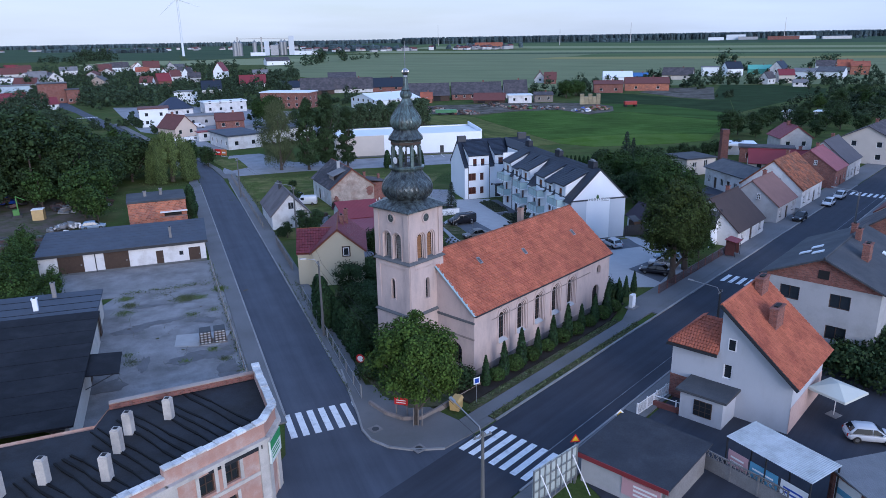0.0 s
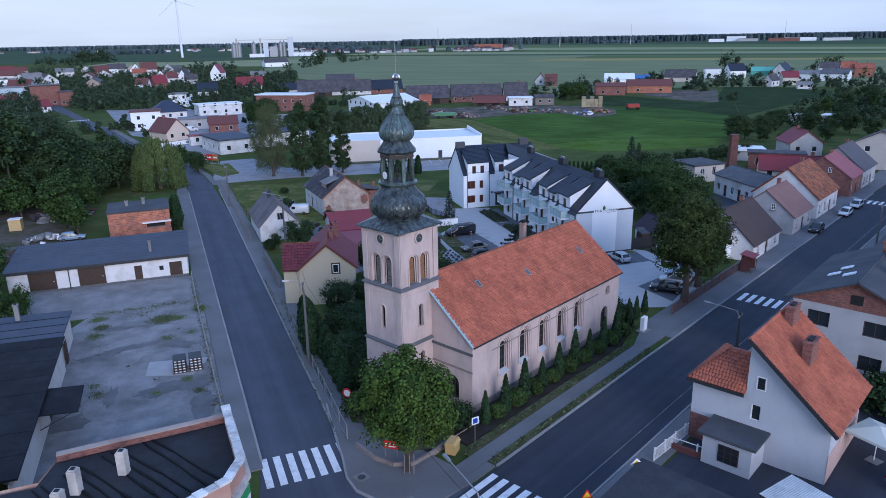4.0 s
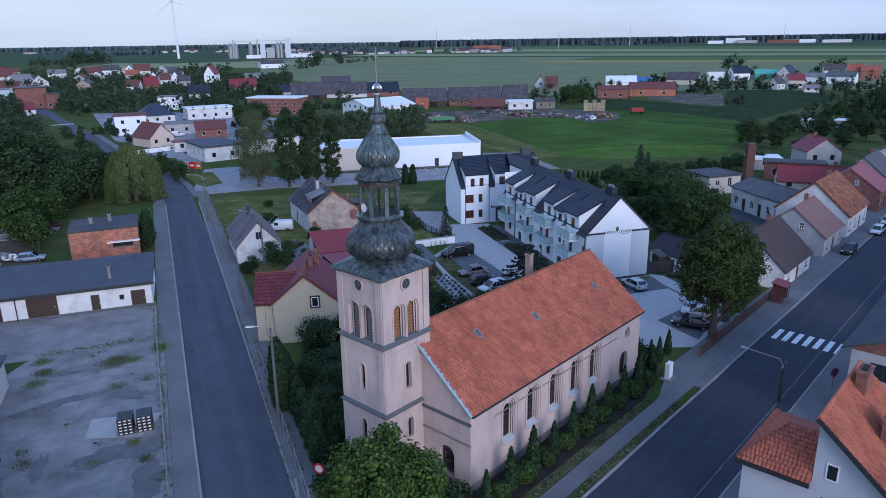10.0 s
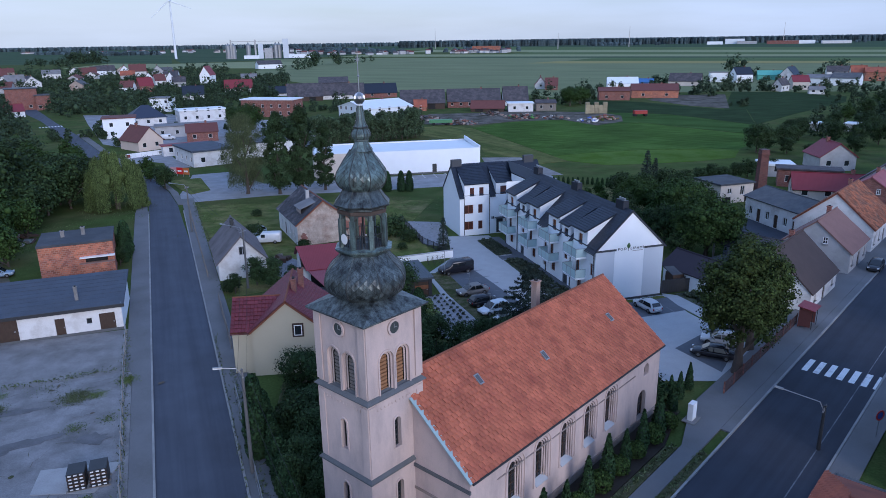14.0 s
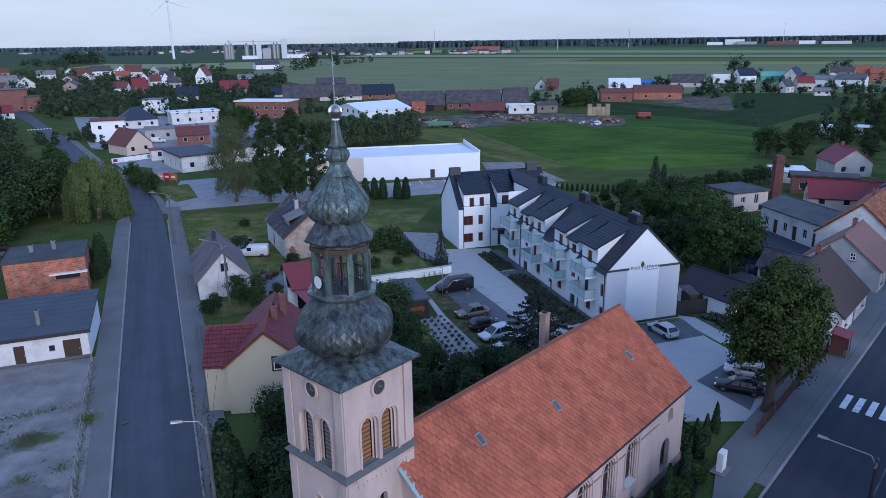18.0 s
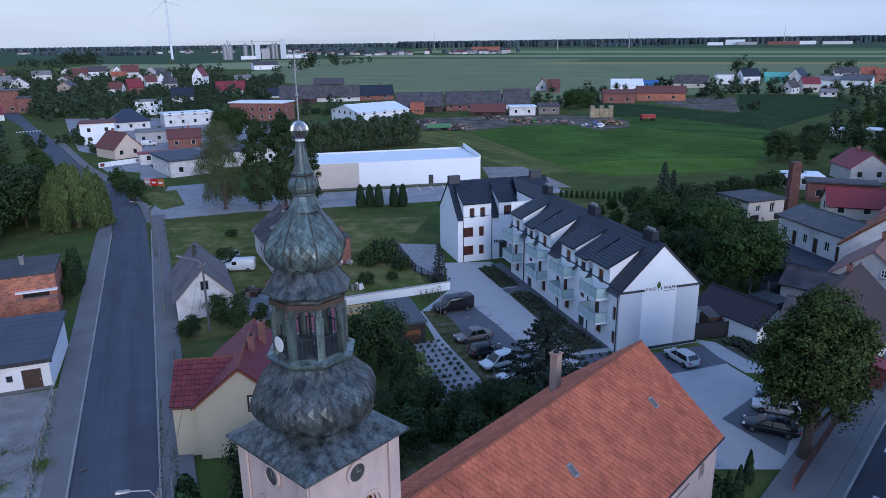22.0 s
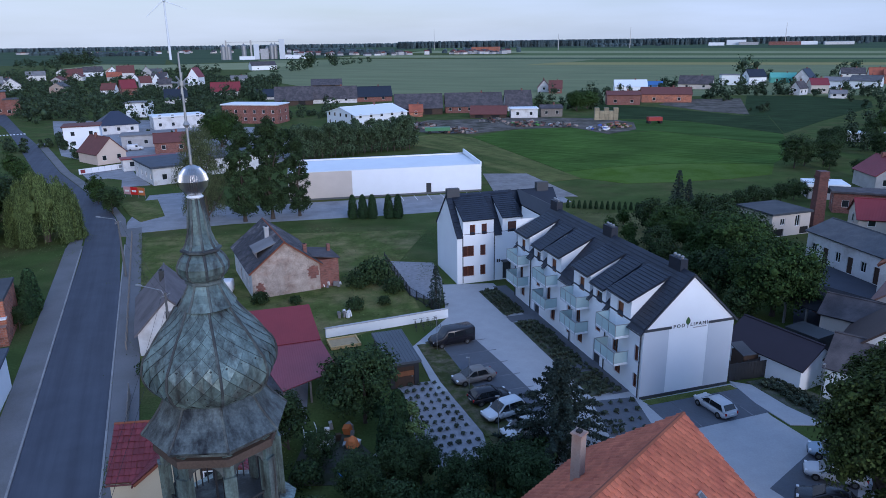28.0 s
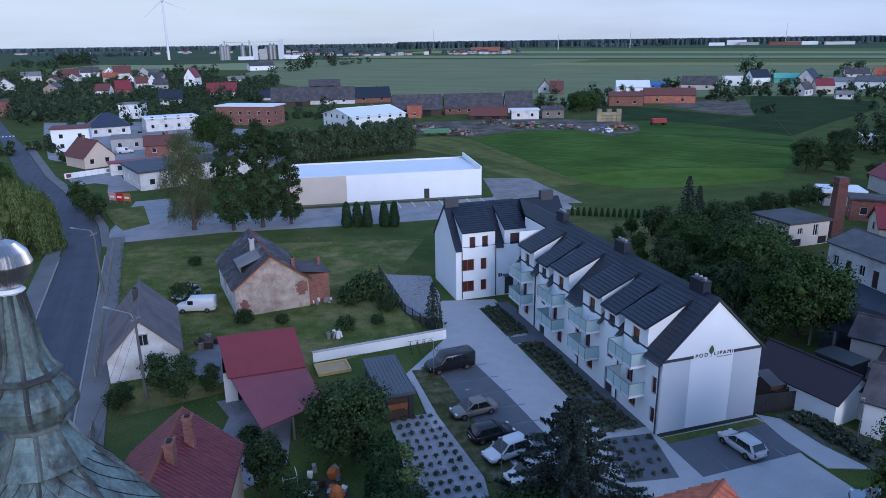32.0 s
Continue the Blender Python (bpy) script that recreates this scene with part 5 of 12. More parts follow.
# ---- apartment block: long wing with wall dormers and balconies, and a cross wing ----
AP = pose(18.2, 95.5, 0, 0, 0, 17.0)   # x across the gable, y along the block
M_BAND = mat("graphite_band", (0.05, 0.055, 0.065), 0.6, 0.1, 1, 20, 0.05)
M_BROWNFR = mat("brown_window_frame", (0.2, 0.07, 0.035), 0.5, 0.2, 3, 30, 0.05)
M_BROWNPANE = mat("brown_tinted_dark_glass", (0.075, 0.03, 0.022), 0.15, 0.4, 0.8, 5, 0.0, spec=0.6)
DORM = [(2.0, 5.2, "door"), (6.0, 8.2, "window"), (8.8, 11.9, "door"), (14.6, 17.7, "door"), (18.7, 20.9, "window"), (22.2, 25.3, "door")]
BALC = [(2.0, 5.2), (8.8, 11.9), (15.2, 18.3), (22.2, 25.3)]
apt = thing("apartment_building", AP, "new white rendered apartment block with graphite tile roof and glass balconies", "apartment building")
AL, AW, AE, AR = 31.7, 8.6, 6.06, 4.15


def tile_rows(parent, p0, ux, uv, width, height, rows, material, name="roof_course"):
    """Lapped courses of flat roof tiles, one strip of tiles a row."""
    p0, ux, uv = Vector(p0), Vector(ux).normalized(), Vector(uv).normalized()
    nz = ux.cross(uv).normalized()
    verts, faces = [], []
    n = max(1, int(height / rows))
    th = height / n
    nc = max(1, int(width / 0.45))
    tw = width / nc
    for r in range(n):
        for c in range(nc):
            i = len(verts)
            a, b_ = p0 + ux * (c * tw + 0.01), p0 + ux * ((c + 1) * tw - 0.01)
            lo, hi = uv * (r * th - 0.02), uv * ((r + 1) * th)
            verts += [a + lo, b_ + lo, a + lo + nz * 0.055, b_ + lo + nz * 0.055, b_ + hi + nz * 0.015, a + hi + nz * 0.015]
            faces += [(i, i + 1, i + 3, i + 2), (i + 2, i + 3, i + 4, i + 5)]
    me = bpy.data.meshes.new(name)
    me.from_pydata(verts, [], faces)
    ob = link(name, me, material, parent)
    ob["kind"] = "stuff"
    return ob


def block_wall(name, p, u, wd, z0, z1, holes, material, depth=0.2):
    bm = B()
    panel(bm, p, u, wd, z0, z1, [(h[0], h[1], h[2], h[3], False) for h in holes], depth)
    w = part(name, bm, material, apt)
    turn = math.degrees(math.atan2(u[1], u[0]))
    for h in holes:
        o = Vector((*p, 0)) + Vector((*u, 0)).normalized() * h[0]
        m = pose(o.x, o.y, h[1], 0, 0, turn) @ pose(0, depth - 0.07, 0)
        if h[4] == "door":
            d = window(w, m, h[2], h[3], M_BROWNFR, False, (1, 0), name="balcony_door")
        elif h[4] == "entrance":
            leaf_door(w, h[2], h[3], M_BAND, "door").matrix_local = m
        else:
            window(w, m, h[2], h[3], M_BROWNFR, False, (1, 0) if h[2] > 0.9 else (0, 0), pane_mat=M_BROWNPANE)
    return w


# gable towards the street, three tones of render, proud of one another by some millimetres
bm = B()
panel(bm, (0, 0), (1, 0), AW, 0, AE)
bm.faces.new([bm.verts.new(v) for v in ((0, 0, AE), (AW, 0, AE), (AW / 2, 0, AE + AR))])
part("wall", bm, M_WHITE, apt)
for x0, x1 in ((0.01, 2.35), (6.1, AW - 0.01)):
    part("render_panel", box(B(), x0, x1, -0.02, 0.0, 0.25, AE - 0.12), M_GREYR, apt, "light grey render field")
for x0, x1 in ((-0.05, 2.55), (6.1, AW + 0.05)):
    part("band", box(B(), x0, x1, -0.05, 0.0, AE - 0.1, AE + 0.12), M_BAND, apt)
part("base_strip", box(B(), 0, AW, -0.025, 0.0, 0.0, 0.25), M_BAND, apt)
# long facade, from the far end towards the street; openings given by distance from the gable
FA, FX = 25.9, 3.2   # the facade ends here, and the last bay steps back by FX
fh = []
for d0, d1, kind in DORM:
    c = FA - (d0 + d1) / 2
    fh.append((c - 0.5, 0.75, 1.0, 1.25, "window"))
    if kind == "window":
        fh.append((c - 0.45, 3.2, 0.9, 1.35, "window"))
for d0, d1 in BALC:
    c = FA - (d0 + d1) / 2
    fh.append((c - 0.95, 2.55, 0.9, 2.05, "door"))
for d in (0.85, 12.8):
    fh += [(FA - d - 0.3, 0.7, 0.6, 1.3, "window"), (FA - d - 0.3, 3.1, 0.6, 1.4, "window")]
for d in (7.1, 20.0):
    fh = [h for h in fh if not (abs(h[0] + h[2] / 2 - (FA - d)) < 0.9 and h[1] < 2)]
    fh.append((FA - d - 0.6, 0.05, 1.2, 2.15, "entrance"))
block_wall("wall", (0, FA), (0, -1), FA, 0, AE, fh, M_WHITE)
part("wall", panel(B(), (FX, FA), (-1, 0), FX, 0, AE + FX * AR / (AW / 2)), M_WHITE, apt)
part("wall", panel(B(), (FX, AL), (0, -1), AL - FA, 0, AE + FX * AR / (AW / 2)), M_WHITE, apt)
bm = B()
panel(bm, (AW, 0), (0, 1), AL, 0, AE)
part("wall", bm, M_WHITE, apt)
# roof slopes
k_ = AR / (AW / 2)
for sg in (0, 1):
    ov = 0.0 if sg == 0 else 0.3
    x_e = -ov if sg == 0 else AW + ov
    ze = AE - ov * k_ + 0.12
    yl = FA if sg == 0 else AL
    pts = [(x_e, -0.12, ze), (AW / 2, -0.12, AE + AR + 0.12), (AW / 2, yl if sg == 0 else AL + 4, AE + AR + 0.12), (x_e, yl, ze)]
    part("roof_slope", slab(B(), pts if sg else pts[::-1], 0.12), M_SLATE, apt)
    if sg == 0:
        zf = AE + FX * k_ + 0.12
        part("roof_slope", slab(B(), [(FX, FA, zf), (AW / 2, FA, AE + AR + 0.12), (AW / 2, AL + 4, AE + AR + 0.12), (FX, AL, zf)][::-1], 0.12), M_SLATE, apt)
    sl = math.hypot(AW / 2 + ov, k_ * (AW / 2 + ov))
    if sg == 0:
        tile_rows(apt, (x_e, FA, ze + 0.14), (0, -1, 0), (1, 0, k_), FA + 0.12, sl, 0.36, M_SLATE)
    else:
        tile_rows(apt, (x_e, -0.12, ze), (0, 1, 0), (-1, 0, k_), AL + 0.12, sl, 0.36, M_SLATE)
    part("verge_board", slab(B(), [(x_e, -0.16, ze + 0.06), (x_e, 0.16, ze + 0.06), (AW / 2, 0.16, AE + AR + 0.2), (AW / 2, -0.16, AE + AR + 0.2)][:: 1 if sg else -1], 0.1), M_BAND, apt)
part("ridge_cap", tube(B(), (AW / 2, -0.1, AE + AR + 0.16), (AW / 2, AL, AE + AR + 0.16), 0.1, n=6), M_BAND, apt)
cuts = [-0.12] + [v for d in DORM for v in (d[0] - 0.12, d[1] + 0.12)] + [FA - 0.05]
for y0, y1 in zip(cuts[::2], cuts[1::2]):
    if y1 - y0 > 0.15:
        part("eave", slab(B(), [(-0.35, y1, AE - 0.35 * k_ + 0.16), (-0.35, y0, AE - 0.35 * k_ + 0.16), (0.03, y0, AE + 0.03 * k_ + 0.17), (0.03, y1, AE + 0.03 * k_ + 0.17)], 0.1), M_SLATE, apt)
        part("gutter", tube(B(), (-0.38, y0, AE - 0.26), (-0.38, y1, AE - 0.26), 0.06, n=6), M_BAND, apt)
# wall dormers
for d0, d1, kind in DORM:
    ht = 8.05 if kind == "door" else 7.7
    dm = part("dormer_front", panel(B(), (-0.02, d1), (0, -1), d1 - d0, AE - 0.9, ht, [((d1 - d0) / 2 - (0.45 if kind == "door" else 0.5), 5.0 if kind == "door" else 5.6, 0.95 if kind == "door" else 1.0, 2.35 if kind == "door" else 1.45, False)], 0.2), M_WHITE, apt)
    window(dm, pose(-0.02, d1, 5.0 if kind == "door" else 5.6, 0, 0, -90) @ pose((d1 - d0) / 2 - (0.45 if kind == "door" else 0.5), 0.13, 0), 0.95 if kind == "door" else 1.0, 2.35 if kind == "door" else 1.45, M_BROWNFR, False, (0, 0), pane_mat=M_WOODDOOR if kind == "door" else None)
    xr = 4.0
    zr = AE + xr * k_ + 0.02
    for y in (d0, d1):
        q = [(0, y, AE - 0.9), (0, y, ht), (xr, y, zr), (xr, y, zr - 0.6)]
        part("dormer_cheek", slab(B(), q if y == d1 else q[::-1], 0.12), M_WHITE, apt)
    a = Vector((-0.35, 0, ht - 0.35 * (zr - ht) / xr + 0.1))
    p = [(a.x, d1 + 0.12, a.z), (a.x, d0 - 0.12, a.z), (xr + 0.35, d0 - 0.12, zr + 0.2), (xr + 0.35, d1 + 0.12, zr + 0.2)]
    part("dormer_roof", slab(B(), p, 0.13), M_SLATE, apt)
    sv = Vector((xr + 0.35 - a.x, 0, zr + 0.2 - a.z))
    tile_rows(apt, p[0], (0, -1, 0), sv, d1 - d0 + 0.24, sv.length, 0.36, M_SLATE)
    part("dormer_gutter", tube(B(), (a.x - 0.04, d0 - 0.12, a.z - 0.1), (a.x - 0.04, d1 + 0.12, a.z - 0.1), 0.06, n=6), M_BAND, apt)


def balcony(y0, y1, z):
    b_ = part("balcony_slab", box(B(), -1.35, -0.0, y0, y1, z - 0.2, z), M_WHITE, apt)
    part("slab_edge", box(B(), -1.37, -1.3, y0 - 0.02, y1 + 0.02, z - 0.22, z - 0.05), M_GREYR, b_)
    n = 3
    for k in range(n):
        a, c = y0 + (y1 - y0) * k / n, y0 + (y1 - y0) * (k + 1) / n
        part("glass_panel", box(B(), -1.36, -1.335, a + 0.03, c - 0.03, z + 0.02, z + 1.0), M_BALGLASS, b_)
    for y in (y0, y1):
        part("glass_panel", box(B(), -1.3, -0.06, y - 0.012, y + 0.012, z + 0.02, z + 1.0), M_BALGLASS, b_)
    bm = B()
    box(bm, -1.38, -1.32, y0 - 0.03, y1 + 0.03, z + 1.0, z + 1.04)
    box(bm, -1.32, 0, y0 - 0.03, y0 + 0.02, z + 1.0, z + 1.04)
    box(bm, -1.32, 0, y1 - 0.02, y1 + 0.03, z + 1.0, z + 1.04)
    part("handrail", bm, M_METAL, b_)
    for k in range(n + 1):
        y = y0 + (y1 - y0) * k / n
        part("post", box(B(), -1.375, -1.33, y - 0.02, y + 0.02, z - 0.1, z + 1.0), M_METAL, b_)


for y0, y1 in BALC:
    balcony(y0, y1, 2.5)
    balcony(y0, y1, 4.95)
for d in (0.25, 5.75, 12.3, 21.6, 25.75):
    part("downpipe", tube(B(), (-0.08, d, 0.1), (-0.08, d, AE - 0.3), 0.06, n=6), M_BAND, apt)
for d in (2.2, 13.0, 24.6):
    c = part("chimney", box(B(), AW / 2 - 0.35, AW / 2 + 0.35, d - 0.8, d + 0.8, AE + AR - 0.6, AE + AR + 1.0), M_SLATE, apt, "graphite clad chimney block")
    for k in range(3):
        part("flue_cap", lathe(B(), [(0.1, AE + AR + 1.0), (0.1, AE + AR + 1.15), (0.16, AE + AR + 1.17), (0.1, AE + AR + 1.25)], 8, 0, AW / 2, d - 0.5 + 0.5 * k), M_METAL, c)
# cross wing at the far end
CW0, CW1, CD0, CD1 = -5.1, 9.2, AL, AL + 8.2
wing_h = []
for u, z, w, h in ((1.4, 0.9, 1.5, 1.3), (3.3, 0.9, 0.7, 1.3), (1.4, 3.4, 1.5, 1.35), (3.3, 3.4, 0.7, 1.35)):
    wing_h.append((u - w / 2, z, w, h, "window"))
wing_h.append((5.9, 0.05, 1.1, 2.2, "entrance"))
block_wall("wall", (CW0, CD0), (1, 0), FX - CW0, 0, AE, wing_h, M_WHITE)
for k in range(2):
    part("number_bar", box(B(), CW0 + 5.1 + 0.25 * k, CW0 + 5.28 + 0.25 * k, CD0 - 0.03, CD0 - 0.002, 2.3, 2.7), M_BAND, apt)
part("entrance_canopy", box(B(), CW0 + 5.6, CW0 + 7.3, CD0 - 0.9, CD0 - 0.002, 2.45, 2.55), M_BAND, apt)
for p, u, wd in (((CW0, CD1), (0, -1), CD1 - CD0), ((CW1, CD0 - 0.0), (0, 1), CD1 - CD0)):
    bm = B()
    panel(bm, p, u, wd, 0, AE)
    a = Vector((*p, AE))
    bm.faces.new([bm.verts.new(v) for v in (a, a + Vector((*u, 0)) * wd, a + Vector((*u, 0)) * wd / 2 + Vector((0, 0, 4.1)))])
    part("wall", bm, M_WHITE, apt)
bm = B()
panel(bm, (CW1, CD1), (-1, 0), CW1 - CW0, 0, AE)
part("wall", bm, M_WHITE, apt)
ym, zr2 = (CD0 + CD1) / 2, AE + 4.1
k2 = 4.1 / 4.1
for sg in (-1, 1):
    ov = 0.0 if sg < 0 else 0.3
    ye = CD0 if sg < 0 else CD1 + ov
    ze = AE - ov * k2 + 0.12
    p = [(CW0 - 0.12, ye, ze), (CW1 + 0.12, ye, ze), (CW1 + 0.12, ym, zr2 + 0.12), (CW0 - 0.12, ym, zr2 + 0.12)]
    part("roof_slope", slab(B(), p if sg < 0 else p[::-1], 0.12), M_SLATE, apt)
    if sg < 0:
        tile_rows(apt, p[0], (1, 0, 0), (0, 1, k2), FX - CW0 + 0.4, 5.9, 0.36, M_SLATE)
for x0, x1 in ((CW0 - 0.12, CW0 + 0.6), (CW0 + 4.75, CW0 + 5.65)):
    part("eave", slab(B(), [(x0, CD0 - 0.35, AE - 0.35 * k2 + 0.16), (x1, CD0 - 0.35, AE - 0.35 * k2 + 0.16), (x1, CD0 + 0.03, AE + 0.2), (x0, CD0 + 0.03, AE + 0.2)], 0.1), M_SLATE, apt)
for d0, d1, wins in ((CW0 + 0.75, CW0 + 4.55, ((-1.05, 0.7), (0.45, 0.7))), (CW0 + 5.8, FX + 0.1, ((-0.6, 1.2),))):
    dm = part("dormer_front", panel(B(), (d0, CD0 - 0.02), (1, 0), d1 - d0, AE - 0.9, 8.0, [((d1 - d0) / 2 + o, 5.85, w_, 1.5, False) for o, w_ in wins], 0.2), M_WHITE, apt)
    for o, w_ in wins:
        window(dm, pose(d0 + (d1 - d0) / 2 + o, CD0 + 0.1, 5.85), w_, 1.5, M_BROWNFR, False, (0, 0), pane_mat=M_BROWNPANE)
    yr = 3.8
    zz = AE + yr * k2 + 0.02
    for x in (d0, d1):
        q = [(x, CD0, AE - 0.9), (x, CD0, 8.0), (x, CD0 + yr, zz), (x, CD0 + yr, zz - 0.6)]
        part("dormer_cheek", slab(B(), q, 0.12), M_WHITE, apt)
    p = [(d0 - 0.12, CD0 - 0.35, 7.98), (d1 + 0.12, CD0 - 0.35, 7.98), (d1 + 0.12, CD0 + yr + 0.3, zz + 0.25), (d0 - 0.12, CD0 + yr + 0.3, zz + 0.25)]
    part("dormer_roof", slab(B(), p, 0.13), M_SLATE, apt)
    sv = Vector(p[3]) - Vector(p[0])
    tile_rows(apt, p[0], (1, 0, 0), sv, d1 - d0 + 0.24, sv.length, 0.36, M_SLATE)
for x in (CW0 + 0.8, CW1 - 1.5):
    part("chimney", box(B(), x - 0.8, x + 0.8, ym - 0.35, ym + 0.35, zr2 - 0.6, zr2 + 0.9), M_BAND, apt, "graphite clad chimney block")
part("downpipe", tube(B(), (CW0 + 0.7, CD0 - 0.06, 0.1), (CW0 + 0.7, CD0 - 0.06, AE), 0.05, n=6), M_BAND, apt)
part("downpipe", tube(B(), (CW0 + 4.75, CD0 - 0.06, 0.1), (CW0 + 4.75, CD0 - 0.06, AE), 0.05, n=6), M_BAND, apt)


def sign_text(body, m, size, material, parent, name="lettering", spacing=1.0, thick=0.015):
    cu = bpy.data.curves.new(name, "FONT")
    cu.body, cu.size, cu.extrude, cu.space_character = body, size, thick, spacing
    tmp = bpy.data.objects.new(name, cu)
    me = bpy.data.meshes.new_from_object(tmp)
    bpy.data.objects.remove(tmp)
    o = link(name, me, material, parent)
    o.matrix_local = m
    return o


sign_text("POD", pose(2.72, -0.03, AE - 0.1, 90, 0, 0), 0.43, M_BAND, apt, spacing=1.45)
sign_text("LIPAMI", pose(4.32, -0.03, AE - 0.1, 90, 0, 0), 0.43, M_BAND, apt, spacing=1.4)
part("writing_bar", box(B(), 4.6, 5.9, -0.03, -0.01, AE - 0.3, AE - 0.22), M_GREYPL, apt)
lg = B()
for i in range(7):
    r_, z_ = (0.04, 0.15, 0.21, 0.22, 0.18, 0.11, 0.02)[i], AE + 0.05 + i * 0.115
    if i < 6:
        r2_ = (0.15, 0.21, 0.22, 0.18, 0.11, 0.02)[i]
        lg.faces.new([lg.verts.new(v) for v in ((4.08 - r_, -0.03, z_), (4.08 + r_, -0.03, z_), (4.08 + r2_, -0.03, z_ + 0.115), (4.08 - r2_, -0.03, z_ + 0.115))])
part("leaf_emblem", lg, mat("emblem_green", (0.06, 0.12, 0.04), 0.7), apt)
part("emblem_stem", box(B(), 4.06, 4.1, -0.035, -0.02, AE - 0.2, AE + 0.08), M_BAND, apt)

# ---- store hall ----
hall = thing("store_hall", pose(10.2, 178.9, 0, 0, 0, 11.3), "long white flat-roofed store hall with a beige end", "hall")
HL, HD, HH = 37.0, 15.0, 5.3
part("wall", panel(B(), (-25.2, 0), (1, 0), 25.2, 0, HH, [(14.2, 0.05, 1.0, 2.1, False)], 0.2), M_WHITE, hall)
part("wall", panel(B(), (-HL, 0), (1, 0), HL - 25.2, 0, HH), M_BEIGE, hall)
part("wall", panel(B(), (0, 0), (0, 1), HD, 0, HH), M_WHITE, hall)
part("wall", panel(B(), (0, HD), (-1, 0), HL, 0, HH), M_WHITE, hall)
part("wall", panel(B(), (-HL, HD), (0, -1), HD, 0, HH), M_BEIGE, hall)
d = leaf_door(hall, 1.0, 2.1, M_DMETAL, "door")
d.matrix_local = pose(-11.0, 0.12, 0.05)
part("roof", box(B(), -HL + 0.15, -0.15, 0.15, HD - 0.15, HH - 0.5, HH - 0.25), M_WMETAL, hall, "pale blue-white membrane roof")
for nm, b_ in (("parapet", (-HL, 0.0, -0.02, 0.2)), ("parapet", (-HL, 0.0, HD - 0.2, HD + 0.02))):
    part(nm, box(B(), b_[0] - 0.02, b_[1] + 0.02, b_[2], b_[3], HH, HH + 0.06), M_WMETAL, hall)
part("parapet", slab(B(), [(-0.2, 0, HH + 0.5), (0.04, 0, HH + 0.5), (0.04, HD, HH + 0.9), (-0.2, HD, HH + 0.9)], 0.9), M_WHITE, hall)
part("plinth", box(B(), -HL - 0.02, 0.02, -0.03, 0.0, 0, 0.35), M_TRIM, hall)
# painted bays along the hall
for k in range(14):
    o = part("bay_line", box(B(), -24 + k * 2.6, -23.9 + k * 2.6, -5.2, -0.8, 0.0, 0.036), M_PAINT)
    o.matrix_world = pose(10.2, 178.9, 0, 0, 0, 11.3)
    tagged(o, "white painted parking bay line", "road marking", kind="structure")

# ---- old houses between the side street and the courtyard ----
yh = house("house", pose(-13.1, 83.9, 0, 0, 0, 97.0), 8.8, 6.2, 4.25, 2.6, M_YELLOW, M_REDTILE, "pale yellow house with wine-red tiled roof",
      [("N", 0.5, 1.0, 1.0, 1.2), ("N", -2.5, 1.0, 1.0, 1.2), ("S", 0, 1.0, 1.0, 1.2)], [(-0.6, -0.5, 5.6, 7.7, 0.8, 0.45), (1.6, -1.0, 5.2, 7.9, 0.5, 0.5)], frame_mat=M_WFRAME, fascia=M_DARKRED, over=0.25, end=0.15, tile=(0.32, 0.36))
gw_ = part("gable_window", box(B(), -4.46, -4.38, -1.45, -0.45, 3.55, 4.85), M_DARKWOOD, yh, "brown framed window in the gable")
part("sash", box(B(), -4.475, -4.46, -1.3, -0.6, 3.7, 4.7), M_WFRAME, gw_)
part("pane", box(B(), -4.482, -4.475, -1.22, -0.68, 3.78, 4.62), M_GLASS, gw_)
yw = house("house_wing", pose(-15.3, 82.3, 0, 0, 0, 7.0), 5.0, 5.0, 4.2, 2.1, M_YELLOW, M_REDTILE, "pale yellow side wing with wine-red tiled roof", [("W", 0, 1.0, 0.9, 1.2)], category="house", over=0.25, end=0.12, fascia=M_DARKRED, tile=(0.32, 0.36))
barn = thing("barn", pose(-13.5, 105.6, 0, 0, 0, 196.5), "barn with a wide wine-red sheet metal roof", "barn")
walls(barn, 6.2, 6.6, 2.7, [("N", 2.6, 0.4, 1.0, 1.3), ("N", -1.0, 0.05, 2.2, 2.3, "hole")], M_OLDWHITE, gable=1.5)
part("roof_slope", slab(B(), [(2.5, 4.5, 2.72), (0.5, 12.0, 2.1), (-4.3, 9.5, 2.1), (-3.5, 4.3, 2.72)], 0.08), mat("faded_wine_sheet", (0.2, 0.05, 0.065), 0.6, 0.15, 0.6, 20, 0.4, waves=1.6), barn)
part("roof_slope", slab(B(), [(-3.5, 4.4, 2.8), (-3.1, -0.3, 4.5), (3.4, -0.3, 4.5), (2.7, 4.6, 2.8)], 0.08), M_REDROOF, barn)
part("roof_slope", slab(B(), [(-3.3, -3.9, 2.5), (-3.1, -0.3, 4.5), (3.4, -0.3, 4.5), (3.4, -3.9, 2.5)][::-1], 0.08), M_REDROOF, barn)
for x, y in ((-4.0, 9.4), (0.4, 11.7), (-1.8, 10.6)):
    part("post", box(B(), x - 0.08, x + 0.08, y - 0.08, y + 0.08, 0, 1.9), M_GREYWOOD, barn)
old_h = thing("house", pose(-18.6, 127.2, 0, 0, 0, 115.0), "old half-rendered house with stone gable, white side wall and dark roof", "house")
M_RUBBLE = mat("flaking_render_over_stone", (0.4, 0.335, 0.29), 0.95, 0.45, 1.2, 9, 0.5, stain=(0.24, 0.16, 0.125), stain_at=0.58, stain_scale=0.55)
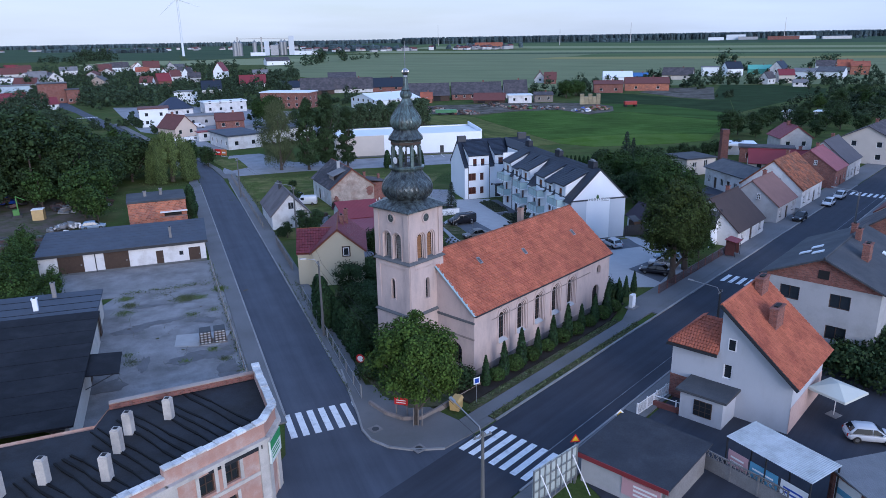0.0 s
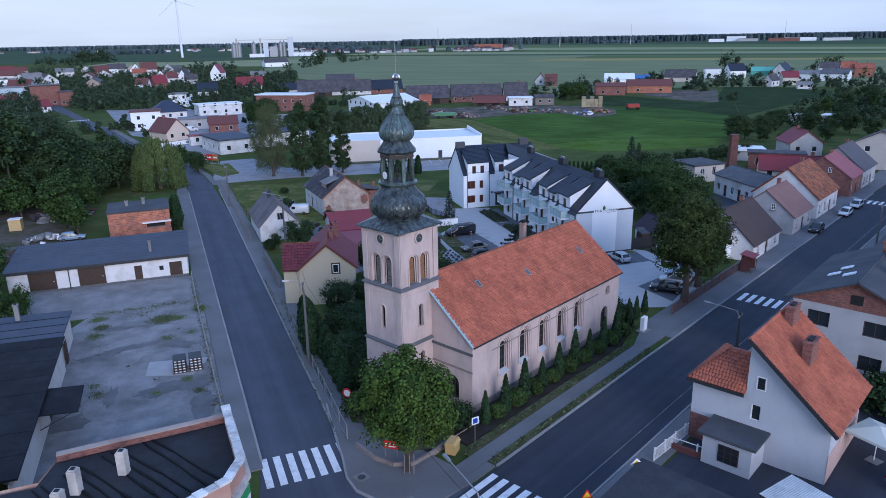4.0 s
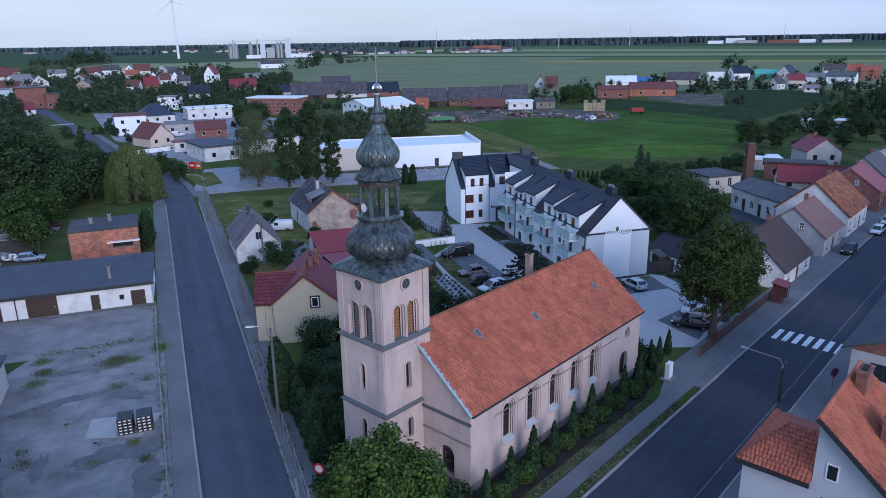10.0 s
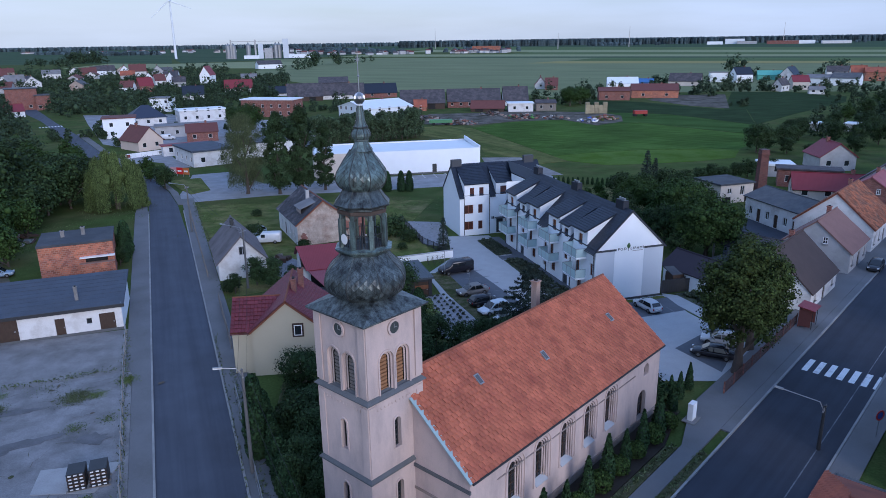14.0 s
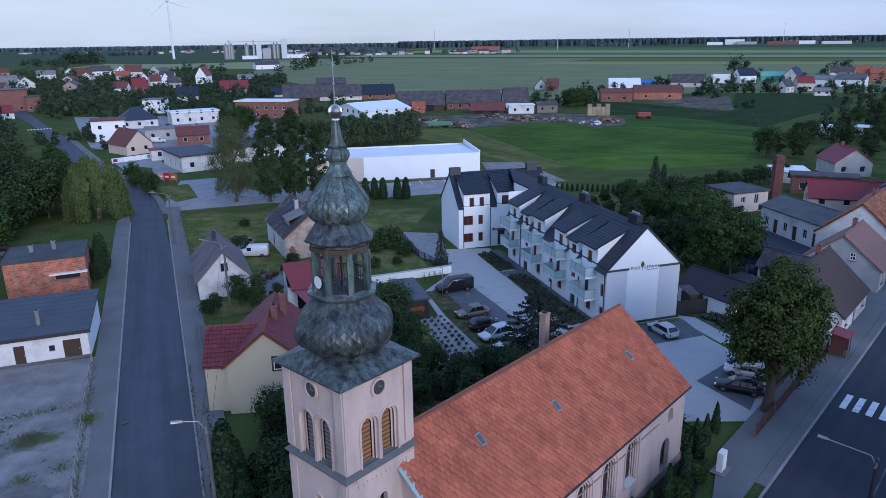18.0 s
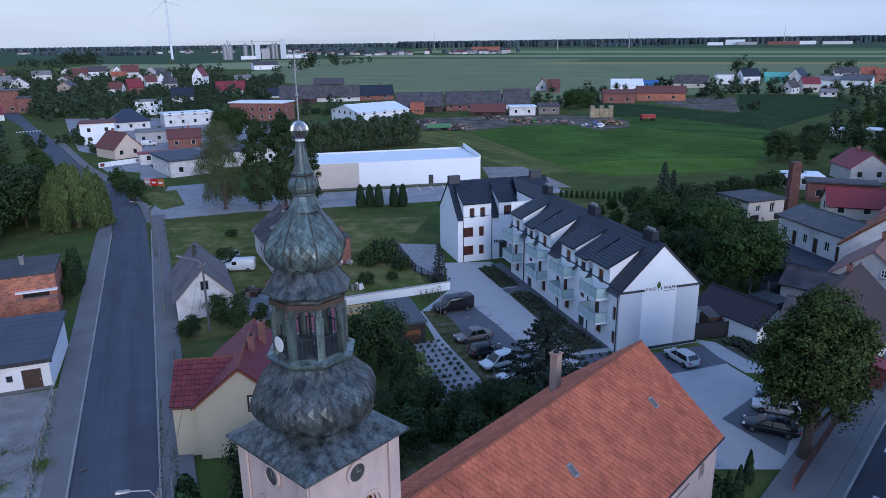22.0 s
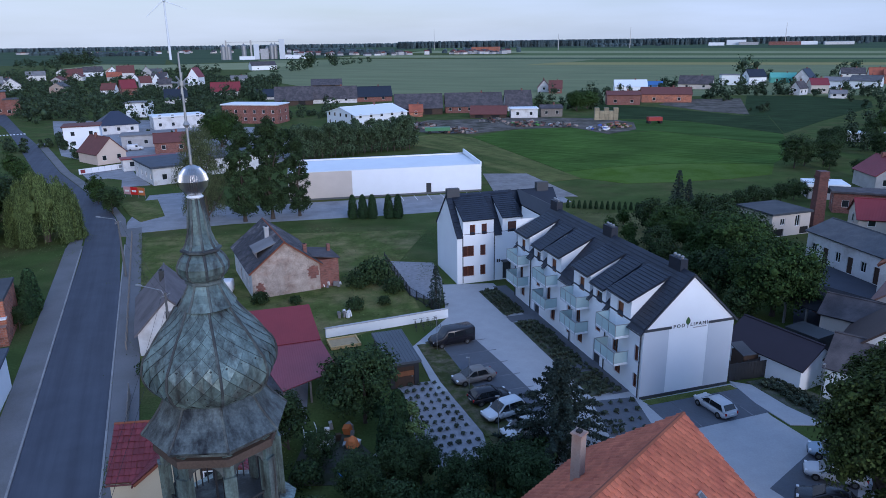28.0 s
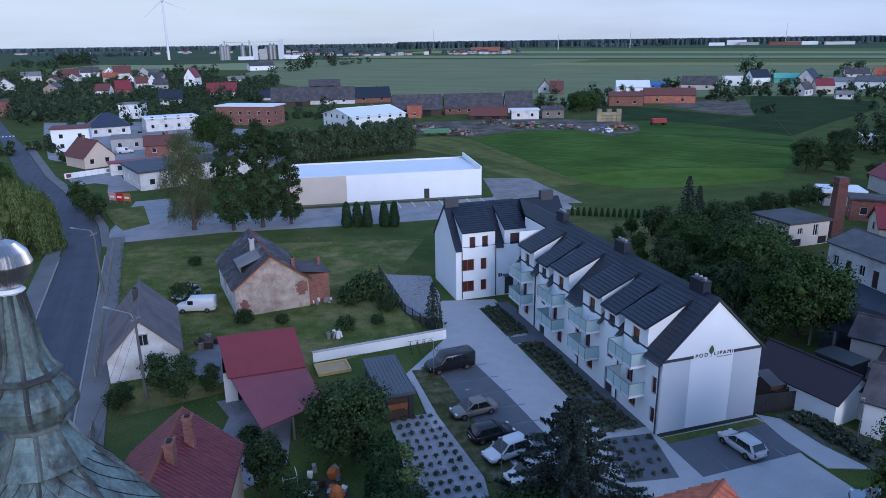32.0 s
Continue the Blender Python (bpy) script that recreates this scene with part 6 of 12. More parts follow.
M_MIXROOF = mat("patchy_dark_roof", (0.052, 0.052, 0.06), 0.85, 0.4, 1.6, 9, 0.4, stain=(0.16, 0.15, 0.155), stain_at=0.6, stain_scale=0.35, island=0.3)
walls(old_h, 12.0, 8.0, 3.3, [], M_RUBBLE, gable=3.1, sides="SEW")
walls(old_h, 12.0, 8.0, 3.3, [("N", 3.5, 0.9, 0.9, 1.2), ("N", 1.2, 0.9, 0.9, 1.2), ("N", -1.6, 0.05, 1.0, 2.0, "door"), ("N", -4, 0.9, 0.9, 1.2)], M_OLDWHITE, sides="N", frame_mat=M_WFRAME)
gable_roof(old_h, 12.0, 8.0, 3.3, 3.1, M_TILE_U)
for sg in (-1, 1):
    tiles(old_h, (sg * 6.3, sg * 4.35, 3.3 - 0.27 + 0.16), (-sg, 0, 0), (0, -sg, 0.775), 12.6, math.hypot(4.35, 3.37), 0.4, 0.42, M_MIXROOF, lift=0.05)
chimney(old_h, -1.2, 1.0, 5.4, 7.2, 0.5, 0.5, M_GREYPL)
chimney(old_h, -5.0, -2.6, 4.0, 5.5, 0.4, 0.4)
lean = thing("lean_to", pose(-12.4, 125.6, 0, 0, 0, 25), "small brick lean-to with a dark sheet roof", "lean-to")
part("wall", box(B(), -1.5, 1.5, -1.6, 2.6, 0, 3.5), M_BRICK, lean)
part("roof", slab(B(), [(-1.7, -1.8, 4.2), (1.7, -1.8, 3.6), (1.7, 2.8, 3.6), (-1.7, 2.8, 4.2)], 0.1), M_OLDROOF, lean)
part("flue", box(B(), 0.9, 1.3, 1.0, 1.4, 3.4, 4.6), M_BRICK, lean)
def ragged(x, y, z, w, h, seed):
    """A patch of bare brick courses with a ragged edge on the gable."""
    g = random.Random(seed)
    bm = B()
    n = int(h / 0.16)
    for k in range(n):
        c = w / 2 * math.sqrt(max(0.08, 1 - ((k + 0.5) / n * 2 - 1) ** 2))
        box(bm, x - 0.02, x + 0.01, y - c * g.uniform(0.6, 1.1), y + c * g.uniform(0.6, 1.1), z + k * 0.16, z + k * 0.16 + 0.155)
    return bm


for y_, z_, w_, h_, sd in ((3.1, 0.2, 1.1, 1.8, 1), (-3.2, 1.5, 1.5, 1.6, 2)):
    part("brick_patch", ragged(-6.0, y_, z_, w_, h_, sd), M_BRICK, old_h, "bare brick where render has fallen off")
part("dormer_front", panel(B(), (-1.5, 2.9), (-1, 0), 3.0, 4.0, 5.3), M_RUBBLE, old_h)
part("dormer_roof", slab(B(), [(-4.7, 3.2, 5.2), (-4.7, 0.2, 6.3), (-1.3, 0.2, 6.3), (-1.3, 3.2, 5.2)], 0.1), M_ETERNIT, old_h)
house("house", pose(-26.0, 111.4, 0, 0, 0, 112.0), 11.0, 5.9, 2.4, 3.1, M_OLDWHITE, mat("pale_worn_roof", (0.15, 0.135, 0.14), 0.85, 0.25, 0.8, 14, 0.3, stain=(0.1, 0.088, 0.092), stain_at=0.55, stain_scale=0.4, streak=(112, 1, 6)), "small white plastered house with a steep worn grey roof",
      [("W", 0.1, 3.1, 0.9, 1.1, "window", M_GREYPL), ("N", 2, 0.8, 0.9, 1.1), ("N", -2, 0.8, 0.9, 1.1)], [(1.2, 0.3, 5.0, 6.2, 0.5, 0.5, M_DARKCU)], frame_mat=M_WFRAME)
wall_ = thing("courtyard_wall", pose(-9.6, 108.9, 0, 0, 0, 22.0), "low white rendered courtyard wall with grey coping", "wall")
part("wall", box(B(), 0, 13.3, -0.12, 0.12, 0, 1.0), M_WHITE, wall_)
part("coping", box(B(), -0.05, 13.35, -0.17, 0.17, 1.0, 1.07), M_GREYPL, wall_)
shed = house("garden_shed", pose(-2.1, 101.4, 0, 0, 0, 107.0), 6.6, 2.5, 2.25, 0.22, M_DMETAL, mat("ribbed_grey_steel", (0.075, 0.09, 0.108), 0.5, 0.15, 1, 20, 0.6, waves=2.2), "dark shed with a ribbed grey metal roof", [("W", 0, 0.05, 1.7, 1.9, "gate", M_DARKWOOD)], category="shed", flat=True, over=0.2)
part("door_panel", box(B(), -3.345, -3.31, -0.8, 0.8, 1.1, 1.55), M_WOODDOOR, shed, "orange-brown wooden panel")
for k in range(10):
    part("rib", box(B(), -3.5, 3.5, -1.4 + k * 0.305, -1.34 + k * 0.305, 2.468, 2.52), MATS["ribbed_grey_steel"], shed)

# ---- workshops on the left ----
gar = thing("garage_row", pose(-32.3, 90.4, 0, 0, 0, 200.0), "long low white garage building with dark felt roof", "garage")
gl, gd = 20.2, 9.6
# local x runs from the street back along the row, y towards the yard is positive
holes = [(20.2 - x - w, z, w, h, False) for x, w, z, h in ((0.7, 1.5, 0.05, 2.0), (2.9, 0.5, 1.1, 0.6), (5.4, 0.9, 0.05, 2.0), (9.6, 3.0, 0.05, 2.5), (15.0, 3.0, 0.05, 2.5))]
part("wall", panel(B(), (gl, 0), (-1, 0), gl, 0, 2.9, holes, 0.2), M_OLDWHITE, gar)
for x, w, h, k in ((0.7, 1.5, 2.0, "gate"), (5.4, 0.9, 2.0, "door"), (9.6, 3.0, 2.5, "gate"), (15.0, 3.0, 2.5, "gate")):
    leaf_door(gar, w, h, M_DARKWOOD, k).matrix_local = pose(x + w, -0.14, 0.05, 0, 0, 180)
window(gar, pose(3.4, -0.13, 1.1, 0, 0, 180), 0.5, 0.6, M_DMETAL, False, (0, 0))
part("wall", panel(B(), (0, 0), (0, -1), gd, 0, 3.0), M_WHITE, gar)
part("wall", panel(B(), (gl, -gd), (0, 1), gd, 0, 3.0), M_WHITE, gar)
part("wall", panel(B(), (0, -gd), (1, 0), gl, 0, 3.4), M_OLDWHITE, gar)
part("plinth", box(B(), 0, gl, -0.02, 0.03, 0, 0.3), M_TRIM, gar)
part("roof", slab(B(), [(-0.3, 0.35, 2.95), (-0.3, -gd - 0.3, 3.6), (gl + 0.3, -gd - 0.3, 3.6), (gl + 0.3, 0.35, 2.95)], 0.2), M_BLUEFELT, gar)
part("fascia", box(B(), -0.35, gl + 0.35, 0.34, 0.4, 2.62, 2.97), M_DMETAL, gar)
for k in range(9):
    y_, z_ = 0.3 - k * 1.13, 2.955 + k * 0.0741
    part("roof_lap", slab(B(), [(-0.3, y_, z_ + 0.012), (-0.3, y_ - 0.08, z_ + 0.018), (gl + 0.3, y_ - 0.08, z_ + 0.018), (gl + 0.3, y_, z_ + 0.012)], 0.02), M_BLUEFELT, gar)
chimney(gar, 4.3, -2.2, 3.0, 4.5, 0.32, 0.32, M_CONC2)
part("downpipe", tube(B(), (13.6, 0.1, 0.1), (13.6, 0.1, 2.8), 0.06, n=6), M_DMETAL, gar)
bh = house("brick_house", pose(-46.6, 110.5, 0, 0, 0, 23.0), 8.6, 7.0, 4.45, 0.3, M_BRICKO, M_FELT, "unfinished house of orange hollow bricks with flat felt roof", [("S", 2.2, 1.95, 2.6, 0.6, "hole")], [(0.8, 0.5, 4.7, 5.7, 0.45, 0.45, M_CONC2), (-1.6, 0.2, 4.7, 5.5, 0.45, 0.45, M_CONC2)], flat=True, over=0.1)
part("canopy", box(B(), 0.3, 4.4, -4.1, -3.4, 2.65, 2.8), M_WFRAME, bh)
part("annex", box(B(), 0.2, 4.3, -4.4, -3.45, 0, 2.0), M_BRICKO, bh)
M_CREAMW = mat("cream_workshop_plaster", (0.66, 0.6, 0.52), 0.9, 0.12, 0.6, 20, 0.12, stain=(0.42, 0.38, 0.34), stain_at=0.6, stain_scale=0.6)
sl_ = thing("workshop_shed", pose(-37.2, 70.6, 0, 0, 0, 201.0), "long white workshop with a black felt roof", "shed")
# local x to the back left, y towards the camera
part("wall", panel(B(), (0, 0), (0, -1), 0.2, 0, 3.0), M_CREAMW, sl_)
part("wall", box(B(), 0.0, 0.3, 0, 7.5, 0, 3.0), M_CREAMW, sl_)
part("wall", box(B(), 0.0, 16, -0.3, 0, 0, 3.0), M_CREAMW, sl_)
part("wall", box(B(), -0.2, 0.1, 7.5, 30.0, 0, 2.7), M_CREAMW, sl_)
part("roof", slab(B(), [(-0.3, -0.4, 3.05), (16, -0.4, 3.5), (16, 7.5, 3.5), (-0.3, 7.5, 3.05)], 0.15), M_BLUEFELT, sl_)
part("roof", slab(B(), [(-0.6, 7.4, 3.35), (16, 7.4, 3.9), (16, 30.4, 3.9), (-0.6, 30.4, 3.35)], 0.15), M_FELT_D, sl_)
part("canopy", slab(B(), [(-3.0, 17.2, 2.75), (-0.4, 17.2, 2.95), (-0.4, 21.6, 2.95), (-3.0, 21.6, 2.75)], 0.1), M_FELT_D, sl_)
for y in (17.5, 21.3):
    part("brace", tube(B(), (-0.3, y, 1.6), (-2.8, y, 2.7), 0.04), M_DMETAL, sl_)
chimney(sl_, 4.2, 0.8, 3.0, 4.7, 0.4, 0.4, M_CONC2)
chimney(sl_, 5.4, 4.4, 3.1, 4.4, 0.45, 0.45, M_WHITE)
for k in range(7):
    part("roof_seam", slab(B(), [(-0.6, 9.4 + 3 * k, 3.375), (16, 9.4 + 3 * k, 3.925), (16, 9.55 + 3 * k, 3.925), (-0.6, 9.55 + 3 * k, 3.375)], 0.02), M_FELT_D, sl_)
for k in range(3):
    part("roof_seam", slab(B(), [(-0.3, 1.4 + 2 * k, 3.075), (16, 1.4 + 2 * k, 3.525), (16, 1.52 + 2 * k, 3.525), (-0.3, 1.52 + 2 * k, 3.075)], 0.02), M_FELT_D, sl_)
for y in (5.0, 16):
    part("door_recess", box(B(), -0.24, -0.15, y, y + 1.1, 0.1, 2.1), M_DARKWOOD, sl_)

# corner building with a parapet, cut corner and felt roof
cb = thing("corner_building", pose(0, 0, 0), "old pink plastered corner building with white parapet and felt roof", "building")
M_PINK = mat("faded_pink_plaster", (0.42, 0.25, 0.2), 0.95, 0.15, 0.8, 20, 0.2, stain=(0.5, 0.42, 0.38), stain_at=0.58, stain_scale=0.5)
M_OFFW = mat("dirty_white_stucco", (0.52, 0.49, 0.45), 0.95, 0.15, 1.0, 20, 0.2, stain=(0.36, 0.34, 0.32), stain_at=0.56, stain_scale=0.7)
cpts = [at(-4, 33.6).translation.xy[:], at(14.0, 33.8).translation.xy[:], at(20.6, 33.9).translation.xy[:], at(22.3, 35.2).translation.xy[:], (-13.7, 46.2), (-22.7, 41.9), (-22.6, 39.6), (-30, 36.5), (-42, 30)]
cw_ = [Vector((*p, 0)) for p in cpts]
rc = random.Random(8)
M_COPE = mat("weathered_white_coping", (0.62, 0.62, 0.61), 0.95, 0.25, 1.5, 16, 0.3, stain=(0.34, 0.33, 0.32), stain_at=0.58, stain_scale=1.2, objrand=0.2)
M_TAR = mat("black_roof_tar", (0.006, 0.006, 0.007), 0.75, 0.3, 2.0, 20, 0.3, spec=0.2)
M_DUSTFELT = mat("dusty_roof_felt", (0.023, 0.026, 0.033), 0.9, 0.45, 0.7, 14, 0.4, stain=(0.015, 0.015, 0.016), stain_at=0.56, stain_scale=0.5)
for i in range(len(cw_)):
    p, q = cw_[i], cw_[(i + 1) % len(cw_)]
    wd = (q - p).length
    u = (q - p).normalized()
    hs = []
    if i == 0:
        hs = [(wd - 2.4 - k * 2.6, 3.0, 0.85, 1.5, False) for k in range(6)]
    if i == 1:
        hs = [(wd / 2 - 1.35, 3.0, 1.0, 1.4, False), (wd / 2 + 0.35, 3.0, 1.0, 1.4, False), (wd / 2 - 1.2, 0.1, 2.2, 2.0, False)]
    if i == 3:
        hs = [(wd / 2 - 0.5, 3.0, 1.0, 1.4, False)]
    wl = part("wall", panel(B(), p, u, wd, 0, 5.0, hs, 0.25), M_PINK, cb)
    turn = math.degrees(math.atan2(u.y, u.x))
    for h in hs:
        window(wl, pose(*(p + u * h[0]).xy, h[1], 0, 0, turn) @ pose(0, 0.18, 0), h[2], h[3], M_DARKWOOD, False, (1, 1))
        for u0 in (h[0] - 0.22, h[0] + h[2]):
            part("window_surround", box(B(), u0, u0 + 0.22, -0.05, 0.01, h[1] - 0.1, h[1] + h[3] + 0.2), M_OFFW, wl).matrix_local = pose(p.x, p.y, 0, 0, 0, turn)
    if i < 4:
        low = 0.45 if i == 0 else 0.95
        pm = pose(p.x, p.y, 0, 0, 0, turn)
        part("parapet", box(B(), 0, wd, 0.0, 0.35, 5.0, 5.0 + low), M_PINK, cb).matrix_local = pm
        for j in range(max(1, int(wd / 0.62))):
            w0 = wd / max(1, int(wd / 0.62))
            hh = 5.12 + low + rc.uniform(-0.03, 0.05)
            part("coping_stone", box(B(), j * w0 + 0.015, (j + 1) * w0 - 0.015, -0.1 + rc.uniform(-0.03, 0.02), 0.42 + rc.uniform(-0.03, 0.03), 5.0 + low, hh), M_COPE, cb).matrix_local = pm
        part("cornice", box(B(), -0.05, wd + 0.05, -0.3, 0.0, 4.72, 4.97), M_OFFW, cb).matrix_local = pm
        part("band", box(B(), 0, wd, -0.06, 0.0, 2.55, 2.8), M_OFFW, cb).matrix_local = pm
        for x in ([0.3, wd - 0.3] if i else [wd - 0.3]):
            part("pilaster", box(B(), x - 0.3, x + 0.3, -0.1, 0.0, 0, 4.7), M_OFFW, cb).matrix_local = pm
    else:
        pm = pose(p.x, p.y, 0, 0, 0, turn)
        if i == 4:
            part("parapet", box(B(), 0, wd, 0.0, 0.35, 5.0, 5.4), M_BRICK, cb).matrix_local = pm
            part("coping", box(B(), -0.05, wd, -0.06, 0.4, 5.4, 5.47), M_STONE, cb).matrix_local = pm
part("roof", prism(B(), [(p.x * 0.985 - 0.3, p.y * 0.992 + 0.3 * (p.y < 38)) for p in cw_], 4.3, [4.75, 4.95, 4.95, 4.95, 4.95, 4.95, 4.9, 4.8, 4.6]), M_DUSTFELT, cb, "black felt roof with tarred seams")
for k in range(28):
    a = 20.9 - k * 0.76
    top = 43.6 if a > 14 else 42.0
    a1, b1 = a - 0.5 + 0.3 * math.sin(k * 2.1), top - 0.075 * k
    bm = B()
    for u in range(6):
        f0, f1 = u / 6, (u + 1) / 6
        x0, x1 = a + 0.25 + (a1 - a - 0.25) * f0 + 0.04 * math.sin(u * 2 + k), a + 0.25 + (a1 - a - 0.25) * f1 + 0.04 * math.sin(u * 2 + 2 + k)
        y0, y1 = 34.4 + (b1 - 34.4) * f0, 34.4 + (b1 - 34.4) * f1
        w0 = 0.055 + 0.025 * math.sin(u * 1.7 + k)
        z0 = 5.02 - 0.0058 * k
        slab(bm, [(x0 - w0, y0, z0), (x0 + w0, y0, z0), (x1 + w0, y1, z0), (x1 - w0, y1, z0)], 0.09)
    part("tar_seam", bm, M_TAR, cb).matrix_local = ST
for x, y, h in ((-18.1, 40.5, 6.35), (-20.0, 38.8, 6.35), (-19.8, 36.8, 6.4), (-19.2, 34.0, 6.4), (-22.7, 33.8, 6.4), (-24.6, 32.6, 6.3)):
    c = part("chimney", box(box(B(), x - 0.26, x + 0.26, y - 0.26, y + 0.26, 4.6, h), x - 0.2, x + 0.2, y - 0.2, y + 0.2, h, h + 0.08), M_OFFW, cb, "slender whitewashed chimney")
    part("flue", box(B(), x - 0.13, x + 0.13, y - 0.13, y + 0.13, h + 0.08, h + 0.1), M_BLACK, c)
pm = at(20.6, 33.9, 0, math.degrees(math.atan2(1.3, 1.7)))
bo = part("shop_banner", box(B(), 0.1, 2.0, -0.25, -0.12, 2.9, 4.5), mat("banner_white", (0.66, 0.72, 0.68), 0.6), cb, "green and white shop banner")
bo.matrix_local = pm
part("banner_stripe", box(B(), 0.1, 2.0, -0.262, -0.25, 3.9, 4.5), mat("banner_green", (0.05, 0.28, 0.1), 0.6), bo)
for zz in (3.2, 3.45, 3.65):
    part("writing_bar", box(B(), 0.3, 1.7, -0.262, -0.25, zz, zz + 0.09), MATS["banner_green"], bo)

# ---- right side of the church street, foreground ----
# white render toned down and blued; the walls' shade is in this colour
M_HOUSEW = mat("shade_toned_white_render", (0.47, 0.49, 0.53), 0.9, 0.06, 0.5, 30, 0.08, stain=(0.42, 0.435, 0.465), stain_at=0.58, stain_scale=0.6, streak=(0, 1, 3))
wh = thing("white_house", at(54.4, 16.2), "white house with steep orange tile roof and a porch", "house")
# local x along the street, y towards the street
WL, WWid, WE, WRise = 8.0, 9.2, 4.35, 4.7
walls(wh, WL, 9.2, 4.4, [("S", -2.4, 2.9, 0.7, 0.7), ("S", 0, 2.9, 0.7, 0.7), ("S", 2.4, 2.9, 0.7, 0.7), ("S", -2.2, 0.7, 1.2, 1.2), ("S", 0.5, 0.7, 1.2, 1.2), ("E", 0, 1.0, 1.2, 1.3), ("N", 0, 2.4, 1.2, 1.2), ("W", -0.15, 3.0, 0.65, 1.2)], M_HOUSEW, gable=0, bars=(0, 0))
bm = B()
for x, flip in ((-WL / 2, 1), (WL / 2, -1)):
    bm.faces.new([bm.verts.new(v) for v in [(x, 0.9, 4.4), (x, -4.6, 4.4), (x, 0.9, 9.0)][::flip]])
bm.faces.new([bm.verts.new(v) for v in ((-WL / 2, 0.9, 4.4), (-WL / 2, 0.9, 9.0), (WL / 2, 0.9, 9.0), (WL / 2, 0.9, 4.4))])
bm.faces.new([bm.verts.new(v) for v in ((-WL / 2, 4.6, 4.4), (-WL / 2, 0.9, 4.4), (-WL / 2, 0.9, 5.0), (-WL / 2, 4.6, 5.0))])
part("gable", bm, M_HOUSEW, wh)
gw = part("gable_window", box(B(), -WL / 2 - 0.04, -WL / 2 + 0.02, -0.35, 0.3, 5.4, 6.4), M_WFRAME, wh)
part("pane", box(B(), -WL / 2 - 0.05, -WL / 2 - 0.041, -0.26, 0.21, 5.48, 6.32), M_GLASS, gw)
part("plinth_wall", box(B(), -WL / 2 - 0.02, WL / 2 + 0.02, -4.63, -4.6, 0, 2.2), mat("pink_beige_wall", (0.5, 0.36, 0.32), 0.9), wh)
sl1 = [(-4.5, -5.1, 4.0), (4.4, -5.1, 4.0), (4.4, 0.9, 9.07), (-4.5, 0.9, 9.07)]
part("roof_slope", slab(B(), sl1, 0.14), M_TILE_U, wh)
sv = Vector(sl1[3]) - Vector(sl1[0])
tiles(wh, Vector(sl1[0]) + Vector((0, 0, 0.02)), (1, 0, 0), sv, 8.9, sv.length, 0.24, 0.32, M_TILE)
part("verge_board", slab(B(), [(-4.56, -5.15, 4.0), (-4.46, -5.15, 4.0), (-4.46, 0.9, 9.12), (-4.56, 0.9, 9.12)], 0.25), M_DMETAL, wh)
part("ridge_cap", tube(B(), (-4.5, 0.9, 9.1), (4.4, 0.9, 9.1), 0.13, n=8), M_TILE, wh)
# side wing with a hipped roof towards the street
M_TILE_R = mat("faded_red_tile", (0.36, 0.11, 0.062), 0.85, 0.2, 0.8, 20, 0.2, stain=(0.2, 0.07, 0.05), stain_at=0.55, stain_scale=0.4, island=0.15)
for q in ([(-4.4, 4.9, 4.95), (-2.1, 2.9, 7.0), (-2.1, 0.92, 7.0), (-4.4, 0.92, 4.95)], [(2.8, 4.9, 4.95), (-2.1, 2.9, 7.0), (-4.4, 4.9, 4.95)], [(2.8, 0.92, 4.95), (-2.1, 0.92, 7.0), (-2.1, 2.9, 7.0), (2.8, 4.9, 4.95)]):
    part("wing_roof", slab(B(), q[::-1], 0.14), M_TILE_R, wh)
for r in range(11):
    f = r / 11
    tiles(wh, (-4.4 + 2.3 * f, 4.86 - 2.0 * f, 4.97 + 2.05 * f), (0, -1, 0), (2.3, 0, 2.05), 3.9 - 1.95 * f, 0.28, 0.22, 0.28, M_TILE_R)
    tiles(wh, (2.7 - 4.8 * f, 4.86 - 2.0 * f, 4.99 + 2.05 * f), (-1, 0, 0), (0, -2.0, 2.05), 7.0 * (1 - f) + 0.1, 0.262, 0.22, 0.262, M_TILE_R)
part("wing_fascia", box(B(), -4.52, -4.42, 0.9, 4.95, 4.72, 4.95), M_DMETAL, wh)
for x, y, z0, z1, w, d in ((2.0, 0.2, 7.6, 9.7, 1.5, 0.6), (-0.2, -1.8, 6.0, 8.3, 1.7, 0.6)):
    chimney(wh, x, y, z0, z1, w, d, M_BRICK, True, "brick chimney clad with tiles")
porch = part("porch", box(B(), -WL / 2 - 2.6, -WL / 2, -0.7, 2.6, 0, 2.3), M_HOUSEW, wh)
part("porch_roof", box(B(), -WL / 2 - 2.9, -WL / 2, -1.0, 2.9, 2.3, 2.5), M_FELT, porch)
po = part("porch_window", box(B(), -WL / 2 - 2.64, -WL / 2 - 2.6, 0.1, 1.5, 0.6, 1.9), M_DARKWOOD, porch)
for i in range(3):
    for j in range(3):
        part("pane", box(B(), -WL / 2 - 2.655, -WL / 2 - 2.645, 0.17 + i * 0.45, 0.55 + i * 0.45, 0.67 + j * 0.41, 1.02 + j * 0.41), M_GLASS, po)
part("ground_floor", box(B(), -WL / 2 - 0.02, -WL / 2 + 0.5, 2.6, 4.62, 0, 2.1), M_BRICK, wh)
